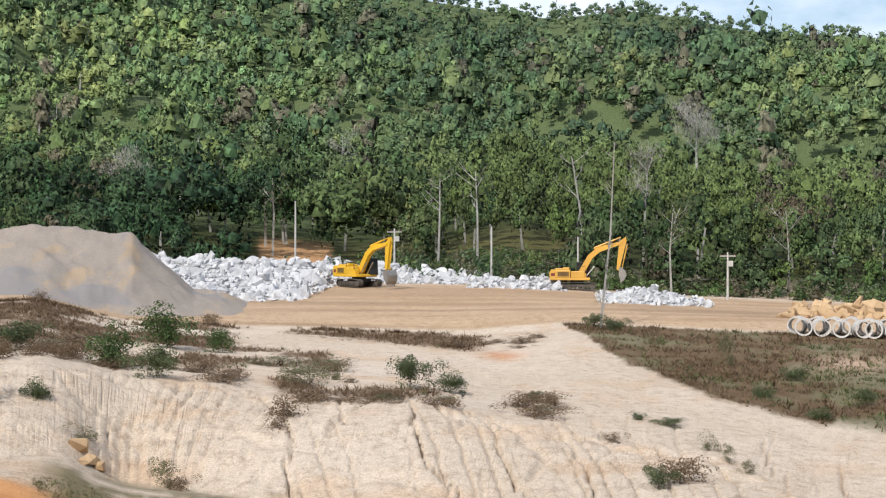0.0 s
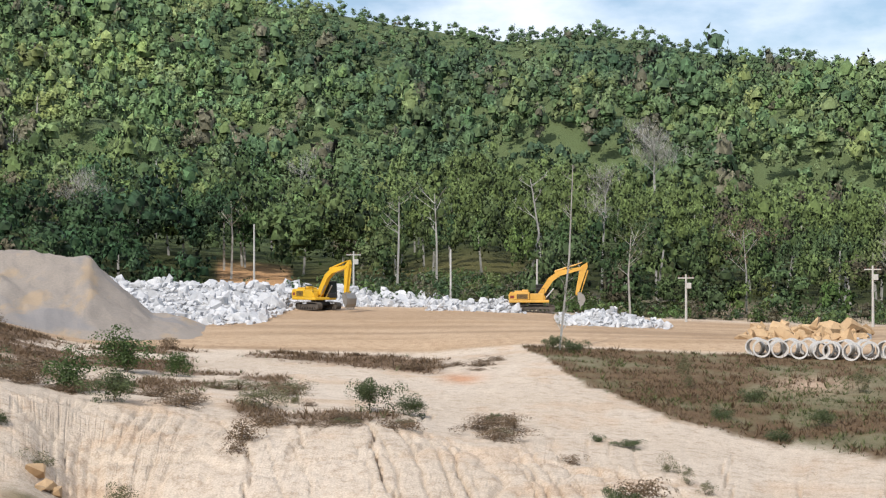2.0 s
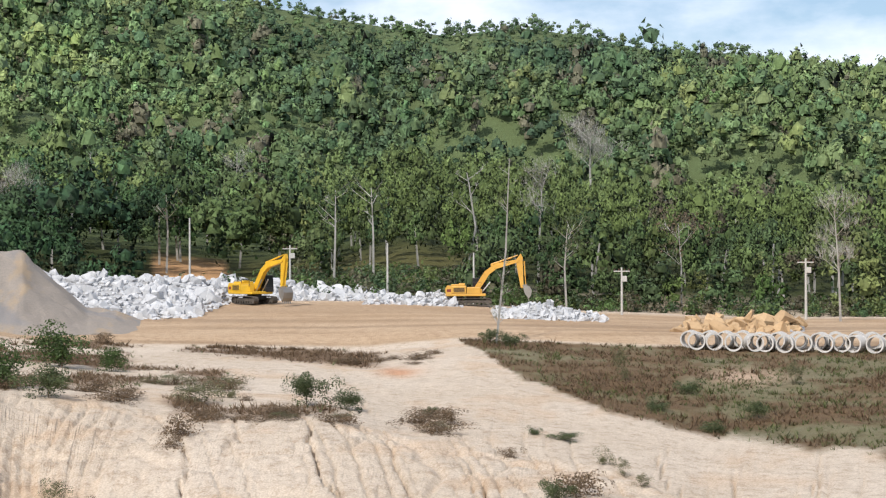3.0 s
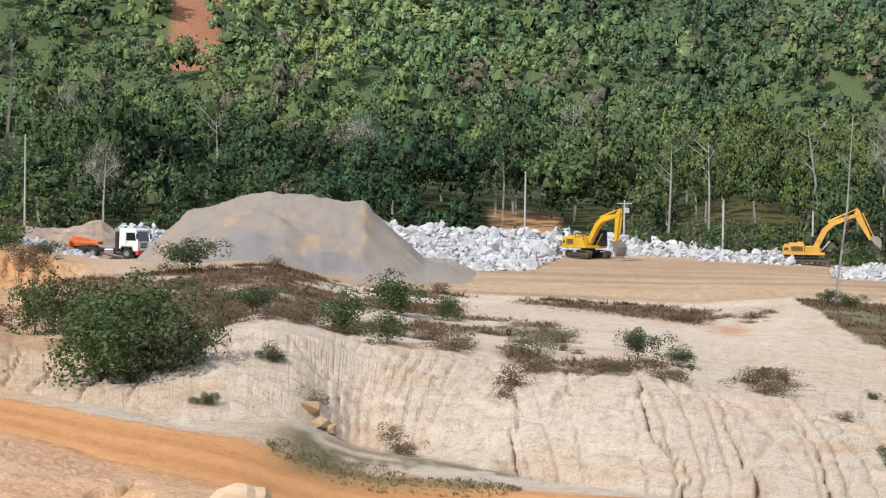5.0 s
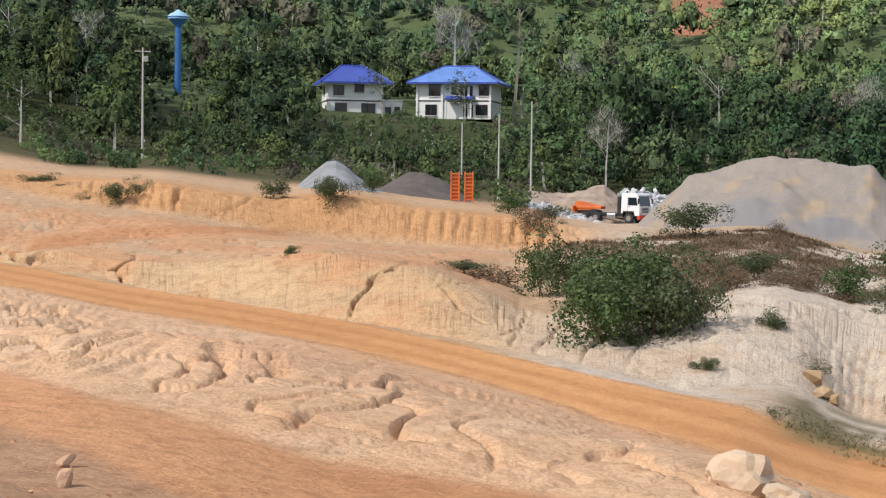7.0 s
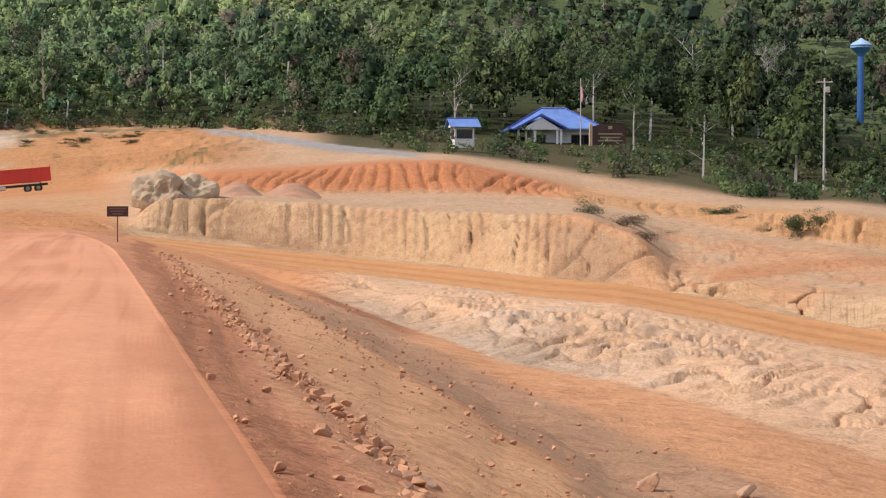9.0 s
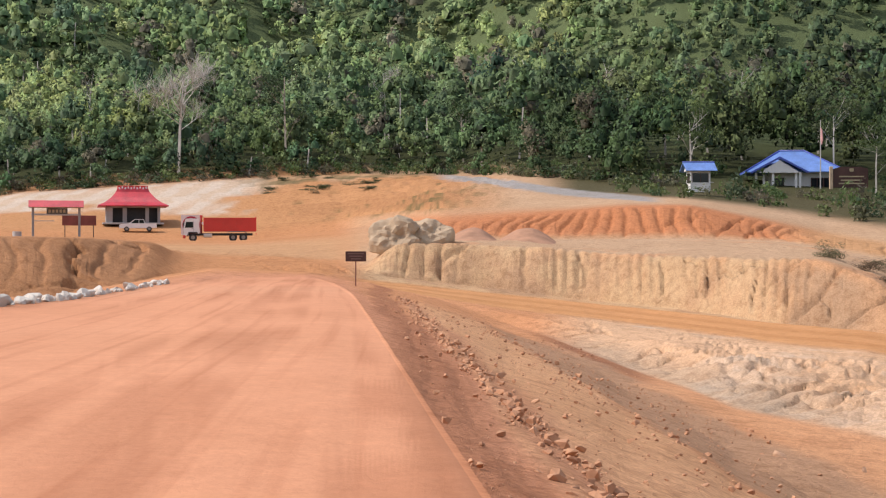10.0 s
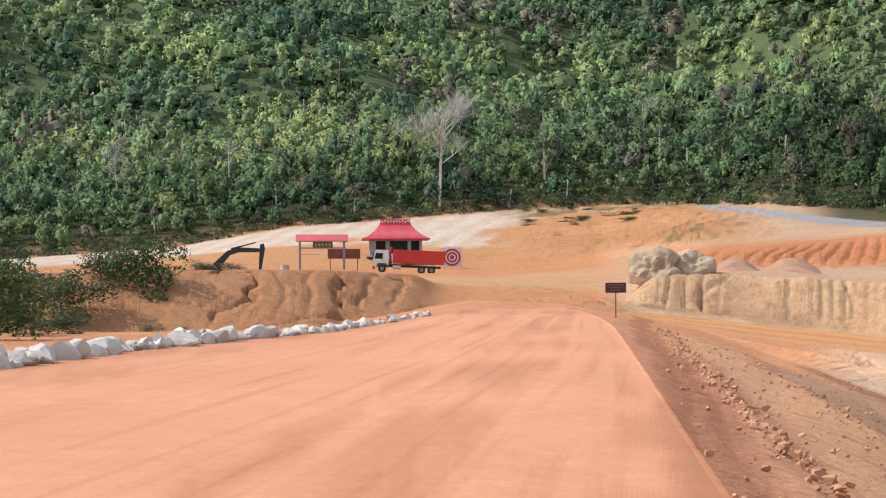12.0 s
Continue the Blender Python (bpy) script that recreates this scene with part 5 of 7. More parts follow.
def excavator(m, paint, label, angles, badge):
    ex = thing("excavator", m, label, "excavator")
    for s in (-1, 1):
        def belt(bm, y=1.2 * s):
            ring = []
            for k in range(44):
                a = 2 * math.pi * k / 44
                x = max(-1.62, min(1.62, 2.6 * math.cos(a)))
                ring.append((x + 0.42 * math.cos(a), 0.46 + 0.4 * math.sin(a)))
            for (x0, z0), (x1, z1) in zip(ring, ring[1:] + ring[:1]):
                a = math.degrees(math.atan2(z1 - z0, x1 - x0))
                L = math.hypot(x1 - x0, z1 - z0)
                box(bm, (L * 0.94, 0.6, 0.07), ((x0 + x1) / 2, y, (z0 + z1) / 2), 0.012, (0, -a, 0))
        tr = one("track", TRACK, ex, belt)
        def rollers(bm, y=1.2 * s):
            for x in (-1.66, 1.66):
                disc(bm, 0.34, 0.34, (x, y, 0.46), "Y", 18, 0.03)
            for k in range(6):
                disc(bm, 0.13, 0.36, (-1.15 + 0.46 * k, y, 0.24), "Y", 12)
            box(bm, (2.9, 0.26, 0.34), (0, y, 0.5), 0.05)
        one("roller_frame", TRACK, tr, rollers)
    one("undercarriage", BLACK, ex, lambda bm: (box(bm, (1.6, 2.0, 0.4), (0, 0, 0.7), 0.08), disc(bm, 0.75, 0.25, (0, 0, 0.98), "Z", 24, 0.03)))
    def deck(bm):
        box(bm, (4.3, 2.7, 0.28), (-0.75, 0, 1.22), 0.05)
        box(bm, (1.9, 2.68, 0.85), (-1.65, 0, 1.78), 0.1)
        box(bm, (1.5, 0.75, 0.75), (0.1, -0.98, 1.7), 0.08)
        box(bm, (0.9, 0.55, 0.5), (0.55, -0.98, 1.6), 0.06)
        for s in (-0.3, 0.3):
            prism(bm, [(-0.3, 1.3), (0.55, 1.3), (0.4, 2.0), (0.1, 2.0)], 0.06, (0, s, 0))
    body = one("body", paint, ex, deck)
    def weight(bm):
        prism(bm, [(-2.95, 1.12), (-2.4, 1.1), (-2.3, 2.2), (-2.8, 2.25), (-3.0, 1.9)], 2.66)
    cw = one("counterweight", paint, ex, weight)
    one("badge", badge, cw, lambda bm: (box(bm, (0.02, 0.55, 0.3), (-3.0, 0.5, 1.75)), box(bm, (0.45, 0.012, 0.3), (-2.6, -1.337, 1.7)), box(bm, (0.45, 0.012, 0.3), (-2.6, 1.337, 1.7))))
    one("engine_hood", paint, ex, lambda bm: (box(bm, (1.5, 1.5, 0.2), (-1.6, -0.3, 2.28), 0.06), box(bm, (0.7, 0.7, 0.12), (-1.2, -0.3, 2.42), 0.03)))
    one("exhaust", BLACK, ex, lambda bm: tube(bm, [(-1.9, -0.8, 2.2), (-1.9, -0.8, 2.75), (-1.95, -0.8, 2.85)], [0.07, 0.07, 0.06], 8))
    for s in (-1, 1):
        for k in range(5):
            one("grille_slat", BLACK, body, lambda bm: box(bm, (1.2, 0.03, 0.06), (-1.5, s * 1.345, 1.55 + 0.1 * k)))
    def cabin(bm):
        for x, y in ((1.45, 0.45), (1.45, 1.35), (0.0, 0.45), (0.0, 1.35)):
            tube(bm, [(x, y, 1.3), (x - 0.12 * (x > 0), y, 3.0)], [0.06, 0.06], 6)
        box(bm, (1.6, 1.0, 0.1), (0.68, 0.9, 3.0), 0.04)
        box(bm, (1.5, 0.96, 0.5), (0.73, 0.9, 1.55), 0.05)
    cab = one("cab", BLACK, ex, cabin)
    def panes(bm):
        box(bm, (0.03, 0.82, 1.15), (1.42, 0.9, 2.38))
        box(bm, (1.3, 0.03, 1.12), (0.7, 0.45, 2.38))
        box(bm, (1.3, 0.03, 1.12), (0.7, 1.35, 2.38))
        box(bm, (0.03, 0.82, 1.0), (0.02, 0.9, 2.4))
    one("cab_window", GLASS, cab, panes)
    one("handrail", BLACK, ex, lambda bm: [tube(bm, [(0.9, -1.3, 1.9), (0.9, -1.3, 2.6), (-0.5, -1.3, 2.6), (-0.5, -1.3, 2.2)], [0.03] * 4, 6)])
    boom, arm, bucket = one("boom", paint, ex, boom_mesh), one("arm", paint, ex, arm_mesh), one("bucket", STEEL, ex, bucket_mesh, "worn grey steel bucket")
    for s in (-0.4, 0.4):
        one("boom_cylinder", CHROME, ex, lambda bm: tube(bm, [(0.85, s, 1.35), (1.9, s, 2.6)], [0.07, 0.07], 8))
    for o, p in zip((boom, arm, bucket), reach(*angles)):
        o.matrix_basis = p
    return ex, boom, arm, bucket


def on_ground(az, r, turn, dz=0.0):
    return Matrix.Translation(bearing(az, r, ground_at(az, r) + dz)) @ pose(0, 0, 0, 0, 0, turn)


BADGE = plain("badge_dark", (0.2, 0.03, 0.02), 0.5)
excavator(on_ground(2.95, 171, 3 - 55), YELLOW, "bright yellow crawler excavator parked before the white stone heap", (29, -95, -62), BADGE)
DIGGER, DIG_BOOM, DIG_ARM, DIG_BUCKET = excavator(on_ground(-4.72, 178, -5), AMBER, "amber yellow crawler excavator loading pale stone", (38.6, -98, -80), BADGE)


def wheel(parent, x, y, radius, width, twin=False):
    """Tyre and rim on a hub that turns."""
    hub = new("wheel")
    hub.parent = parent
    hub.location = (x, y, radius)
    def tyre(bm):
        for s in ((-0.17, 0.17) if twin else (0,)):
            disc(bm, radius, width, (0, s, 0), "Y", 28, 0.06)
    def rim(bm):
        w = width / 2 + (0.17 if twin else 0)
        disc(bm, radius * 0.55, 2 * w + 0.02, (0, 0, 0), "Y", 20, 0.02)
        for k in range(8):
            a = math.pi * k / 4
            disc(bm, 0.03, 2 * w + 0.06, (0.17 * math.cos(a), 0, 0.17 * math.sin(a)), "Y", 8)
    one("tyre", RUBBER, hub, tyre)
    one("rim", STEEL, hub, rim)
    return hub


def lorry_cab(ob, white=WHITE_PAINT):
    """A cab-over lorry cab, its nose towards +x, its front wheel centre at x = 0."""
    def shell(bm):
        prism(bm, [(1.15, 0.75), (1.2, 1.6), (1.0, 2.75), (0.8, 2.92), (-0.75, 2.92), (-0.82, 1.0), (-0.55, 0.95), (-0.5, 1.15), (0.5, 1.15), (0.55, 0.75)], 2.3)
    cab = one("cab", white, ob, shell)
    one("windscreen", GLASS, cab, lambda bm: prism(bm, [(1.2, 1.68), (1.02, 2.62), (1.05, 2.63), (1.225, 1.7)], 2.0))
    for s in (-1, 1):
        one("side_window", GLASS, cab, lambda bm: prism(bm, [(0.98, 1.75), (0.84, 2.5), (-0.05, 2.5), (-0.05, 1.75)], 0.02, (0, s * 1.155, 0)))
        one("mirror", BLACK, cab, lambda bm: (box(bm, (0.1, 0.22, 0.5), (1.2, s * 1.38, 2.15), 0.03), tube(bm, [(1.05, s * 1.15, 2.4), (1.2, s * 1.36, 2.4)], [0.025, 0.025], 6)))
        one("headlight", CHROME, cab, lambda bm: box(bm, (0.06, 0.36, 0.18), (1.18, s * 0.85, 0.95), 0.02))
        one("door_seam", BLACK, cab, lambda bm: (box(bm, (0.02, 0.008, 1.5), (-0.1, s * 1.152, 1.9)), box(bm, (0.18, 0.02, 0.05), (0.05, s * 1.16, 1.62))))
    one("bumper", RED_PAINT, ob, lambda bm: box(bm, (0.3, 2.36, 0.42), (1.1, 0, 0.6), 0.06), "dull red bumper")
    one("grille", BLACK, cab, lambda bm: [box(bm, (0.05, 1.3, 0.07), (1.2, 0, 1.1 + 0.13 * k)) for k in range(4)])
    for s in (-1, 1):
        one("mudguard", BLACK, ob, lambda bm: prism(bm, [(-0.62, 0.6), (-0.5, 1.08), (0.5, 1.08), (0.62, 0.6), (0.72, 0.7), (0.56, 1.2), (-0.56, 1.2), (-0.72, 0.7)], 0.5, (0, s * 0.95, 0)))
    return cab


def dump_truck(m):
    t = thing("dump_truck", m, "white-cabbed dump truck with a long red tipper body", "dump truck")
    lorry_cab(t)
    one("chassis", BLACK, t, lambda bm: ([box(bm, (8.6, 0.14, 0.3), (-3.3, s, 0.9), 0.02) for s in (-0.42, 0.42)], [box(bm, (0.15, 0.9, 0.2), (-0.5 - 1.3 * k, 0, 0.9)) for k in range(6)]))
    def bed(bm):
        L, w, h = 6.6, 2.4, 1.6
        x0 = -8.0
        box(bm, (L, w, 0.12), (x0 + L / 2, 0, 1.32), 0.03)
        for s in (-1, 1):
            box(bm, (L, 0.08, h), (x0 + L / 2, s * w / 2, 1.35 + h / 2), 0.02)
            box(bm, (L + 0.1, 0.16, 0.14), (x0 + L / 2, s * w / 2, 1.35 + h), 0.03)
        box(bm, (0.1, w, h + 0.15), (x0 + L, 0, 1.4 + h / 2), 0.02)
        box(bm, (0.12, w, h + 0.25), (x0, 0, 1.42 + h / 2), 0.03)
    tip = one("tipper_body", RED_PAINT, t, bed, "long red steel tipper body")
    for s in (-1, 1):
        for k in range(9):
            one("rib", RED_PAINT, tip, lambda bm: box(bm, (0.1, 0.06, 1.55), (-7.7 + 0.76 * k, s * 1.25, 2.12), 0.015))
    one("tipping_ram", RED_PAINT, t, lambda bm: (tube(bm, [(-1.05, 0, 1.0), (-1.05, 0, 3.2)], [0.14, 0.12], 10), box(bm, (0.35, 1.0, 0.3), (-1.05, 0, 3.2), 0.04)))
    one("cover_roll", WHITE_PAINT, t, lambda bm: tube(bm, [(-1.3, -1.15, 2.3), (-1.3, 1.15, 2.3)], [0.2, 0.2], 10))
    for s in (-1, 1):
        one("fuel_tank", CHROME, t, lambda bm: box(bm, (1.1, 0.5, 0.5), (-1.9, s * 0.95, 0.75), 0.1))
    for s in (-1, 1):
        one("side_guard", STEEL, t, lambda bm: tube(bm, [(-6.9, s * 1.2, 1.0), (-6.6, s * 1.2, 1.25), (-4.6, s * 1.2, 1.25), (-4.3, s * 1.2, 1.0)], [0.05] * 4, 6))
    for s in (-1, 1):
        one("tail_light", RED_PAINT, t, lambda bm: box(bm, (0.08, 0.35, 0.16), (-8.05, s * 0.9, 0.95)))
    ws = [wheel(t, 0, s * 1.0, 0.5, 0.3) for s in (-1, 1)]
    for x in (-5.1, -6.4):
        ws += [wheel(t, x, s * 0.92, 0.5, 0.28, True) for s in (-1, 1)]
    return t, ws


DUMP, DUMP_WHEELS = dump_truck(Matrix.Identity(4))


def tractor_unit(m):
    t = thing("lorry", m, "white lorry tractor unit parked at the foot of the gravel heap", "lorry")
    lorry_cab(t)
    one("chassis", BLACK, t, lambda bm: [box(bm, (6.6, 0.14, 0.3), (-2.4, s, 0.85), 0.02) for s in (-0.42, 0.42)])
    one("exhaust_stack", BLACK, t, lambda bm: (box(bm, (0.35, 2.2, 1.6), (-1.1, 0, 1.8), 0.05), tube(bm, [(-1.3, 0.9, 1.0), (-1.3, 0.9, 3.1)], [0.09, 0.08], 8)))
    one("fifth_wheel", BLACK, t, lambda bm: (disc(bm, 0.5, 0.12, (-4.2, 0, 1.15), "Z", 20), box(bm, (0.8, 0.9, 0.15), (-4.2, 0, 1.05))))
    for s in (-1, 1):
        one("fuel_tank", CHROME, t, lambda bm: box(bm, (1.0, 0.5, 0.5), (-1.9, s * 0.95, 0.7), 0.1))
    one("crane_frame", ORANGE_PAINT, t, lambda bm: (box(bm, (3.0, 0.9, 0.3), (-4.9, 0, 1.45), 0.05), prism(bm, [(-6.4, 1.1), (-6.4, 2.0), (-6.0, 2.05), (-3.4, 1.55), (-3.4, 1.35)], 0.8), box(bm, (0.2, 2.0, 0.6), (-6.3, 0, 1.3), 0.04)), "orange steel ramp frame behind the cab")
    for s in (-1, 1):
        wheel(t, 0, s * 1.0, 0.5, 0.3)
        wheel(t, -3.6, s * 0.92, 0.5, 0.28, True)
        wheel(t, -4.9, s * 0.92, 0.5, 0.28, True)
    return t


tractor_unit(on_ground(19.3, 158, 19 - 28))


def pickup(m):
    t = thing("pickup", m, "white extended-cab pickup parked before the pavilion", "pickup truck")
    def body(bm):
        prism(bm, [(2.6, 0.45), (2.62, 0.85), (2.4, 1.02), (1.25, 1.12), (-2.5, 1.12), (-2.55, 0.5)], 1.75)
        prism(bm, [(1.3, 1.08), (0.55, 1.68), (-0.75, 1.7), (-1.0, 1.08)], 1.55)
    b = one("body", WHITE_PAINT, t, body)
    for s in (-1, 1):
        one("side_window", GLASS, b, lambda bm: (prism(bm, [(1.05, 1.14), (0.5, 1.6), (-0.05, 1.62), (-0.05, 1.14)], 0.02, (0, s * 0.785, 0)), prism(bm, [(-0.12, 1.14), (-0.12, 1.62), (-0.7, 1.62), (-0.85, 1.14)], 0.02, (0, s * 0.785, 0))))
        one("headlight", CHROME, b, lambda bm: box(bm, (0.1, 0.35, 0.18), (2.57, s * 0.62, 0.85), 0.03))
        for x in (1.6, -1.5):
            wheel(t, x, s * 0.78, 0.37, 0.24)
    one("windscreen", GLASS, b, lambda bm: prism(bm, [(1.28, 1.12), (0.6, 1.66), (0.62, 1.68), (1.31, 1.13)], 1.4))
    one("load_bed", BLACK, t, lambda bm: box(bm, (1.4, 1.5, 0.05), (-1.8, 0, 1.1)))
    return t


pickup(on_ground(68.55, 231, 68.5 + 180, 0.05))

# a loose excavator boom set down on the mound
bm = bmesh.new()
prism(bm, [(-0.2, -0.3), (0.5, -0.3), (2.2, 0.95), (3.2, 1.05), (5.5, 0.5), (5.75, 0.7), (5.6, 0.95), (3.4, 1.6), (2.0, 1.55), (0, 0.45)], 0.45, (0, 0, 0.3), (0, -14, 0))
spare = thing("excavator_boom", on_ground(75.1, 190, 75.1, 0), "black excavator boom with folded arm standing on the ground", "excavator boom")
part("boom", bm, BLACK, spare)
one("arm", BLACK, spare, lambda bm: prism(bm, [(5.35, 3.0), (5.75, 3.15), (5.95, 2.6), (5.5, 0.0), (5.2, 0.0), (5.25, 1.4)], 0.34))
one("base_block", BLACK, spare, lambda bm: (box(bm, (1.5, 1.2, 0.55), (-0.1, 0, 0.28), 0.08), box(bm, (0.8, 0.8, 0.3), (-1.1, 0, 0.15), 0.05)))
one("ram", BLACK, spare, lambda bm: tube(bm, [(2.0, 0, 2.5), (4.9, 0, 3.25)], [0.1, 0.07], 8))

# steel loading ramps stood upright
for k, dx in enumerate((-0.45, 0.45)):
    rp = thing("loading_ramp", on_ground(25.35, 133, 25) @ pose(dx * 1.25, 0, 0, 0, 0, 0), "orange steel loading ramp standing upright beside its twin", "loading ramp", "pair of loading ramps")
    one("rail", ORANGE_PAINT, rp, lambda bm: box(bm, (0.12, 0.16, 2.5), (-0.32, 0, 1.25), 0.02))
    one("rail", ORANGE_PAINT, rp, lambda bm: box(bm, (0.12, 0.16, 2.5), (0.32, 0, 1.25), 0.02))
    for j in range(8):
        one("rung", ORANGE_PAINT, rp, lambda bm: box(bm, (0.56, 0.1, 0.1), (0, 0, 0.2 + 0.3 * j), 0.015))
    one("back_plate", ORANGE_PAINT, rp, lambda bm: box(bm, (0.5, 0.03, 2.0), (0, 0.1, 1.2), 0.01))

# ---- buildings and fixtures ----
WALL = plain("white_render", (0.78, 0.77, 0.74), 0.85, wear=0.08, scale=1, dirt=(0.62, 0.6, 0.55))
GREY_WALL = plain("grey_render", (0.33, 0.32, 0.31), 0.9, wear=0.25, scale=1)
CONCRETE = plain("concrete", (0.5, 0.48, 0.45), 0.9, wear=0.3, scale=1.5, bump=0.2, dirt=(0.3, 0.27, 0.23))
POLE = plain("pole_concrete", (0.5, 0.48, 0.44), 0.85, wear=0.2)
BROWN = plain("brown_board", (0.09, 0.04, 0.03), 0.7, wear=0.3)
RUST = plain("rusty_red", (0.22, 0.06, 0.045), 0.75, wear=0.35)


def roof_material(name, colour, rows=3.2):
    m, nt, b = nodes_of(name)
    coord = nt.nodes.new("ShaderNodeTexCoord")
    w = nt.nodes.new("ShaderNodeTexWave")
    w.inputs["Scale"].default_value = rows
    w.inputs["Distortion"].default_value = 0.0
    nt.links.new(coord.outputs["Object"], w.inputs["Vector"])
    n = noise_node(nt, 0.8, 4)
    c = mix_node(nt, ramp_node(nt, n.outputs["Fac"], 0.3, 0.7), tuple(v * 0.75 for v in colour), tuple(min(1, v * 1.15) for v in colour))
    c = mix_node(nt, ramp_node(nt, w.outputs["Fac"], 0.0, 0.3, 0.45, 0), c, tuple(v * 0.5 for v in colour))
    nt.links.new(c, b.inputs["Base Color"])
    b.inputs["Roughness"].default_value = 0.4
    bump_node(nt, w.outputs["Fac"], 0.5, 0.06, b)
    return m


BLUE_ROOF = roof_material("blue_tiles", (0.16, 0.30, 0.68))
DEEP_BLUE = roof_material("deep_blue_tiles", (0.05, 0.09, 0.42))
RED_ROOF = roof_material("red_tiles", (0.68, 0.05, 0.07))
BLUE_TRIM = plain("blue_trim", (0.05, 0.09, 0.4), 0.5)


def hip_roof(bm, w, d, h, z, ridge, over=0.0, at=(0, 0), thick=0.14):
    """A hipped roof with real thickness over a w by d plan; ridge: its ridge's length."""
    x, y = w / 2 + over, d / 2 + over
    ring = lambda dz: [bm.verts.new(v) for v in ((at[0] - x, at[1] - y, z + dz), (at[0] + x, at[1] - y, z + dz), (at[0] + x, at[1] + y, z + dz), (at[0] - x, at[1] + y, z + dz), (at[0] - ridge / 2, at[1], z + h + dz), (at[0] + ridge / 2, at[1], z + h + dz))]
    a, b = ring(0), ring(thick)
    for q, s in ((b, 1), (a, -1)):
        for f in ((0, 1, 5, 4), (2, 3, 4, 5), (1, 2, 5), (3, 0, 4)):
            bm.faces.new([q[i] for i in f][::s])
    for i in range(4):
        bm.faces.new((a[i], a[(i + 1) % 4], b[(i + 1) % 4], b[i]))


def ridge_caps(bm, w, d, h, z, ridge, over, at=(0, 0)):
    x, y = w / 2 + over, d / 2 + over
    for s in (-1, 1):
        for u in (-1, 1):
            tube(bm, [(at[0] + s * x, at[1] + u * y, z + 0.16), (at[0] + s * ridge / 2, at[1], z + h + 0.16)], [0.12, 0.12], 6)
    tube(bm, [(at[0] - ridge / 2, at[1], z + h + 0.18), (at[0] + ridge / 2, at[1], z + h + 0.18)], [0.13, 0.13], 6)


def window(parent, x, y, z, w, h, side="S"):
    """A window set in the wall: frame, sill and glass; side: the way that it faces (S towards -y, W towards -x)."""
    turn = 0 if side == "S" else -90
    win = new("window")
    win.parent = parent
    win.matrix_basis = pose(x, y, z, 0, 0, turn)
    one("window_frame", BROWN, win, lambda bm: (box(bm, (w, 0.1, 0.1), (0, -0.02, h / 2)), box(bm, (w, 0.1, 0.1), (0, -0.02, -h / 2)), [box(bm, (0.09, 0.1, h), (s * w / 2, -0.02, 0)) for s in (-1, 0, 1)]))
    one("pane", GLASS, win, lambda bm: box(bm, (w - 0.1, 0.04, h - 0.1), (0, 0.0, 0)))
    one("sill", WALL, win, lambda bm: box(bm, (w + 0.3, 0.25, 0.09), (0, -0.08, -h / 2 - 0.12), 0.02))


def villa(m, w, d, roof, trim, label, windows, west, annex=False):
    """A two-storey house, its front towards -y."""
    h = thing("house", m, label, "house")
    one("wall", WALL, h, lambda bm: box(bm, (w, d, 6.2), (0, 0, 3.1), 0.03))
    one("band", BROWN, h, lambda bm: (box(bm, (w + 0.12, d + 0.12, 0.16), (0, 0, 3.15), 0.02)))
    one("band", WALL, h, lambda bm: (box(bm, (w + 0.22, d + 0.22, 0.24), (0, 0, 3.4), 0.03)))
    one("soffit", WALL, h, lambda bm: box(bm, (w + 2.6, d + 2.6, 0.12), (0, 0, 6.16)))
    rf = one("roof", roof, h, lambda bm: hip_roof(bm, w, d, 3.1, 6.24, w * 0.42, 1.4), "blue tiled hip roof")
    one("ridge_cap", trim, rf, lambda bm: ridge_caps(bm, w, d, 3.1, 6.24, w * 0.42, 1.4))
    one("fascia", trim, rf, lambda bm: [box(bm, (w + 2.85, 0.08, 0.3), (0, s * (d / 2 + 1.42), 6.2)) for s in (-1, 1)] + [box(bm, (0.08, d + 2.7, 0.3), (s * (w / 2 + 1.42), 0, 6.2)) for s in (-1, 1)])
    for x, z, ww, hh in windows:
        window(h, x, -d / 2 - 0.03, z, ww, hh)
    for y, z, ww, hh in west:
        window(h, -w / 2 - 0.03, y, z, ww, hh, "W")
    if annex:
        ax = one("annex", WALL, h, lambda bm: box(bm, (3.6, d * 0.8, 3.3), (w / 2 + 1.8, 0.4, 1.65), 0.03))
        one("parapet", WALL, ax, lambda bm: box(bm, (3.8, d * 0.8 + 0.2, 0.25), (w / 2 + 1.85, 0.4, 3.4), 0.03))
        window(h, w / 2 + 1.1, -d * 0.4 + 0.35, 1.4, 1.0, 1.6)
        window(h, w / 2 + 2.7, -d * 0.4 + 0.35, 1.2, 0.9, 2.1)
    else:
        one("porch_roof", DEEP_BLUE, h, lambda bm: prism(bm, [(-d / 2 - 2.0, 3.3), (-d / 2, 3.9), (-d / 2, 4.05), (-d / 2 - 2.05, 3.42)], 5.0, (1.2, 0, 0), (0, 0, 90)))
        for x in (-1.0, 3.4):
            one("porch_post", WALL, h, lambda bm: box(bm, (0.3, 0.3, 3.3), (x, -d / 2 - 1.7, 1.65), 0.02))
        for x in (-w / 2 + 0.2, -2.0, w * 0.2, w / 2 - 0.2):
            one("pilaster", WALL, h, lambda bm: box(bm, (0.35, 0.3, 6.1), (x, -d / 2 - 0.1, 3.05), 0.02))
    return h


def at_height(az, r, z, turn):
    return Matrix.Translation(bearing(az, r, z)) @ pose(0, 0, 0, 0, 0, turn)


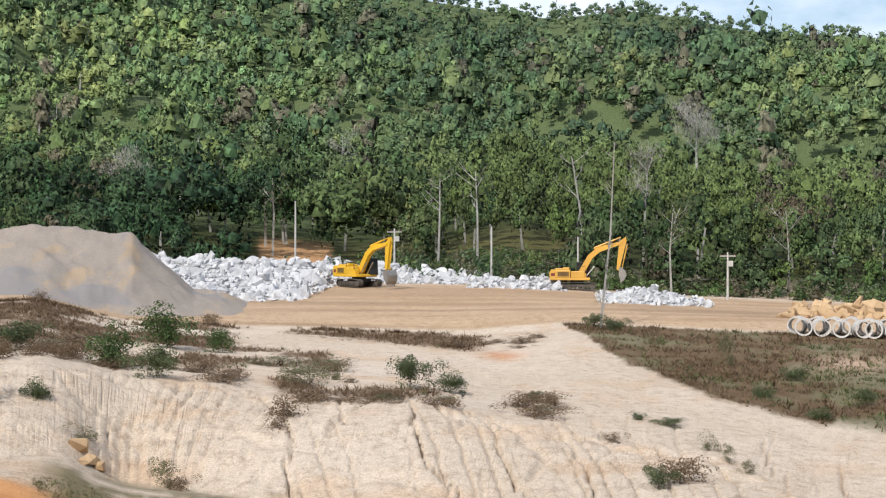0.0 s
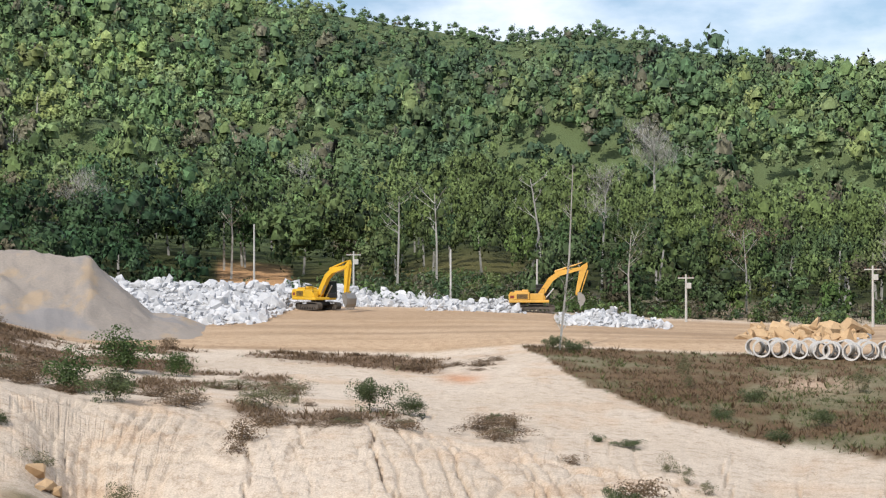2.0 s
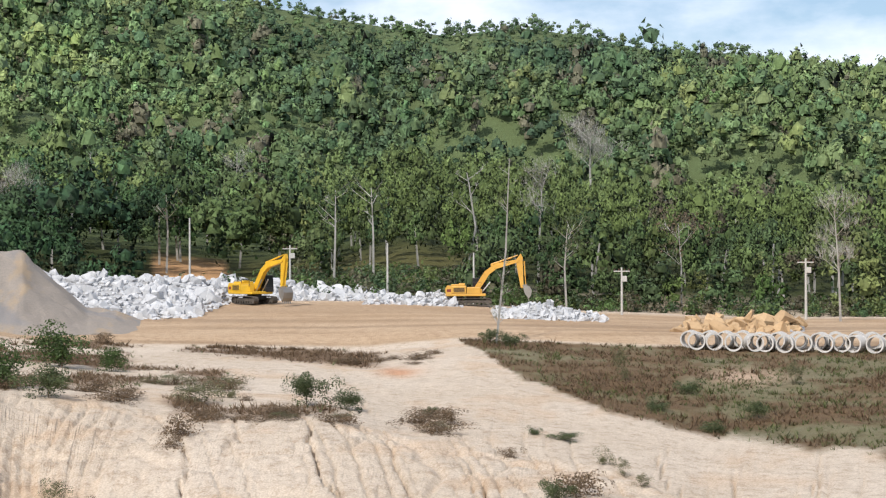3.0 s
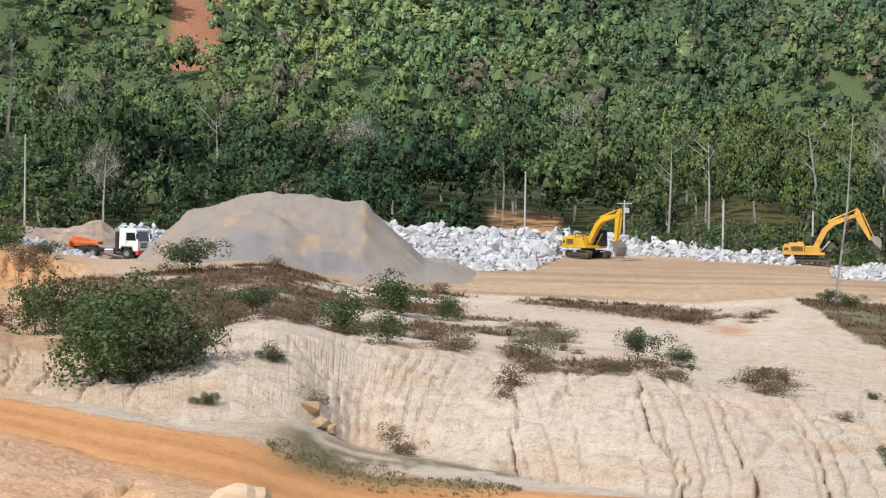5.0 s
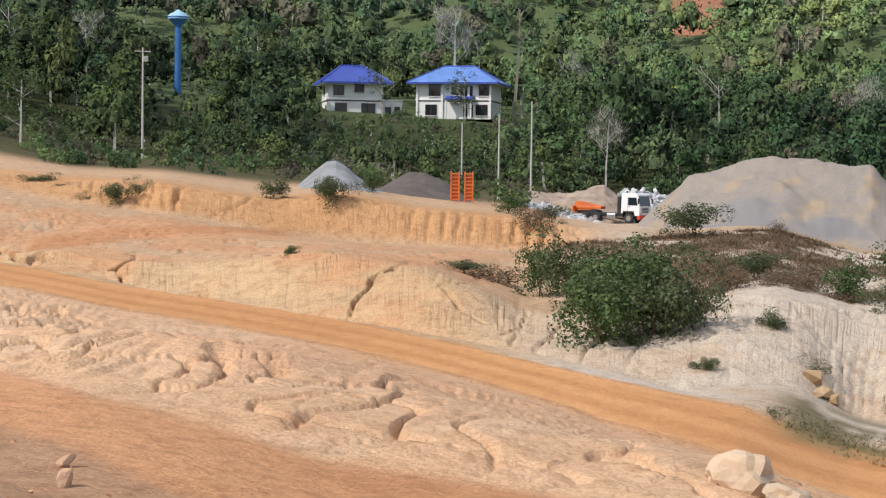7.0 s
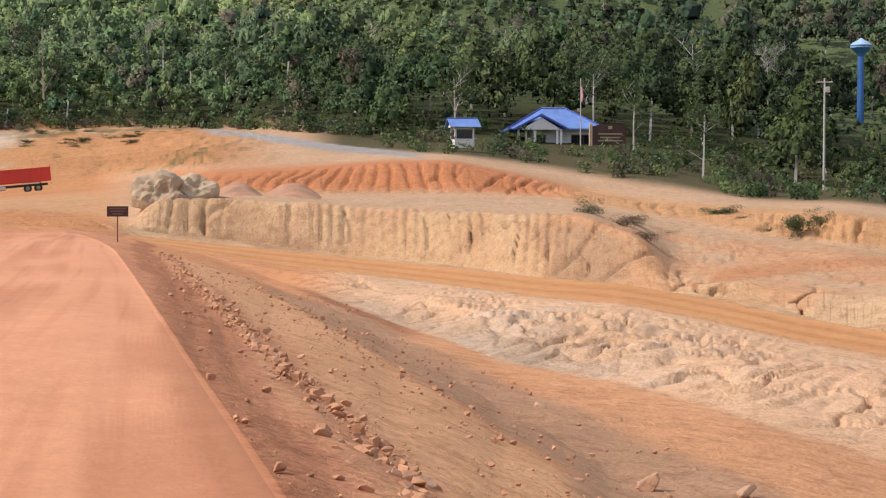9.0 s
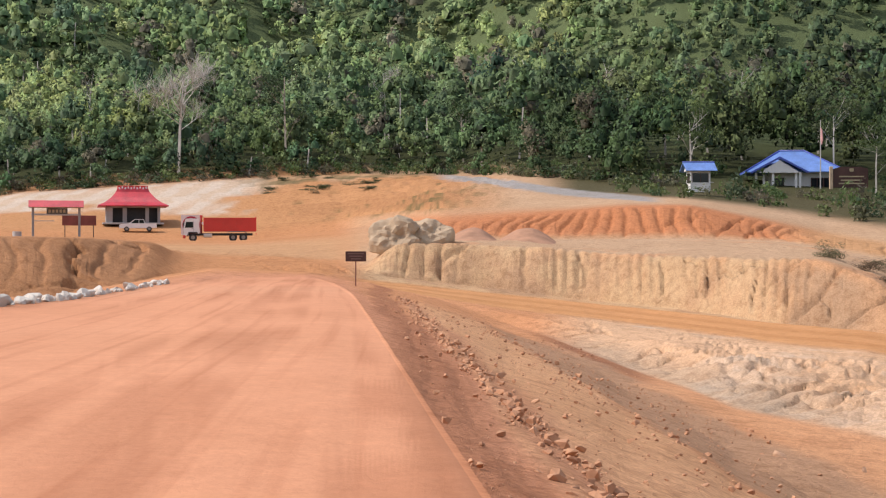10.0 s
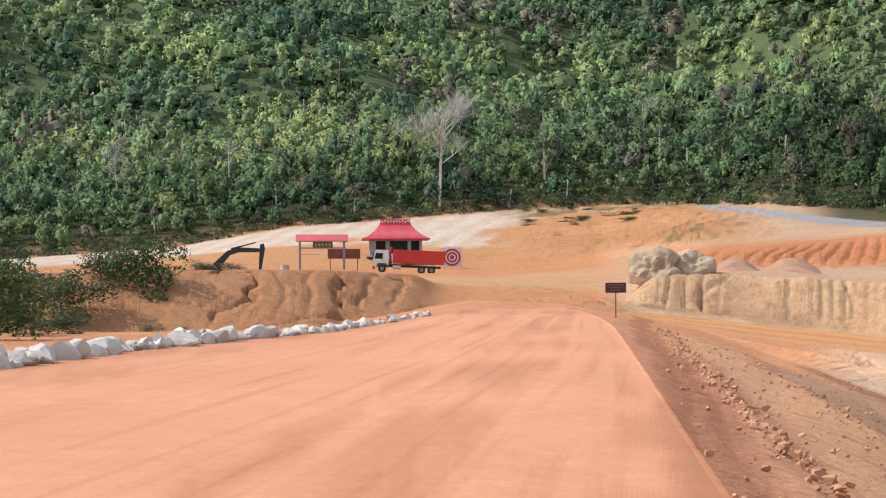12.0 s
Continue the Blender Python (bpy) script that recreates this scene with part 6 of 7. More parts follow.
villa(at_height(25.5, 288, 11.9, 25.5 - 12), 13.4, 9, BLUE_ROOF, DEEP_BLUE, "white two-storey house with a bright blue tiled roof",
      ((-3.4, 5.0, 2.0, 1.9), (0.4, 5.0, 1.4, 1.5), (2.2, 4.9, 2.2, 1.7), (5.4, 5.0, 1.8, 1.8), (-4.0, 1.6, 2.0, 1.8), (2.6, 1.4, 1.6, 2.2), (5.0, 1.6, 2.0, 1.8)), ((-1.6, 5.0, 1.0, 1.8), (1.2, 5.0, 1.0, 1.8)))
villa(at_height(29.25, 288, 11.7, 29.25 + 8), 9.6, 9, DEEP_BLUE, BLUE_TRIM, "white two-storey house with a dark blue hip roof and side annex",
      ((0.6, 5.3, 1.6, 1.3), (-3.0, 4.9, 1.8, 1.6), (2.2, 1.6, 2.4, 2.2), (-2.6, 1.6, 2.0, 2.2)), ((-1.6, 1.5, 1.0, 1.8), (1.2, 5.0, 1.0, 1.6)), True)


def hall(m):
    h = thing("office_hall", m, "low white office with a bright blue tiled roof", "office building")
    one("wall", WALL, h, lambda bm: box(bm, (8.4, 8, 2.9), (1.7, 1.0, 1.45), 0.03))
    rf = one("roof", BLUE_ROOF, h, lambda bm: hip_roof(bm, 11, 8.5, 2.9, 2.8, 3.2, 0.9, (0.6, 0.8)), "bright blue corrugated roof")
    one("ridge_cap", DEEP_BLUE, rf, lambda bm: ridge_caps(bm, 11, 8.5, 2.9, 2.8, 3.2, 0.9, (0.6, 0.8)))
    one("porch_roof", BLUE_ROOF, h, lambda bm: (prism(bm, [(-3.4, 2.75), (0, 4.6), (0, 4.75), (-3.55, 2.8)], 3.4, (-1.6, -4.0, 0.0)), prism(bm, [(0, 4.6), (3.4, 2.75), (3.55, 2.8), (0, 4.75)], 3.4, (-1.6, -4.0, 0.0))))
    one("bargeboard", DEEP_BLUE, h, lambda bm: (prism(bm, [(-3.6, 2.6), (0, 4.5), (0, 4.78), (-3.6, 2.85)], 0.08, (-1.6, -5.74, 0)), prism(bm, [(0, 4.5), (3.6, 2.6), (3.6, 2.85), (0, 4.78)], 0.08, (-1.6, -5.74, 0))))
    one("gable", WALL, h, lambda bm: prism(bm, [(-2.6, 2.7), (2.6, 2.7), (0, 4.3)], 0.15, (-1.6, -5.5, 0)))
    for x in (-4.4, -3.4, -2.4, 0.5, 1.0):
        one("column", WALL, h, lambda bm: box(bm, (0.3, 0.3, 2.8), (x, -5.2 if x > -3 else -3.5, 1.4), 0.03))
    for x in (-1.6, 3.4, 5.0):
        window(h, x, -3.06, 1.5, 1.5, 1.2)
    return h


hall(at_height(45.95, 218, 8.75, 45.95 + 6))


def guard_hut(m):
    g = thing("guard_hut", m, "small white guard hut with a blue tiled roof", "guard hut")
    one("wall", WALL, g, lambda bm: box(bm, (2.2, 2.2, 1.1), (0, 0, 0.55), 0.02))
    one("lintel", WALL, g, lambda bm: box(bm, (2.2, 2.2, 0.3), (0, 0, 2.3), 0.02))
    for s in (-1, 1):
        for u in (-1, 1):
            one("corner_post", WALL, g, lambda bm: box(bm, (0.22, 0.22, 2.4), (s * 1.04, u * 1.04, 1.2), 0.01))
    rf = one("roof", BLUE_ROOF, g, lambda bm: (prism(bm, [(-1.9, 2.35), (0, 3.35), (0, 3.45), (-2.0, 2.4)], 3.6, turn=(0, 0, 90)), prism(bm, [(0, 3.35), (1.9, 2.35), (2.0, 2.4), (0, 3.45)], 3.6, turn=(0, 0, 90))))
    one("gable", WALL, g, lambda bm: [prism(bm, [(-1.2, 2.4), (1.2, 2.4), (0, 3.2)], 0.1, (s * 1.4, 0, 0), (0, 0, 90)) for s in (-1, 1)])
    one("ridge_cap", DEEP_BLUE, rf, lambda bm: tube(bm, [(-1.85, 0, 3.46), (1.85, 0, 3.46)], [0.1, 0.1], 6))
    for side, x, y in (("S", 0, -1.12), ("W", -1.12, 0)):
        win = one("window", GLASS, g, lambda bm: box(bm, (1.8, 0.04, 1.0) if side == "S" else (0.04, 1.8, 1.0), (x, y, 1.6)))
        for s in (-0.9, 0, 0.9):
            one("mullion", BROWN, win, lambda bm: box(bm, (0.07, 0.06, 1.05) if side == "S" else (0.06, 0.07, 1.05), (x + s * (side == "S"), y + s * (side != "S"), 1.6)))
    one("counter", WALL, g, lambda bm: box(bm, (0.5, 1.4, 0.08), (1.35, 0, 1.1), 0.02))


guard_hut(at_height(49.0, 188, 8.15, 49 + 12))

# name board with its lettering as plain bars
sg = thing("sign_board", at_height(43.85, 205, 9.0, 43.85 + 10), "dark name board with faded lettering in a pale stone frame", "sign board")
one("board", BROWN, sg, lambda bm: prism(bm, [(-2.1, 0.2), (2.1, 0.2), (2.1, 2.5), (1.2, 2.75), (-1.2, 2.75), (-2.1, 2.5)], 0.25))
one("end_post", CREAM_STONE, sg, lambda bm: box(bm, (0.4, 0.5, 2.8), (-2.35, 0, 1.4), 0.05))
GILT = plain("faded_gilt", (0.42, 0.34, 0.2), 0.6)
for k, (w, z) in enumerate(((0.5, 2.35), (3.0, 1.55), (2.6, 1.1), (3.1, 0.7))):
    one("lettering", GILT, sg, lambda bm: box(bm, (w, 0.03, 0.16 if k else 0.4), (0.1, -0.14, z)))

fp = thing("flagpole", at_height(44.85, 212, 8.9, 0), "slim white flagpole with a limp red and white flag", "flagpole")
one("pole", POLE, fp, lambda bm: tube(bm, [(0, 0, 0), (0, 0, 9.2)], [0.09, 0.05], 8))
FLAG = plain("flag_cloth", (0.6, 0.32, 0.3), 0.9, wear=0.5, scale=2)
one("flag", FLAG, fp, lambda bm: prism(bm, [(0.05, 8.2), (0.3, 7.9), (0.42, 6.6), (0.22, 6.0), (0.06, 6.5)], 0.14))


def water_tower(m):
    t = thing("water_tower", m, "tall slim blue steel water tower with a bulb tank", "water tower")
    blue, pale = plain("tower_blue", (0.06, 0.2, 0.5), 0.5, wear=0.2, scale=0.6), plain("tower_pale", (0.35, 0.55, 0.72), 0.45, wear=0.15)
    one("column", blue, t, lambda bm: tube(bm, [(0, 0, 0), (0, 0, 13.2)], [0.62, 0.5], 18))
    one("tank", blue, t, lambda bm: tube(bm, [(0, 0, 13.0), (0, 0, 13.5), (0, 0, 14.6), (0, 0, 15.0)], [0.5, 0.75, 1.85, 1.9], 24))
    one("tank_roof", pale, t, lambda bm: tube(bm, [(0, 0, 15.0), (0, 0, 15.5), (0, 0, 15.9), (0, 0, 16.3)], [1.95, 1.5, 0.7, 0.15], 24), "pale blue domed roof")
    one("ladder", blue, t, lambda bm: [tube(bm, [(s, -0.75, 1), (s, -0.65, 13.4)], [0.04, 0.04], 5) for s in (-0.25, 0.25)] + [box(bm, (0.5, 0.04, 0.04), (0, -0.7, 1.5 + 0.6 * k)) for k in range(20)])
    one("tank_band", pale, t, lambda bm: tube(bm, [(0, 0, 14.55), (0, 0, 14.75)], [1.9, 1.93], 24))


water_tower(at_height(35.3, 300, 15.2, 0))


def pavilion(m):
    p = thing("pavilion", m, "grey open pavilion with a sweeping red tiled roof", "pavilion")
    w, d = 7.6, 7.0
    def walls(bm):
        for x0, x1 in ((-3.8, -2.9), (-1.5, -0.9), (1.7, 2.2), (3.4, 3.8)):
            box(bm, (x1 - x0, 0.3, 2.5), ((x0 + x1) / 2, -3.5, 1.25), 0.02)
        box(bm, (7.6, 0.3, 0.5), (0, -3.5, 2.5), 0.02)
        for s in (-1, 1):
            box(bm, (0.3, 7.0, 2.6), (s * 3.65, 0, 1.3), 0.02)
        box(bm, (7.6, 0.3, 2.6), (0, 3.4, 1.3), 0.02)
    one("wall", GREY_WALL, p, walls)
    one("plinth", CONCRETE, p, lambda bm: box(bm, (8.6, 8.0, 0.25), (0, 0, 0.02), 0.03))
    def sweep(bm):
        rings = []
        for f, z in ((1.0, 2.6), (0.80, 3.05), (0.62, 3.75), (0.48, 4.6), (0.42, 5.3)):
            x, y = 4.95 * f, 4.6 * f * (0.75 if f < 0.5 else 1)
            rings.append([bm.verts.new((sx * x, sy * y, z)) for sx, sy in ((-1, -1), (1, -1), (1, 1), (-1, 1))])
        low = [bm.verts.new((v.co.x, v.co.y, v.co.z - 0.15)) for v in rings[0]]
        for a, b in zip([low] + rings, rings):
            for k in range(4):
                bm.faces.new((a[k], a[(k + 1) % 4], b[(k + 1) % 4], b[k]))
        bm.faces.new(low[::-1])
        bm.faces.new(rings[-1])
    rf = one("roof", RED_ROOF, p, sweep, "sweeping red roof with a flat-topped crown")
    one("ridge_trim", WHITE_PAINT, rf, lambda bm: [box(bm, (0.2, 0.1, 0.3), (-1.9 + 0.42 * k, -1.5, 5.1 + 0.12 * (k % 2)), 0.02, (0, 20 * (k % 3 - 1), 0)) for k in range(10)])
    one("ridge_cap", RED_PAINT, rf, lambda bm: box(bm, (4.3, 2.9, 0.22), (0, 0, 5.38), 0.05))
    # black sheet added behind the openings to stand in for the dim interior
    one("dim_inside_sheet", BLACK, p, lambda bm: box(bm, (7.0, 0.1, 2.4), (0, -1.8, 1.25)))


pavilion(on_ground(68.75, 240, 68.75 + 2, 0.0))

gate = thing("gateway", on_ground(71.32, 196, 71.3, 0), "open timber gateway under a narrow red tiled roof", "gateway")
for x in (-2.65, 2.65):
    one("post", GREY_WALL, gate, lambda bm: box(bm, (0.28, 0.28, 3.6), (x, 0, 1.8), 0.03))
one("beam", CONCRETE, gate, lambda bm: (box(bm, (5.7, 0.25, 0.22), (0, 0, 2.75), 0.02), box(bm, (6.2, 0.8, 0.12), (0, 0, 3.58), 0.02)))
rf = one("roof", RED_ROOF, gate, lambda bm: (prism(bm, [(-0.85, 3.6), (0, 4.3), (0, 4.4), (-0.95, 3.62)], 6.3, turn=(0, 0, 90)), prism(bm, [(0, 4.3), (0.85, 3.6), (0.95, 3.62), (0, 4.4)], 6.3, turn=(0, 0, 90))), "narrow red tiled roof")
one("name_plate", plain("plate", (0.1, 0.09, 0.07), 0.6), gate, lambda bm: box(bm, (2.4, 0.1, 0.7), (0.1, -0.15, 3.15), 0.02))
for k in range(5):
    one("lettering", GILT, gate, lambda bm: box(bm, (0.26, 0.03, 0.36), (-0.75 + 0.42 * k, -0.22, 3.15)))
one("rail", CONCRETE, gate, lambda bm: box(bm, (2.4, 0.08, 0.08), (-1.4, 0, 2.0)))

bb = thing("billboard", on_ground(70.55, 215, 72, 0), "dull red billboard on thin legs behind the gateway", "billboard")
one("panel", RUST, bb, lambda bm: box(bm, (4.3, 0.12, 1.3), (0, 0, 2.3), 0.02))
for x in (-1.8, 0, 1.8):
    one("leg", BLACK, bb, lambda bm: box(bm, (0.1, 0.1, 1.7), (x, 0, 0.85)))

ring = thing("concrete_ring", on_ground(72.62, 188, 0, 0), "grey concrete well ring on the yard", "concrete ring")
def tube_ring(bm, R, t, L, axis="Z", n=28):
    vs = [[bm.verts.new((r * math.cos(a), r * math.sin(a), z)) for a in (2 * math.pi * k / n for k in range(n))] for r, z in ((R, 0), (R, L), (R - t, L), (R - t, 0))]
    for i in range(4):
        a, b = vs[i], vs[(i + 1) % 4]
        for k in range(n):
            bm.faces.new((a[k], a[(k + 1) % n], b[(k + 1) % n], b[k]))
one("shell", CONCRETE, ring, lambda bm: tube_ring(bm, 0.5, 0.07, 0.7))

# target board by the haul road
WHITE_BOARD = plain("board_white", (0.75, 0.66, 0.64), 0.7, wear=0.15)
tb = thing("target_board", on_ground(66.74, 226.5, 66.7, 0), "square pale board painted with dark red target rings", "target board")
one("panel", WHITE_BOARD, tb, lambda bm: box(bm, (2.75, 0.08, 2.75), (0, 0, 1.55), 0.01))
for k, (R, t) in enumerate(((1.2, 0.26), (0.74, 0.24), (0.28, 0.27))):
    o = one("ring", plain("ring_red", (0.42, 0.02, 0.05), 0.6), tb, lambda bm: (tube_ring(bm, R, t, 0.03), bmesh.ops.transform(bm, matrix=pose(0, -0.045, 1.55, 90, 0, 0), verts=bm.verts)))
for x in (-1.1, 1.1):
    one("leg", STEEL, tb, lambda bm: box(bm, (0.08, 0.08, 0.4), (x, 0.02, 0.1)))

# small brown notice on a post by the junction
nb = thing("notice_board", on_ground(61.0, 80, 61 + 4, 0), "small dark brown notice board on a single post", "notice board")
one("panel", BROWN, nb, lambda bm: box(bm, (1.02, 0.05, 0.5), (0, 0, 1.42), 0.01))
one("post", RUST, nb, lambda bm: box(bm, (0.05, 0.05, 1.7), (0, 0.05, 0.75)))
for k in range(3):
    one("lettering", plain("faded_letters", (0.2, 0.12, 0.1), 0.7), nb, lambda bm: box(bm, (0.8 - 0.15 * k, 0.01, 0.06), (0, -0.03, 1.56 - 0.13 * k)))

# concrete pipes in a row beside the field
pipe_mesh = bmesh.new()
tube_ring(pipe_mesh, 0.62, 0.1, 1.0)
tube_ring(pipe_mesh, 0.66, 0.1, 0.12)
bmesh.ops.transform(pipe_mesh, matrix=pose(0, 0, 0.62, 90, 0, 0), verts=pipe_mesh.verts)
me = bpy.data.meshes.new("concrete_pipe")
pipe_mesh.to_mesh(me)
pipe_mesh.free()
me.materials.append(plain("pipe_concrete", (0.56, 0.53, 0.49), 0.9, wear=0.3, scale=1.2, dirt=(0.3, 0.25, 0.2)))
rng = np.random.RandomState(61)
for row in range(2):
    for k in range(13):
        az = -12.5 - 0.62 * k + 0.2 * row + rng.normal() * 0.05
        r = 118.2 + 1.35 * row + rng.normal() * 0.2
        o = new("concrete_pipe", me)
        o.matrix_world = on_ground(az, r, az + rng.normal() * 14, -0.03)
        tagged(o, "pale grey concrete drain pipe lying in a row beside the field", "concrete pipe", "row of concrete pipes")


def utility_pole(az, r, height, arm=False, slim=1.0):
    p = thing("utility_pole", on_ground(az, r, az + 8, -0.2), "pale concrete utility pole" + (" with a cross-arm and insulators" if arm else " without wires") + " before the forest", "utility pole", "utility poles")
    one("shaft", POLE, p, lambda bm: tube(bm, [(0, 0, 0), (0, 0, height)], [0.14 * slim, 0.09 * slim], 8))
    if arm:
        one("cross_arm", POLE, p, lambda bm: (box(bm, (1.7, 0.12, 0.12), (0, 0, height - 0.4), 0.02), box(bm, (0.5, 0.3, 0.6), (0.3, 0, height - 1.2), 0.04)))
        for x in (-0.75, -0.3, 0.3, 0.75):
            one("insulator", BROWN, p, lambda bm: disc(bm, 0.07, 0.2, (x, 0, height - 0.24), "Z", 10))


for az, r, h, arm, slim in ((5.19, 190, 9.0, False, 1), (1.71, 187, 6.0, True, 1), (-1.71, 184, 6.6, False, 1), (-4.75, 184, 6, False, 1), (-9.94, 172, 5.2, True, 1), (-16.25, 172, 6.5, True, 1.1),
                            (22.93, 172, 11.0, False, 0.8), (24.07, 174, 8.7, False, 0.8), (25.37, 176, 7.2, False, 0.8), (36.5, 176, 12.0, True, 1)):
    utility_pole(az, r, h, arm, slim)

# ---- bushes, trees and grass of their own ----
FRESH, OLIVE, DUSTY = (0.095, 0.145, 0.045), (0.105, 0.13, 0.055), (0.19, 0.18, 0.095)
TWIG = plain("twig", (0.2, 0.14, 0.09), 0.9, wear=0.4)
rng = np.random.RandomState(71)
BUSH_FORMS = {}
for name, colour in (("fresh", FRESH), ("olive", OLIVE), ("dusty", DUSTY), ("dry", (0.21, 0.14, 0.085))):
    forms = []
    for _ in range(2):
        count = 3000 if name in ("fresh", "olive") else 1500
        crown = crown_mesh("leaves", rng, count, 0.05, 1.0, 1.0, colour, lumps=20, spread=0.44, up=0.35)
        st, _tips = limbs(rng, 0.9, 0.035, 7, 0.6, 0.05, 2, 0.15)
        forms.append((crown, sticks_mesh("stems", st, TWIG)))
    BUSH_FORMS[name] = forms
bush_no = 0


def bush(az, r, width, height, form, label):
    """A bush of a given width and height with its stems on the ground."""
    global bush_no
    bush_no += 1
    crown, stems = BUSH_FORMS[form][bush_no % 2]
    b = thing("bush", Matrix.Translation(bearing(az, r, ground_at(az, r) - 0.12)), label, "bush")
    for name, me in (("leaves", crown), ("stems", stems)):
        o = new(name, me)
        o.parent = b
        s = width / 1.9
        o.matrix_basis = pose(0, 0, -0.2 * height if name == "leaves" else 0, 0, 0, 77 * bush_no) @ Matrix.Diagonal((s, s, height / 1.7, 1))


G1, G2 = "leafy green bush on the pale clay shelf", "dusty olive bush on the bare clay bank"
G3 = "dry brown brushwood on the eroded bank"
for az, r, w, h, form, label in (
        (9.55, 92, 3.4, 2.5, "fresh", G1), (7.9, 93, 1.9, 1.6, "fresh", G1), (11.6, 76, 2.3, 2.0, "fresh", G1), (9.95, 72, 2.0, 1.6, "olive", G2),
        (3.86, 79, 1.1, 1.1, "dusty", "sparse yellow-green sapling on bare clay"), (1.17, 75, 2.0, 1.7, "olive", "rounded olive bush on the white clay shelf"), (-0.22, 75.5, 1.6, 1.1, "olive", G2),
        (5.44, 66.5, 1.8, 1.5, "dry", G3), (4.7, 69, 1.6, 0.9, "dry", G3), (6.0, 64.5, 1.3, 1.2, "dry", G3), (-3.9, 74, 1.2, 1.1, "dry", G3), (-3.2, 76, 0.7, 0.6, "olive", G2),
        (-8.3, 59, 2.0, 1.5, "dry", G3), (-7.6, 58, 1.2, 1.0, "olive", G2), (-6.85, 72, 0.6, 0.5, "olive", G2), (-7.9, 71, 1.3, 0.5, "olive", G2), (-9.3, 66, 0.7, 0.9, "dusty", G2), (-10.0, 64, 0.6, 0.7, "dusty", G2), (-5.97, 65.5, 0.8, 0.8, "dry", G3), (-10.6, 62, 0.7, 0.6, "dusty", G2),
        (14.5, 64.5, 1.3, 1.2, "olive", "thin green sapling at the foot of the white bank"), (17.3, 114, 4.2, 2.6, "olive", "round olive-green bush by the gravel heap"), (8.2, 121, 1.8, 1.4, "dry", G3), (14.4, 118, 2.0, 1.2, "dry", G3),
        (21.4, 72, 3.6, 3.4, "olive", "broad dark green thicket over the low bank"), (19.8, 65, 4.4, 3.6, "fresh", "broad dark green thicket over the low bank"), (18.6, 63, 4.2, 3.4, "olive", "broad dark green thicket over the low bank"), (20.4, 62, 3.6, 3.0, "fresh", "broad dark green thicket over the low bank"), (17.6, 64, 3.0, 2.6, "olive", "broad dark green thicket over the low bank"), (22.6, 76, 2.6, 2.6, "fresh", "broad dark green thicket over the low bank"), (19.2, 69, 4.4, 3.0, "fresh", "broad dark green thicket over the low bank"), (17.0, 67, 2.4, 2.0, "dry", G3), (24.0, 79, 3.0, 1.4, "dry", G3), (25.2, 80, 2.2, 0.8, "olive", G2),
        (16.0, 74, 2.6, 1.8, "dry", G3), (15.0, 78, 2.4, 1.5, "olive", G2), (13.4, 76, 2.2, 1.2, "dry", G3), (16.2, 84, 2.6, 1.2, "dry", G3), (13.0, 86, 2.6, 1.0, "dry", G3),
        (16.7, 59.0, 1.0, 0.8, "olive", G2), (12.9, 62.2, 1.5, 0.8, "dusty", G2), (9.6, 60, 1.2, 1.1, "dusty", G2), (9.2, 59, 1.0, 0.9, "dry", G3),
        (30.0, 111, 2.6, 2.2, "olive", G2), (32.0, 112.5, 2.4, 1.6, "olive", G2), (31.3, 80.5, 0.85, 0.7, "fresh", "small bright green shrub alone on bare clay"), (28.6, 128, 1.8, 2.0, "fresh", "bright yellow-green sapling by the gravel heap"), (23.7, 120, 2.6, 1.5, "fresh", G1), (22.8, 111, 2.8, 2.2, "dry", G3), (22.2, 113, 2.0, 1.4, "olive", G2),
        (44.6, 104, 2.3, 1.3, "dusty", "dusty green bush on the edge of the cut bench"), (43.4, 102, 2.4, 0.9, "dry", G3), (42.6, 98, 2.6, 0.8, "dry", G3), (43.0, 106, 1.8, 0.7, "dusty", G2), (40.0, 122, 2.6, 0.9, "olive", G2), (39.3, 118, 1.6, 0.7, "dry", G3), (38.4, 113, 1.4, 0.8, "dusty", G2), (37.4, 111, 2.2, 1.6, "olive", G2), (36.6, 113, 1.8, 1.2, "dusty", G2),
        (77.4, 90, 4.2, 3.6, "fresh", "large leafy green bush on the side of the mound"), (78.6, 92, 3.0, 2.6, "olive", "leafy green bush on the side of the mound"), (80.2, 86, 4.4, 2.8, "olive", "leafy green bush at the foot of the mound"), (81.8, 70, 4.2, 3.0, "fresh", "leafy green bush beside the white rocks"), (82.6, 60, 4.0, 3.4, "fresh", "leafy green bush beside the white rocks"), (77.3, 83.5, 1.3, 1.0, "dusty", G2), (76.2, 84, 0.9, 0.5, "dry", G3), (75.2, 94.5, 2.4, 0.8, "olive", G2), (74.4, 97, 2.0, 0.6, "dry", G3), (80.8, 75, 3.6, 1.2, "olive", G2),
        (-9.97, 97, 1.2, 2.0, "dusty", "tall thin weed in the grassy field"), (-6.0, 117, 2.0, 1.2, "olive", G2), (-5.3, 118.5, 1.4, 1.2, "olive", G2), (-12.2, 92, 1.4, 1.0, "olive", G2), (-14.6, 84, 1.2, 1.0, "olive", G2), (-11.2, 84, 1.3, 0.8, "olive", G2), (-15.8, 98, 1.3, 1.5, "dusty", G2), (-13.0, 78, 1.4, 0.8, "olive", G2)):
    bush(az, r, w, h, form, label)

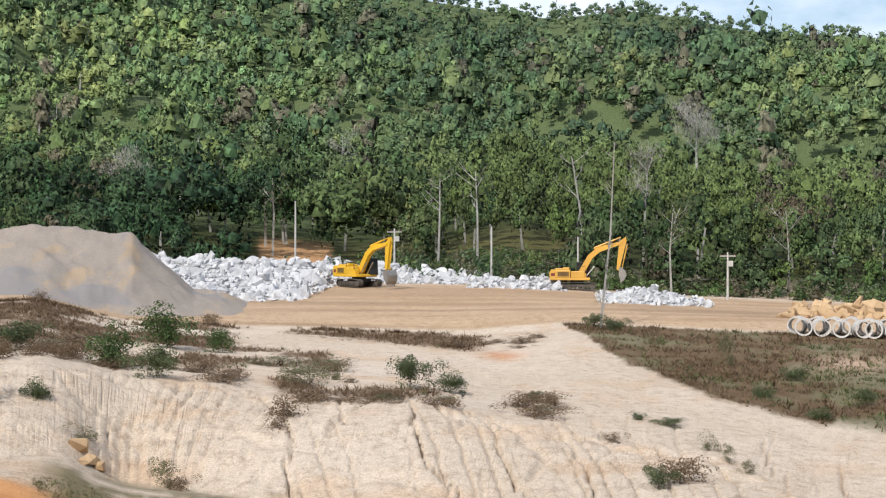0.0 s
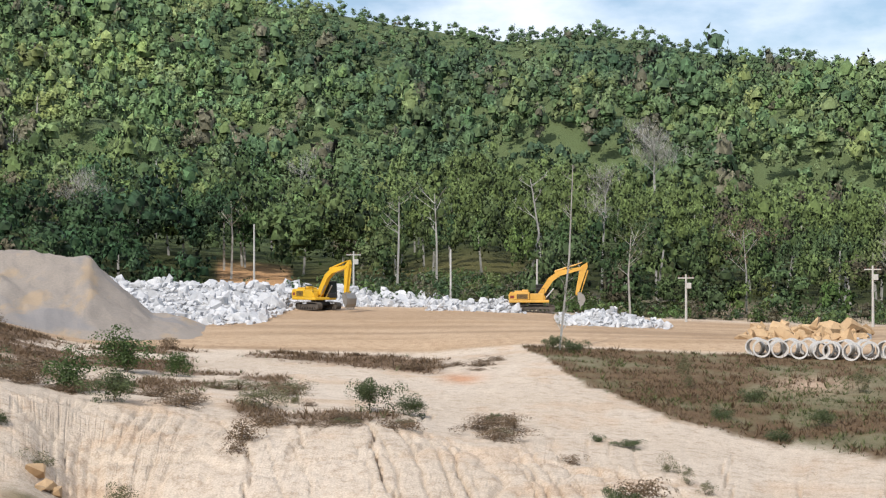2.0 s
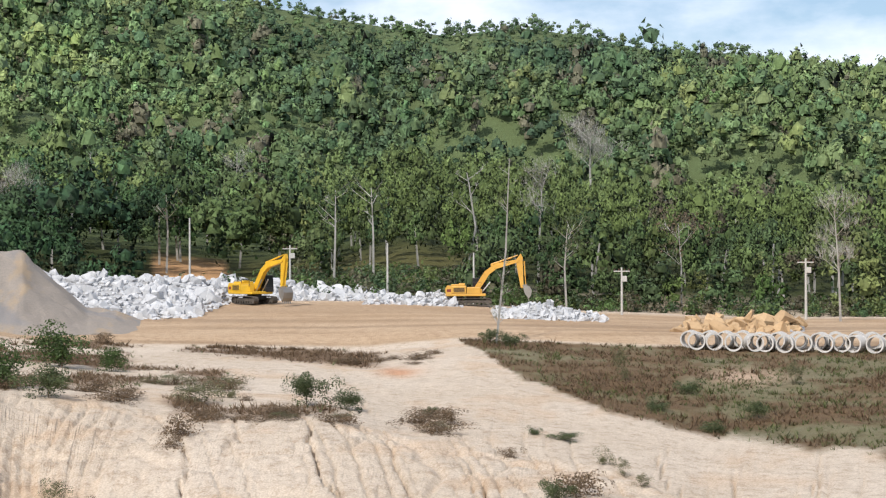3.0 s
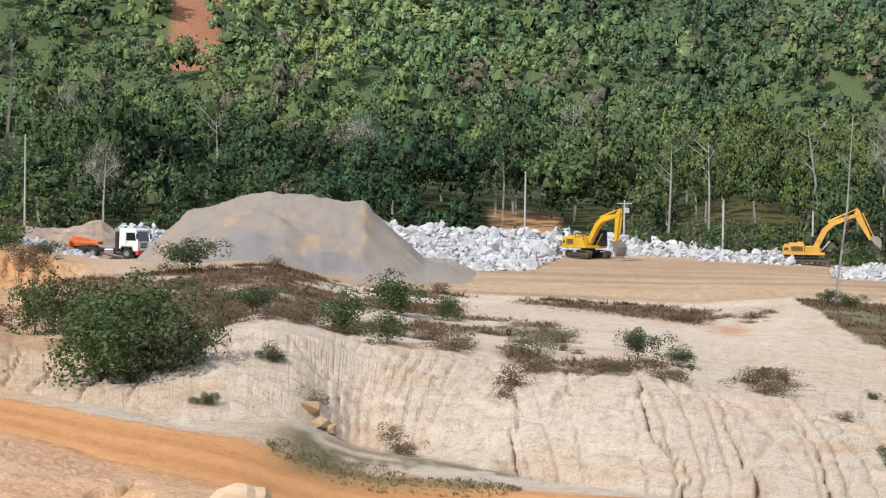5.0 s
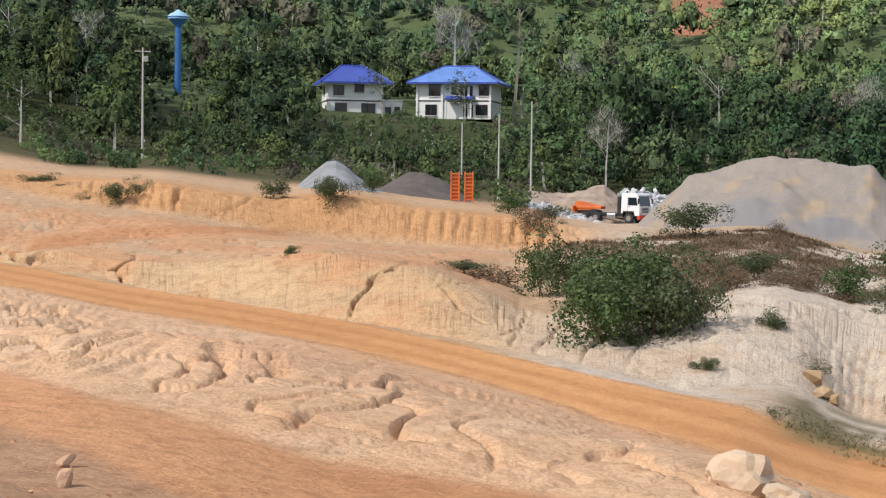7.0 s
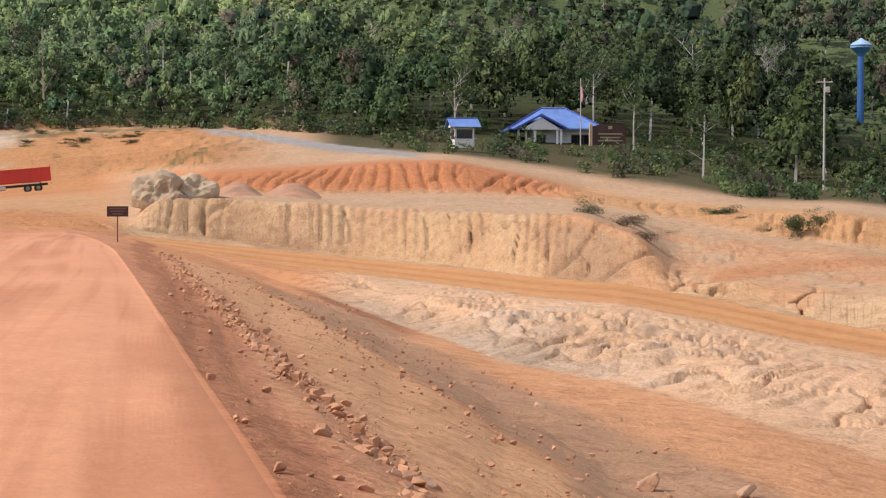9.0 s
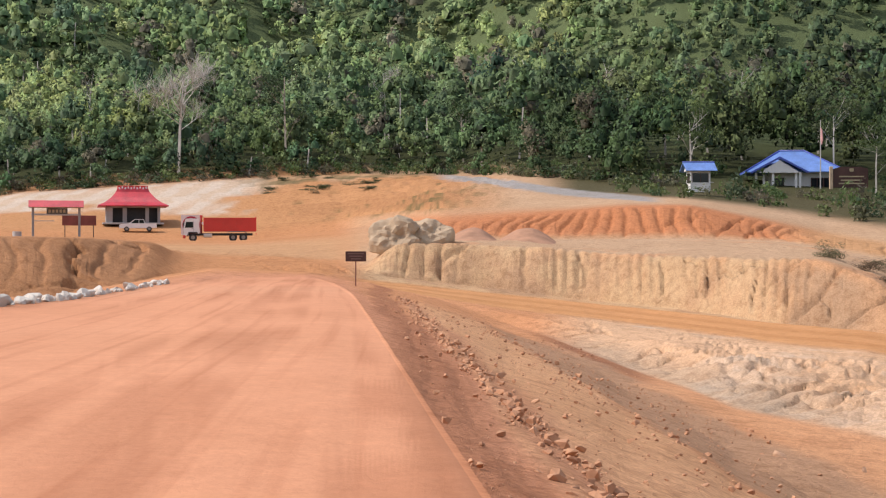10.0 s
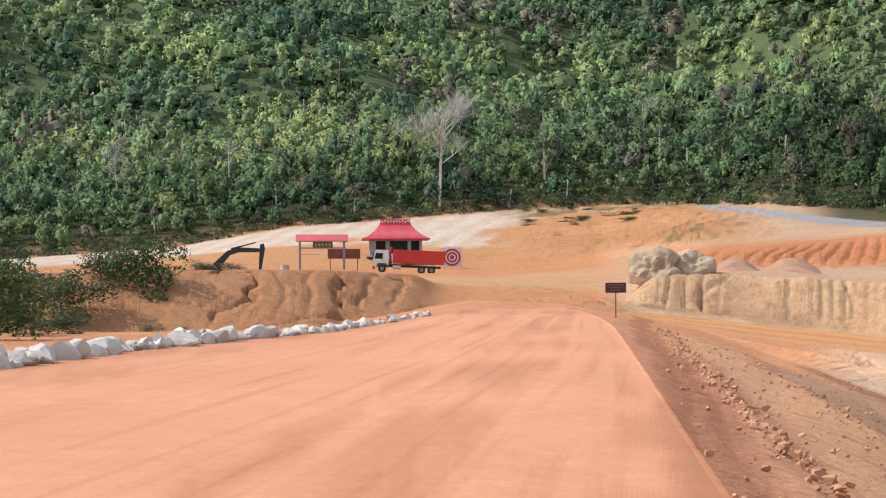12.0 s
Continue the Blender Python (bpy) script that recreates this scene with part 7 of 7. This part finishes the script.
# dry grass hanging over the lip of the white bank and along the shelf
rng = np.random.RandomState(91)
for az0, az1, r0, r1, n in ((7.0, 16.5, 73, 82, 26), (3.2, 7.0, 74, 90, 10), (-0.5, 5.0, 68.5, 71.5, 9), (-3.5, 1.0, 104, 112, 8), (8.0, 18.0, 95, 112, 12), (-4.5, -2.8, 70, 76, 4)):
    for k in range(n):
        w = rng.uniform(1.0, 2.6)
        bush(rng.uniform(az0, az1), rng.uniform(r0, r1), w, w * rng.uniform(0.22, 0.45), "dry" if rng.rand() < 0.8 else "dusty", "low tussock of dry brown grass on the clay shelf")

# scrub creeping over the top of the raked slope
for k in range(18):
    w = rng.uniform(1.2, 3.4)
    bush(rng.uniform(60.2, 64.2), rng.uniform(262, 297), w, w * rng.uniform(0.25, 0.4), "olive" if rng.rand() < 0.6 else "dusty", "low green scrub creeping over the raked orange slope")


def tree(az, r, height, crown_at, R, count, colour, label, bare=False, r0=0.2, limbs_n=9, z=None, pale=True, seed=0):
    """A single tree: trunk and limbs, and crowns of leaf sprays on its limb tips."""
    g = np.random.RandomState(100 + seed)
    st, tips = limbs(g, height, r0, limbs_n, R, crown_at, 3 if not bare else 5, 0.03)
    t = thing("tree", Matrix.Translation(bearing(az, r, (ground_at(az, r) if z is None else z) - 0.1)), label, "tree")
    o = new("trunk", sticks_mesh("trunk", st, PALE_BARK if pale else BARK))
    o.parent = t
    if bare:
        twigs = []
        for p in tips:
            for _ in range(16):
                twigs.append((p - np.array((0, 0, 0.3)), p + g.normal(size=3) * R * 0.22 + (0, 0, R * 0.1), r0 * 0.07, r0 * 0.03))
        o = new("bare_crown", sticks_mesh("bare_crown", twigs, PALE_BARK if pale else BARK))
        o.parent = t
        if count == 0:
            return
    n = max(8, count // max(1, len(tips)))
    V = np.concatenate([leaf_cloud(g, n, 0.13 if R < 3 else 0.11, 5) * R * g.uniform(0.3, 0.5) + p for p in tips])
    c = np.repeat(np.array(colour) * g.uniform(0.7, 1.3, (len(V), 1)), 3, 0)
    o = new("crown", mesh_of("crown", V.reshape(-1, 3), np.arange(len(V) * 3).reshape(-1, 3), LEAF, np.clip(c, 0, 1), "leaf"))
    o.parent = t


tree(-5.5, 118.5, 13.6, 0.1, 0.8, 1100, OLIVE, "tall thin ivy-clad tree standing alone by the haul road", False, 0.11, 24, seed=1)
tree(67.16, 305, 17.5, 0.45, 6.5, 0, DUSTY, "bare grey dead tree standing above the terraced slope", True, 0.42, 14, seed=2)
tree(63.43, 306, 17.5, 0.3, 4.2, 2600, (0.06, 0.1, 0.04), "tall dark-leaved tree standing above the terraced slope", False, 0.3, 12, pale=False, seed=3)
tree(-8.9, 372, 17, 0.5, 6.0, 0, DUSTY, "bare pale dead tree rising from the plantation", True, 0.4, 14, z=14.3, seed=4)
tree(25.6, 292, 19, 0.5, 4.0, 200, DUSTY, "tall pale half-bare tree behind the houses", True, 0.35, 9, seed=5)
tree(23.6, 285, 21, 0.55, 4.5, 1500, (0.08, 0.13, 0.05), "tall green tree with a long bare trunk behind the houses", False, 0.35, 9, pale=False, seed=6)
tree(-8.0, 182, 9.5, 0.45, 3.0, 800, OLIVE, "slender pale-trunked tree at the forest edge", False, 0.16, 9, seed=7)
tree(-12.0, 190, 10, 0.45, 2.6, 500, (0.24, 0.17, 0.12), "pale-trunked tree with dry brown leaves", False, 0.14, 9, seed=8)
tree(20.3, 176, 11, 0.5, 2.4, 300, FRESH, "leaning pale tree behind the gravel heap", True, 0.14, 7, seed=9)
tree(28.2, 276, 8, 0.3, 3.0, 1500, OLIVE, "leafy tree before the dark-roofed house", False, 0.2, 8, seed=10)
tree(25.3, 270, 6.5, 0.3, 3.0, 1500, OLIVE, "leafy tree before the bright-roofed house", False, 0.2, 8, seed=11)
tree(49.3, 200, 8.5, 0.5, 3.2, 1700, FRESH, "round-crowned green tree behind the guard hut", False, 0.16, 8, seed=12)
tree(43.0, 203, 7.5, 0.3, 2.6, 1300, FRESH, "leafy young tree beside the name board", False, 0.14, 8, seed=13)
tree(40.6, 178, 7.0, 0.2, 2.6, 1300, FRESH, "leafy young tree on the red bank", False, 0.14, 8, seed=14)
tree(44.4, 225, 9, 0.4, 3.6, 1600, OLIVE, "leafy tree behind the flagpole", False, 0.16, 8, seed=15)
tree(57.2, 300, 9, 0.4, 4.0, 1500, (0.07, 0.12, 0.045), "dark green tree at the top of the slope", False, 0.2, 8, pale=False, seed=16)
tree(-17.4, 165, 11, 0.4, 2.4, 0, DUSTY, "thin bare tree by the concrete pipes", True, 0.14, 10, seed=17)
for k, (az, r, h) in enumerate(((3.5, 330, 17), (8.6, 300, 14), (-1.2, 200, 12), (11.0, 230, 12), (6.0, 220, 11), (16.4, 230, 12), (21.5, 260, 13), (-4.4, 205, 14), (0.2, 198, 12), (-7.0, 210, 13), (13.6, 340, 16), (32.6, 260, 13), (38.5, 240, 13), (52.2, 300, 14), (55.0, 330, 15), (60.0, 330, 15), (70.2, 330, 16), (74.5, 330, 15), (78.5, 330, 15), (47.5, 260, 14), (41.0, 260, 14))):
    tree(az, r, h, 0.6, 3.0, 260, GREENS[k % 6], "tall pale-trunked forest tree with a thin crown", k % 3 == 0, 0.2, 8, seed=30 + k)


def blades(rng, x, y, z, size, colour, count=5):
    """A tuft of grass: bent three-cornered blades."""
    a = rng.uniform(0, 6.28, count)
    lean = rng.uniform(0.4, 1.6, count)[:, None]
    d = np.stack([np.cos(a), np.sin(a), np.zeros(count)], 1)
    s = np.stack([-np.sin(a), np.cos(a), np.zeros(count)], 1) * size * 0.1
    p = np.array((x, y, z)) + d * size * 0.2 * rng.rand(count, 1)
    tip = p + (d * lean + (0, 0, 1)) * size * rng.uniform(0.6, 1.2, (count, 1))
    return np.stack([p - s, p + s, tip], 1), np.repeat(np.array(colour) * rng.uniform(0.7, 1.3, (count, 1)), 3, 0)


def build_grass():
    rng = np.random.RandomState(83)
    n = 90000
    az, s = rng.uniform(-19, 24, n), rng.uniform(0, 1.2, n)
    i = np.clip(np.searchsorted(AZ, az), 0, len(AZ) - 1)
    r = np.where(s < 1, LR[7, i] + (LR[8, i] - LR[7, i]) * s, LR[8, i] + (LR[9, i] - LR[8, i]) * (s - 1))
    S = 8 + s
    x, y = plan(az, r)
    n1, n2, n3 = (fbm(x * f, y * f, o, sd, g) * 0.5 + 0.5 for f, o, sd, g in ((0.05, 5, 31, 0.5), (0.25, 5, 32, 0.6), (0.9, 3, 33, 0.6)))
    thick = n2 * 0.6 + n1 * 0.2 + n3 * 0.2
    scrub = step(-S, -9.35, -9.0) * step(-az, -24, -19) * step(az, 6.5, 8.5) * step(S, 8.1, 8.35) * step(thick, 0.38, 0.5)
    band = step(az, -2, -0.5) * step(-az, -6, -4.5) * step(-np.abs(S - 8.9 - (az - 1.5) * 0.03), -0.2, -0.1) * step(thick, 0.36, 0.48)
    band2 = step(az, 3.6, 4.4) * step(-az, -8, -6.8) * step(-np.abs(S - 8.42), -0.16, -0.08) * step(thick, 0.4, 0.52)
    lip = step(az, -0.5, 0.5) * step(-az, -6.5, -5.5) * step(-np.abs(S - 8.04), -0.12, -0.06) * step(thick, 0.4, 0.55)
    rim = np.interp(-az, (4.0, 4.3, 6.27, 9.2, 15.2, 30), (9.2, 8.98, 8.54, 8.33, 8.25, 8.2))
    field = step(S - rim + (n2 - 0.5) * 0.12, 0, 0.04) * step(-S, -9.12, -9.0) * step(-az, 3.9, 4.4)
    w = np.clip(scrub + band + band2 + lip, 0, 1)
    pick = rng.rand(n) < np.maximum(w, field) * 0.6 * step(n3 + n2 * 0.5, 0.55, 0.85)
    z = base_height(x[pick], y[pick])
    V, C = [], []
    for xx, yy, zz, ww, ff, tt, ss in zip(x[pick], y[pick], z, w[pick], field[pick], thick[pick], S[pick]):
        dry = ww > 0.3 or rng.rand() < step(np.array(tt + (ss - 8.6) * 0.15), 0.42, 0.56) * 0.9
        c = (0.21, 0.135, 0.08) if dry else (0.14, 0.155, 0.055)
        v, k = blades(rng, xx, yy, zz, rng.uniform(0.12, 0.3) * (1.7 if rng.rand() < 0.05 else 1), c, 5)
        V.append(v.reshape(-1, 3)), C.append(k)
    # the green mat at the foot of the white bank
    for _ in range(1300):
        aa = rng.uniform(5.2, 14.5)
        q = rng.normal() * 0.9
        k = int(np.argmin(np.abs(AZ - aa)))
        rr = LR[5, k] + np.interp(aa, (5, 10, 14.5), (-0.5, -0.8, 1.5)) * 0.3 + 0.8 + np.clip(q, -1.5, 1.5) * 2.2 * math.sqrt(max(0.02, 1 - ((aa - 9.9) / 4.7) ** 2))
        p = bearing(aa, rr)
        if fbm(np.array([p.x * 0.25]), np.array([p.y * 0.25]), 3, 61)[0] < -0.05:
            continue
        v, kk = blades(rng, p.x, p.y, float(np.interp(rr, LR[:, k], LZ[:, k])), rng.uniform(0.05, 0.12), (0.17, 0.17, 0.07) if rng.rand() < 0.7 else (0.22, 0.16, 0.09))
        V.append(v.reshape(-1, 3)), C.append(kk)
    V, C = np.concatenate(V), np.concatenate(C)
    me = mesh_of("grass", V, np.arange(len(V)).reshape(-1, 3), LEAF, np.clip(C, 0, 1), "leaf")
    tagged(new("grass", me), "dry brown and green grass tufts on the clay shelf and field", "grass", kind="stuff")


build_grass()


# ---- what moves ----
def motions():
    # the digging excavator: seconds, boom, arm and bucket angles above the horizon
    dig = ((0.0, 36.5, -98, -78), (0.3, 35.5, -105, -95), (0.6, 28.7, -119, -120), (0.9, 24.4, -118, -118), (1.2, 25.4, -112, -105), (1.5, 27, -113, -100), (1.8, 30, -108, -90),
           (2.1, 33, -101, -72), (2.4, 33, -96, -72), (2.7, 33.3, -89, -68), (3.5, 34, -72, -55), (4.3, 35, -57, -40), (4.7, 39, -59, -42), (5.5, 40, -62, -45), (12.0, 40, -62, -45))
    rows = [(t, reach(b, a, k)) for t, b, a, k in dig]
    for i, ob in enumerate((DIG_BOOM, DIG_ARM, DIG_BUCKET)):
        walk(ob, [(t, p[i]) for t, p in rows])
    # the dump truck crosses the yard at a steady five metres a second
    def place(t):
        az = 64.8 + (t - 9.3) * 1.275
        r = float(np.interp(az, (60.5, 61.5, 65.1, 68, 71), (209, 211, 211, 211, 211)))
        p = bearing(az, r)
        return bearing(az, r, ground_at(az, r) + 0.02)
    start = 6.6
    def truck_pose(t):
        p, q = place(t), place(t + 0.3)
        d = q - p
        turn = math.degrees(math.atan2(d.y, d.x))
        climb = math.degrees(math.atan2(d.z, math.hypot(d.x, d.y)))
        return Matrix.Translation(p) @ pose(0, 0, 0, 0, 0, turn) @ pose(0, 0, 0, 0, -climb, 0) @ Matrix.Translation((3.6, 0, 0))
    times = [start + 0.45 * k for k in range(13)]
    walk(DUMP, [(0.0, truck_pose(start))] + [(t, truck_pose(t)) for t in times])
    speed, radius = 4.9, 0.5
    steps = int((12.0 - start) / 0.1)
    for w in DUMP_WHEELS:
        at = w.location.copy()
        rows = [(0.0, Matrix.Translation(at))]
        rows += [(start + 0.1 * k, Matrix.Translation(at) @ pose(0, 0, 0, 0, math.degrees(speed * 0.1 * k / radius), 0)) for k in range(steps + 1)]
        walk(w, rows)


motions()
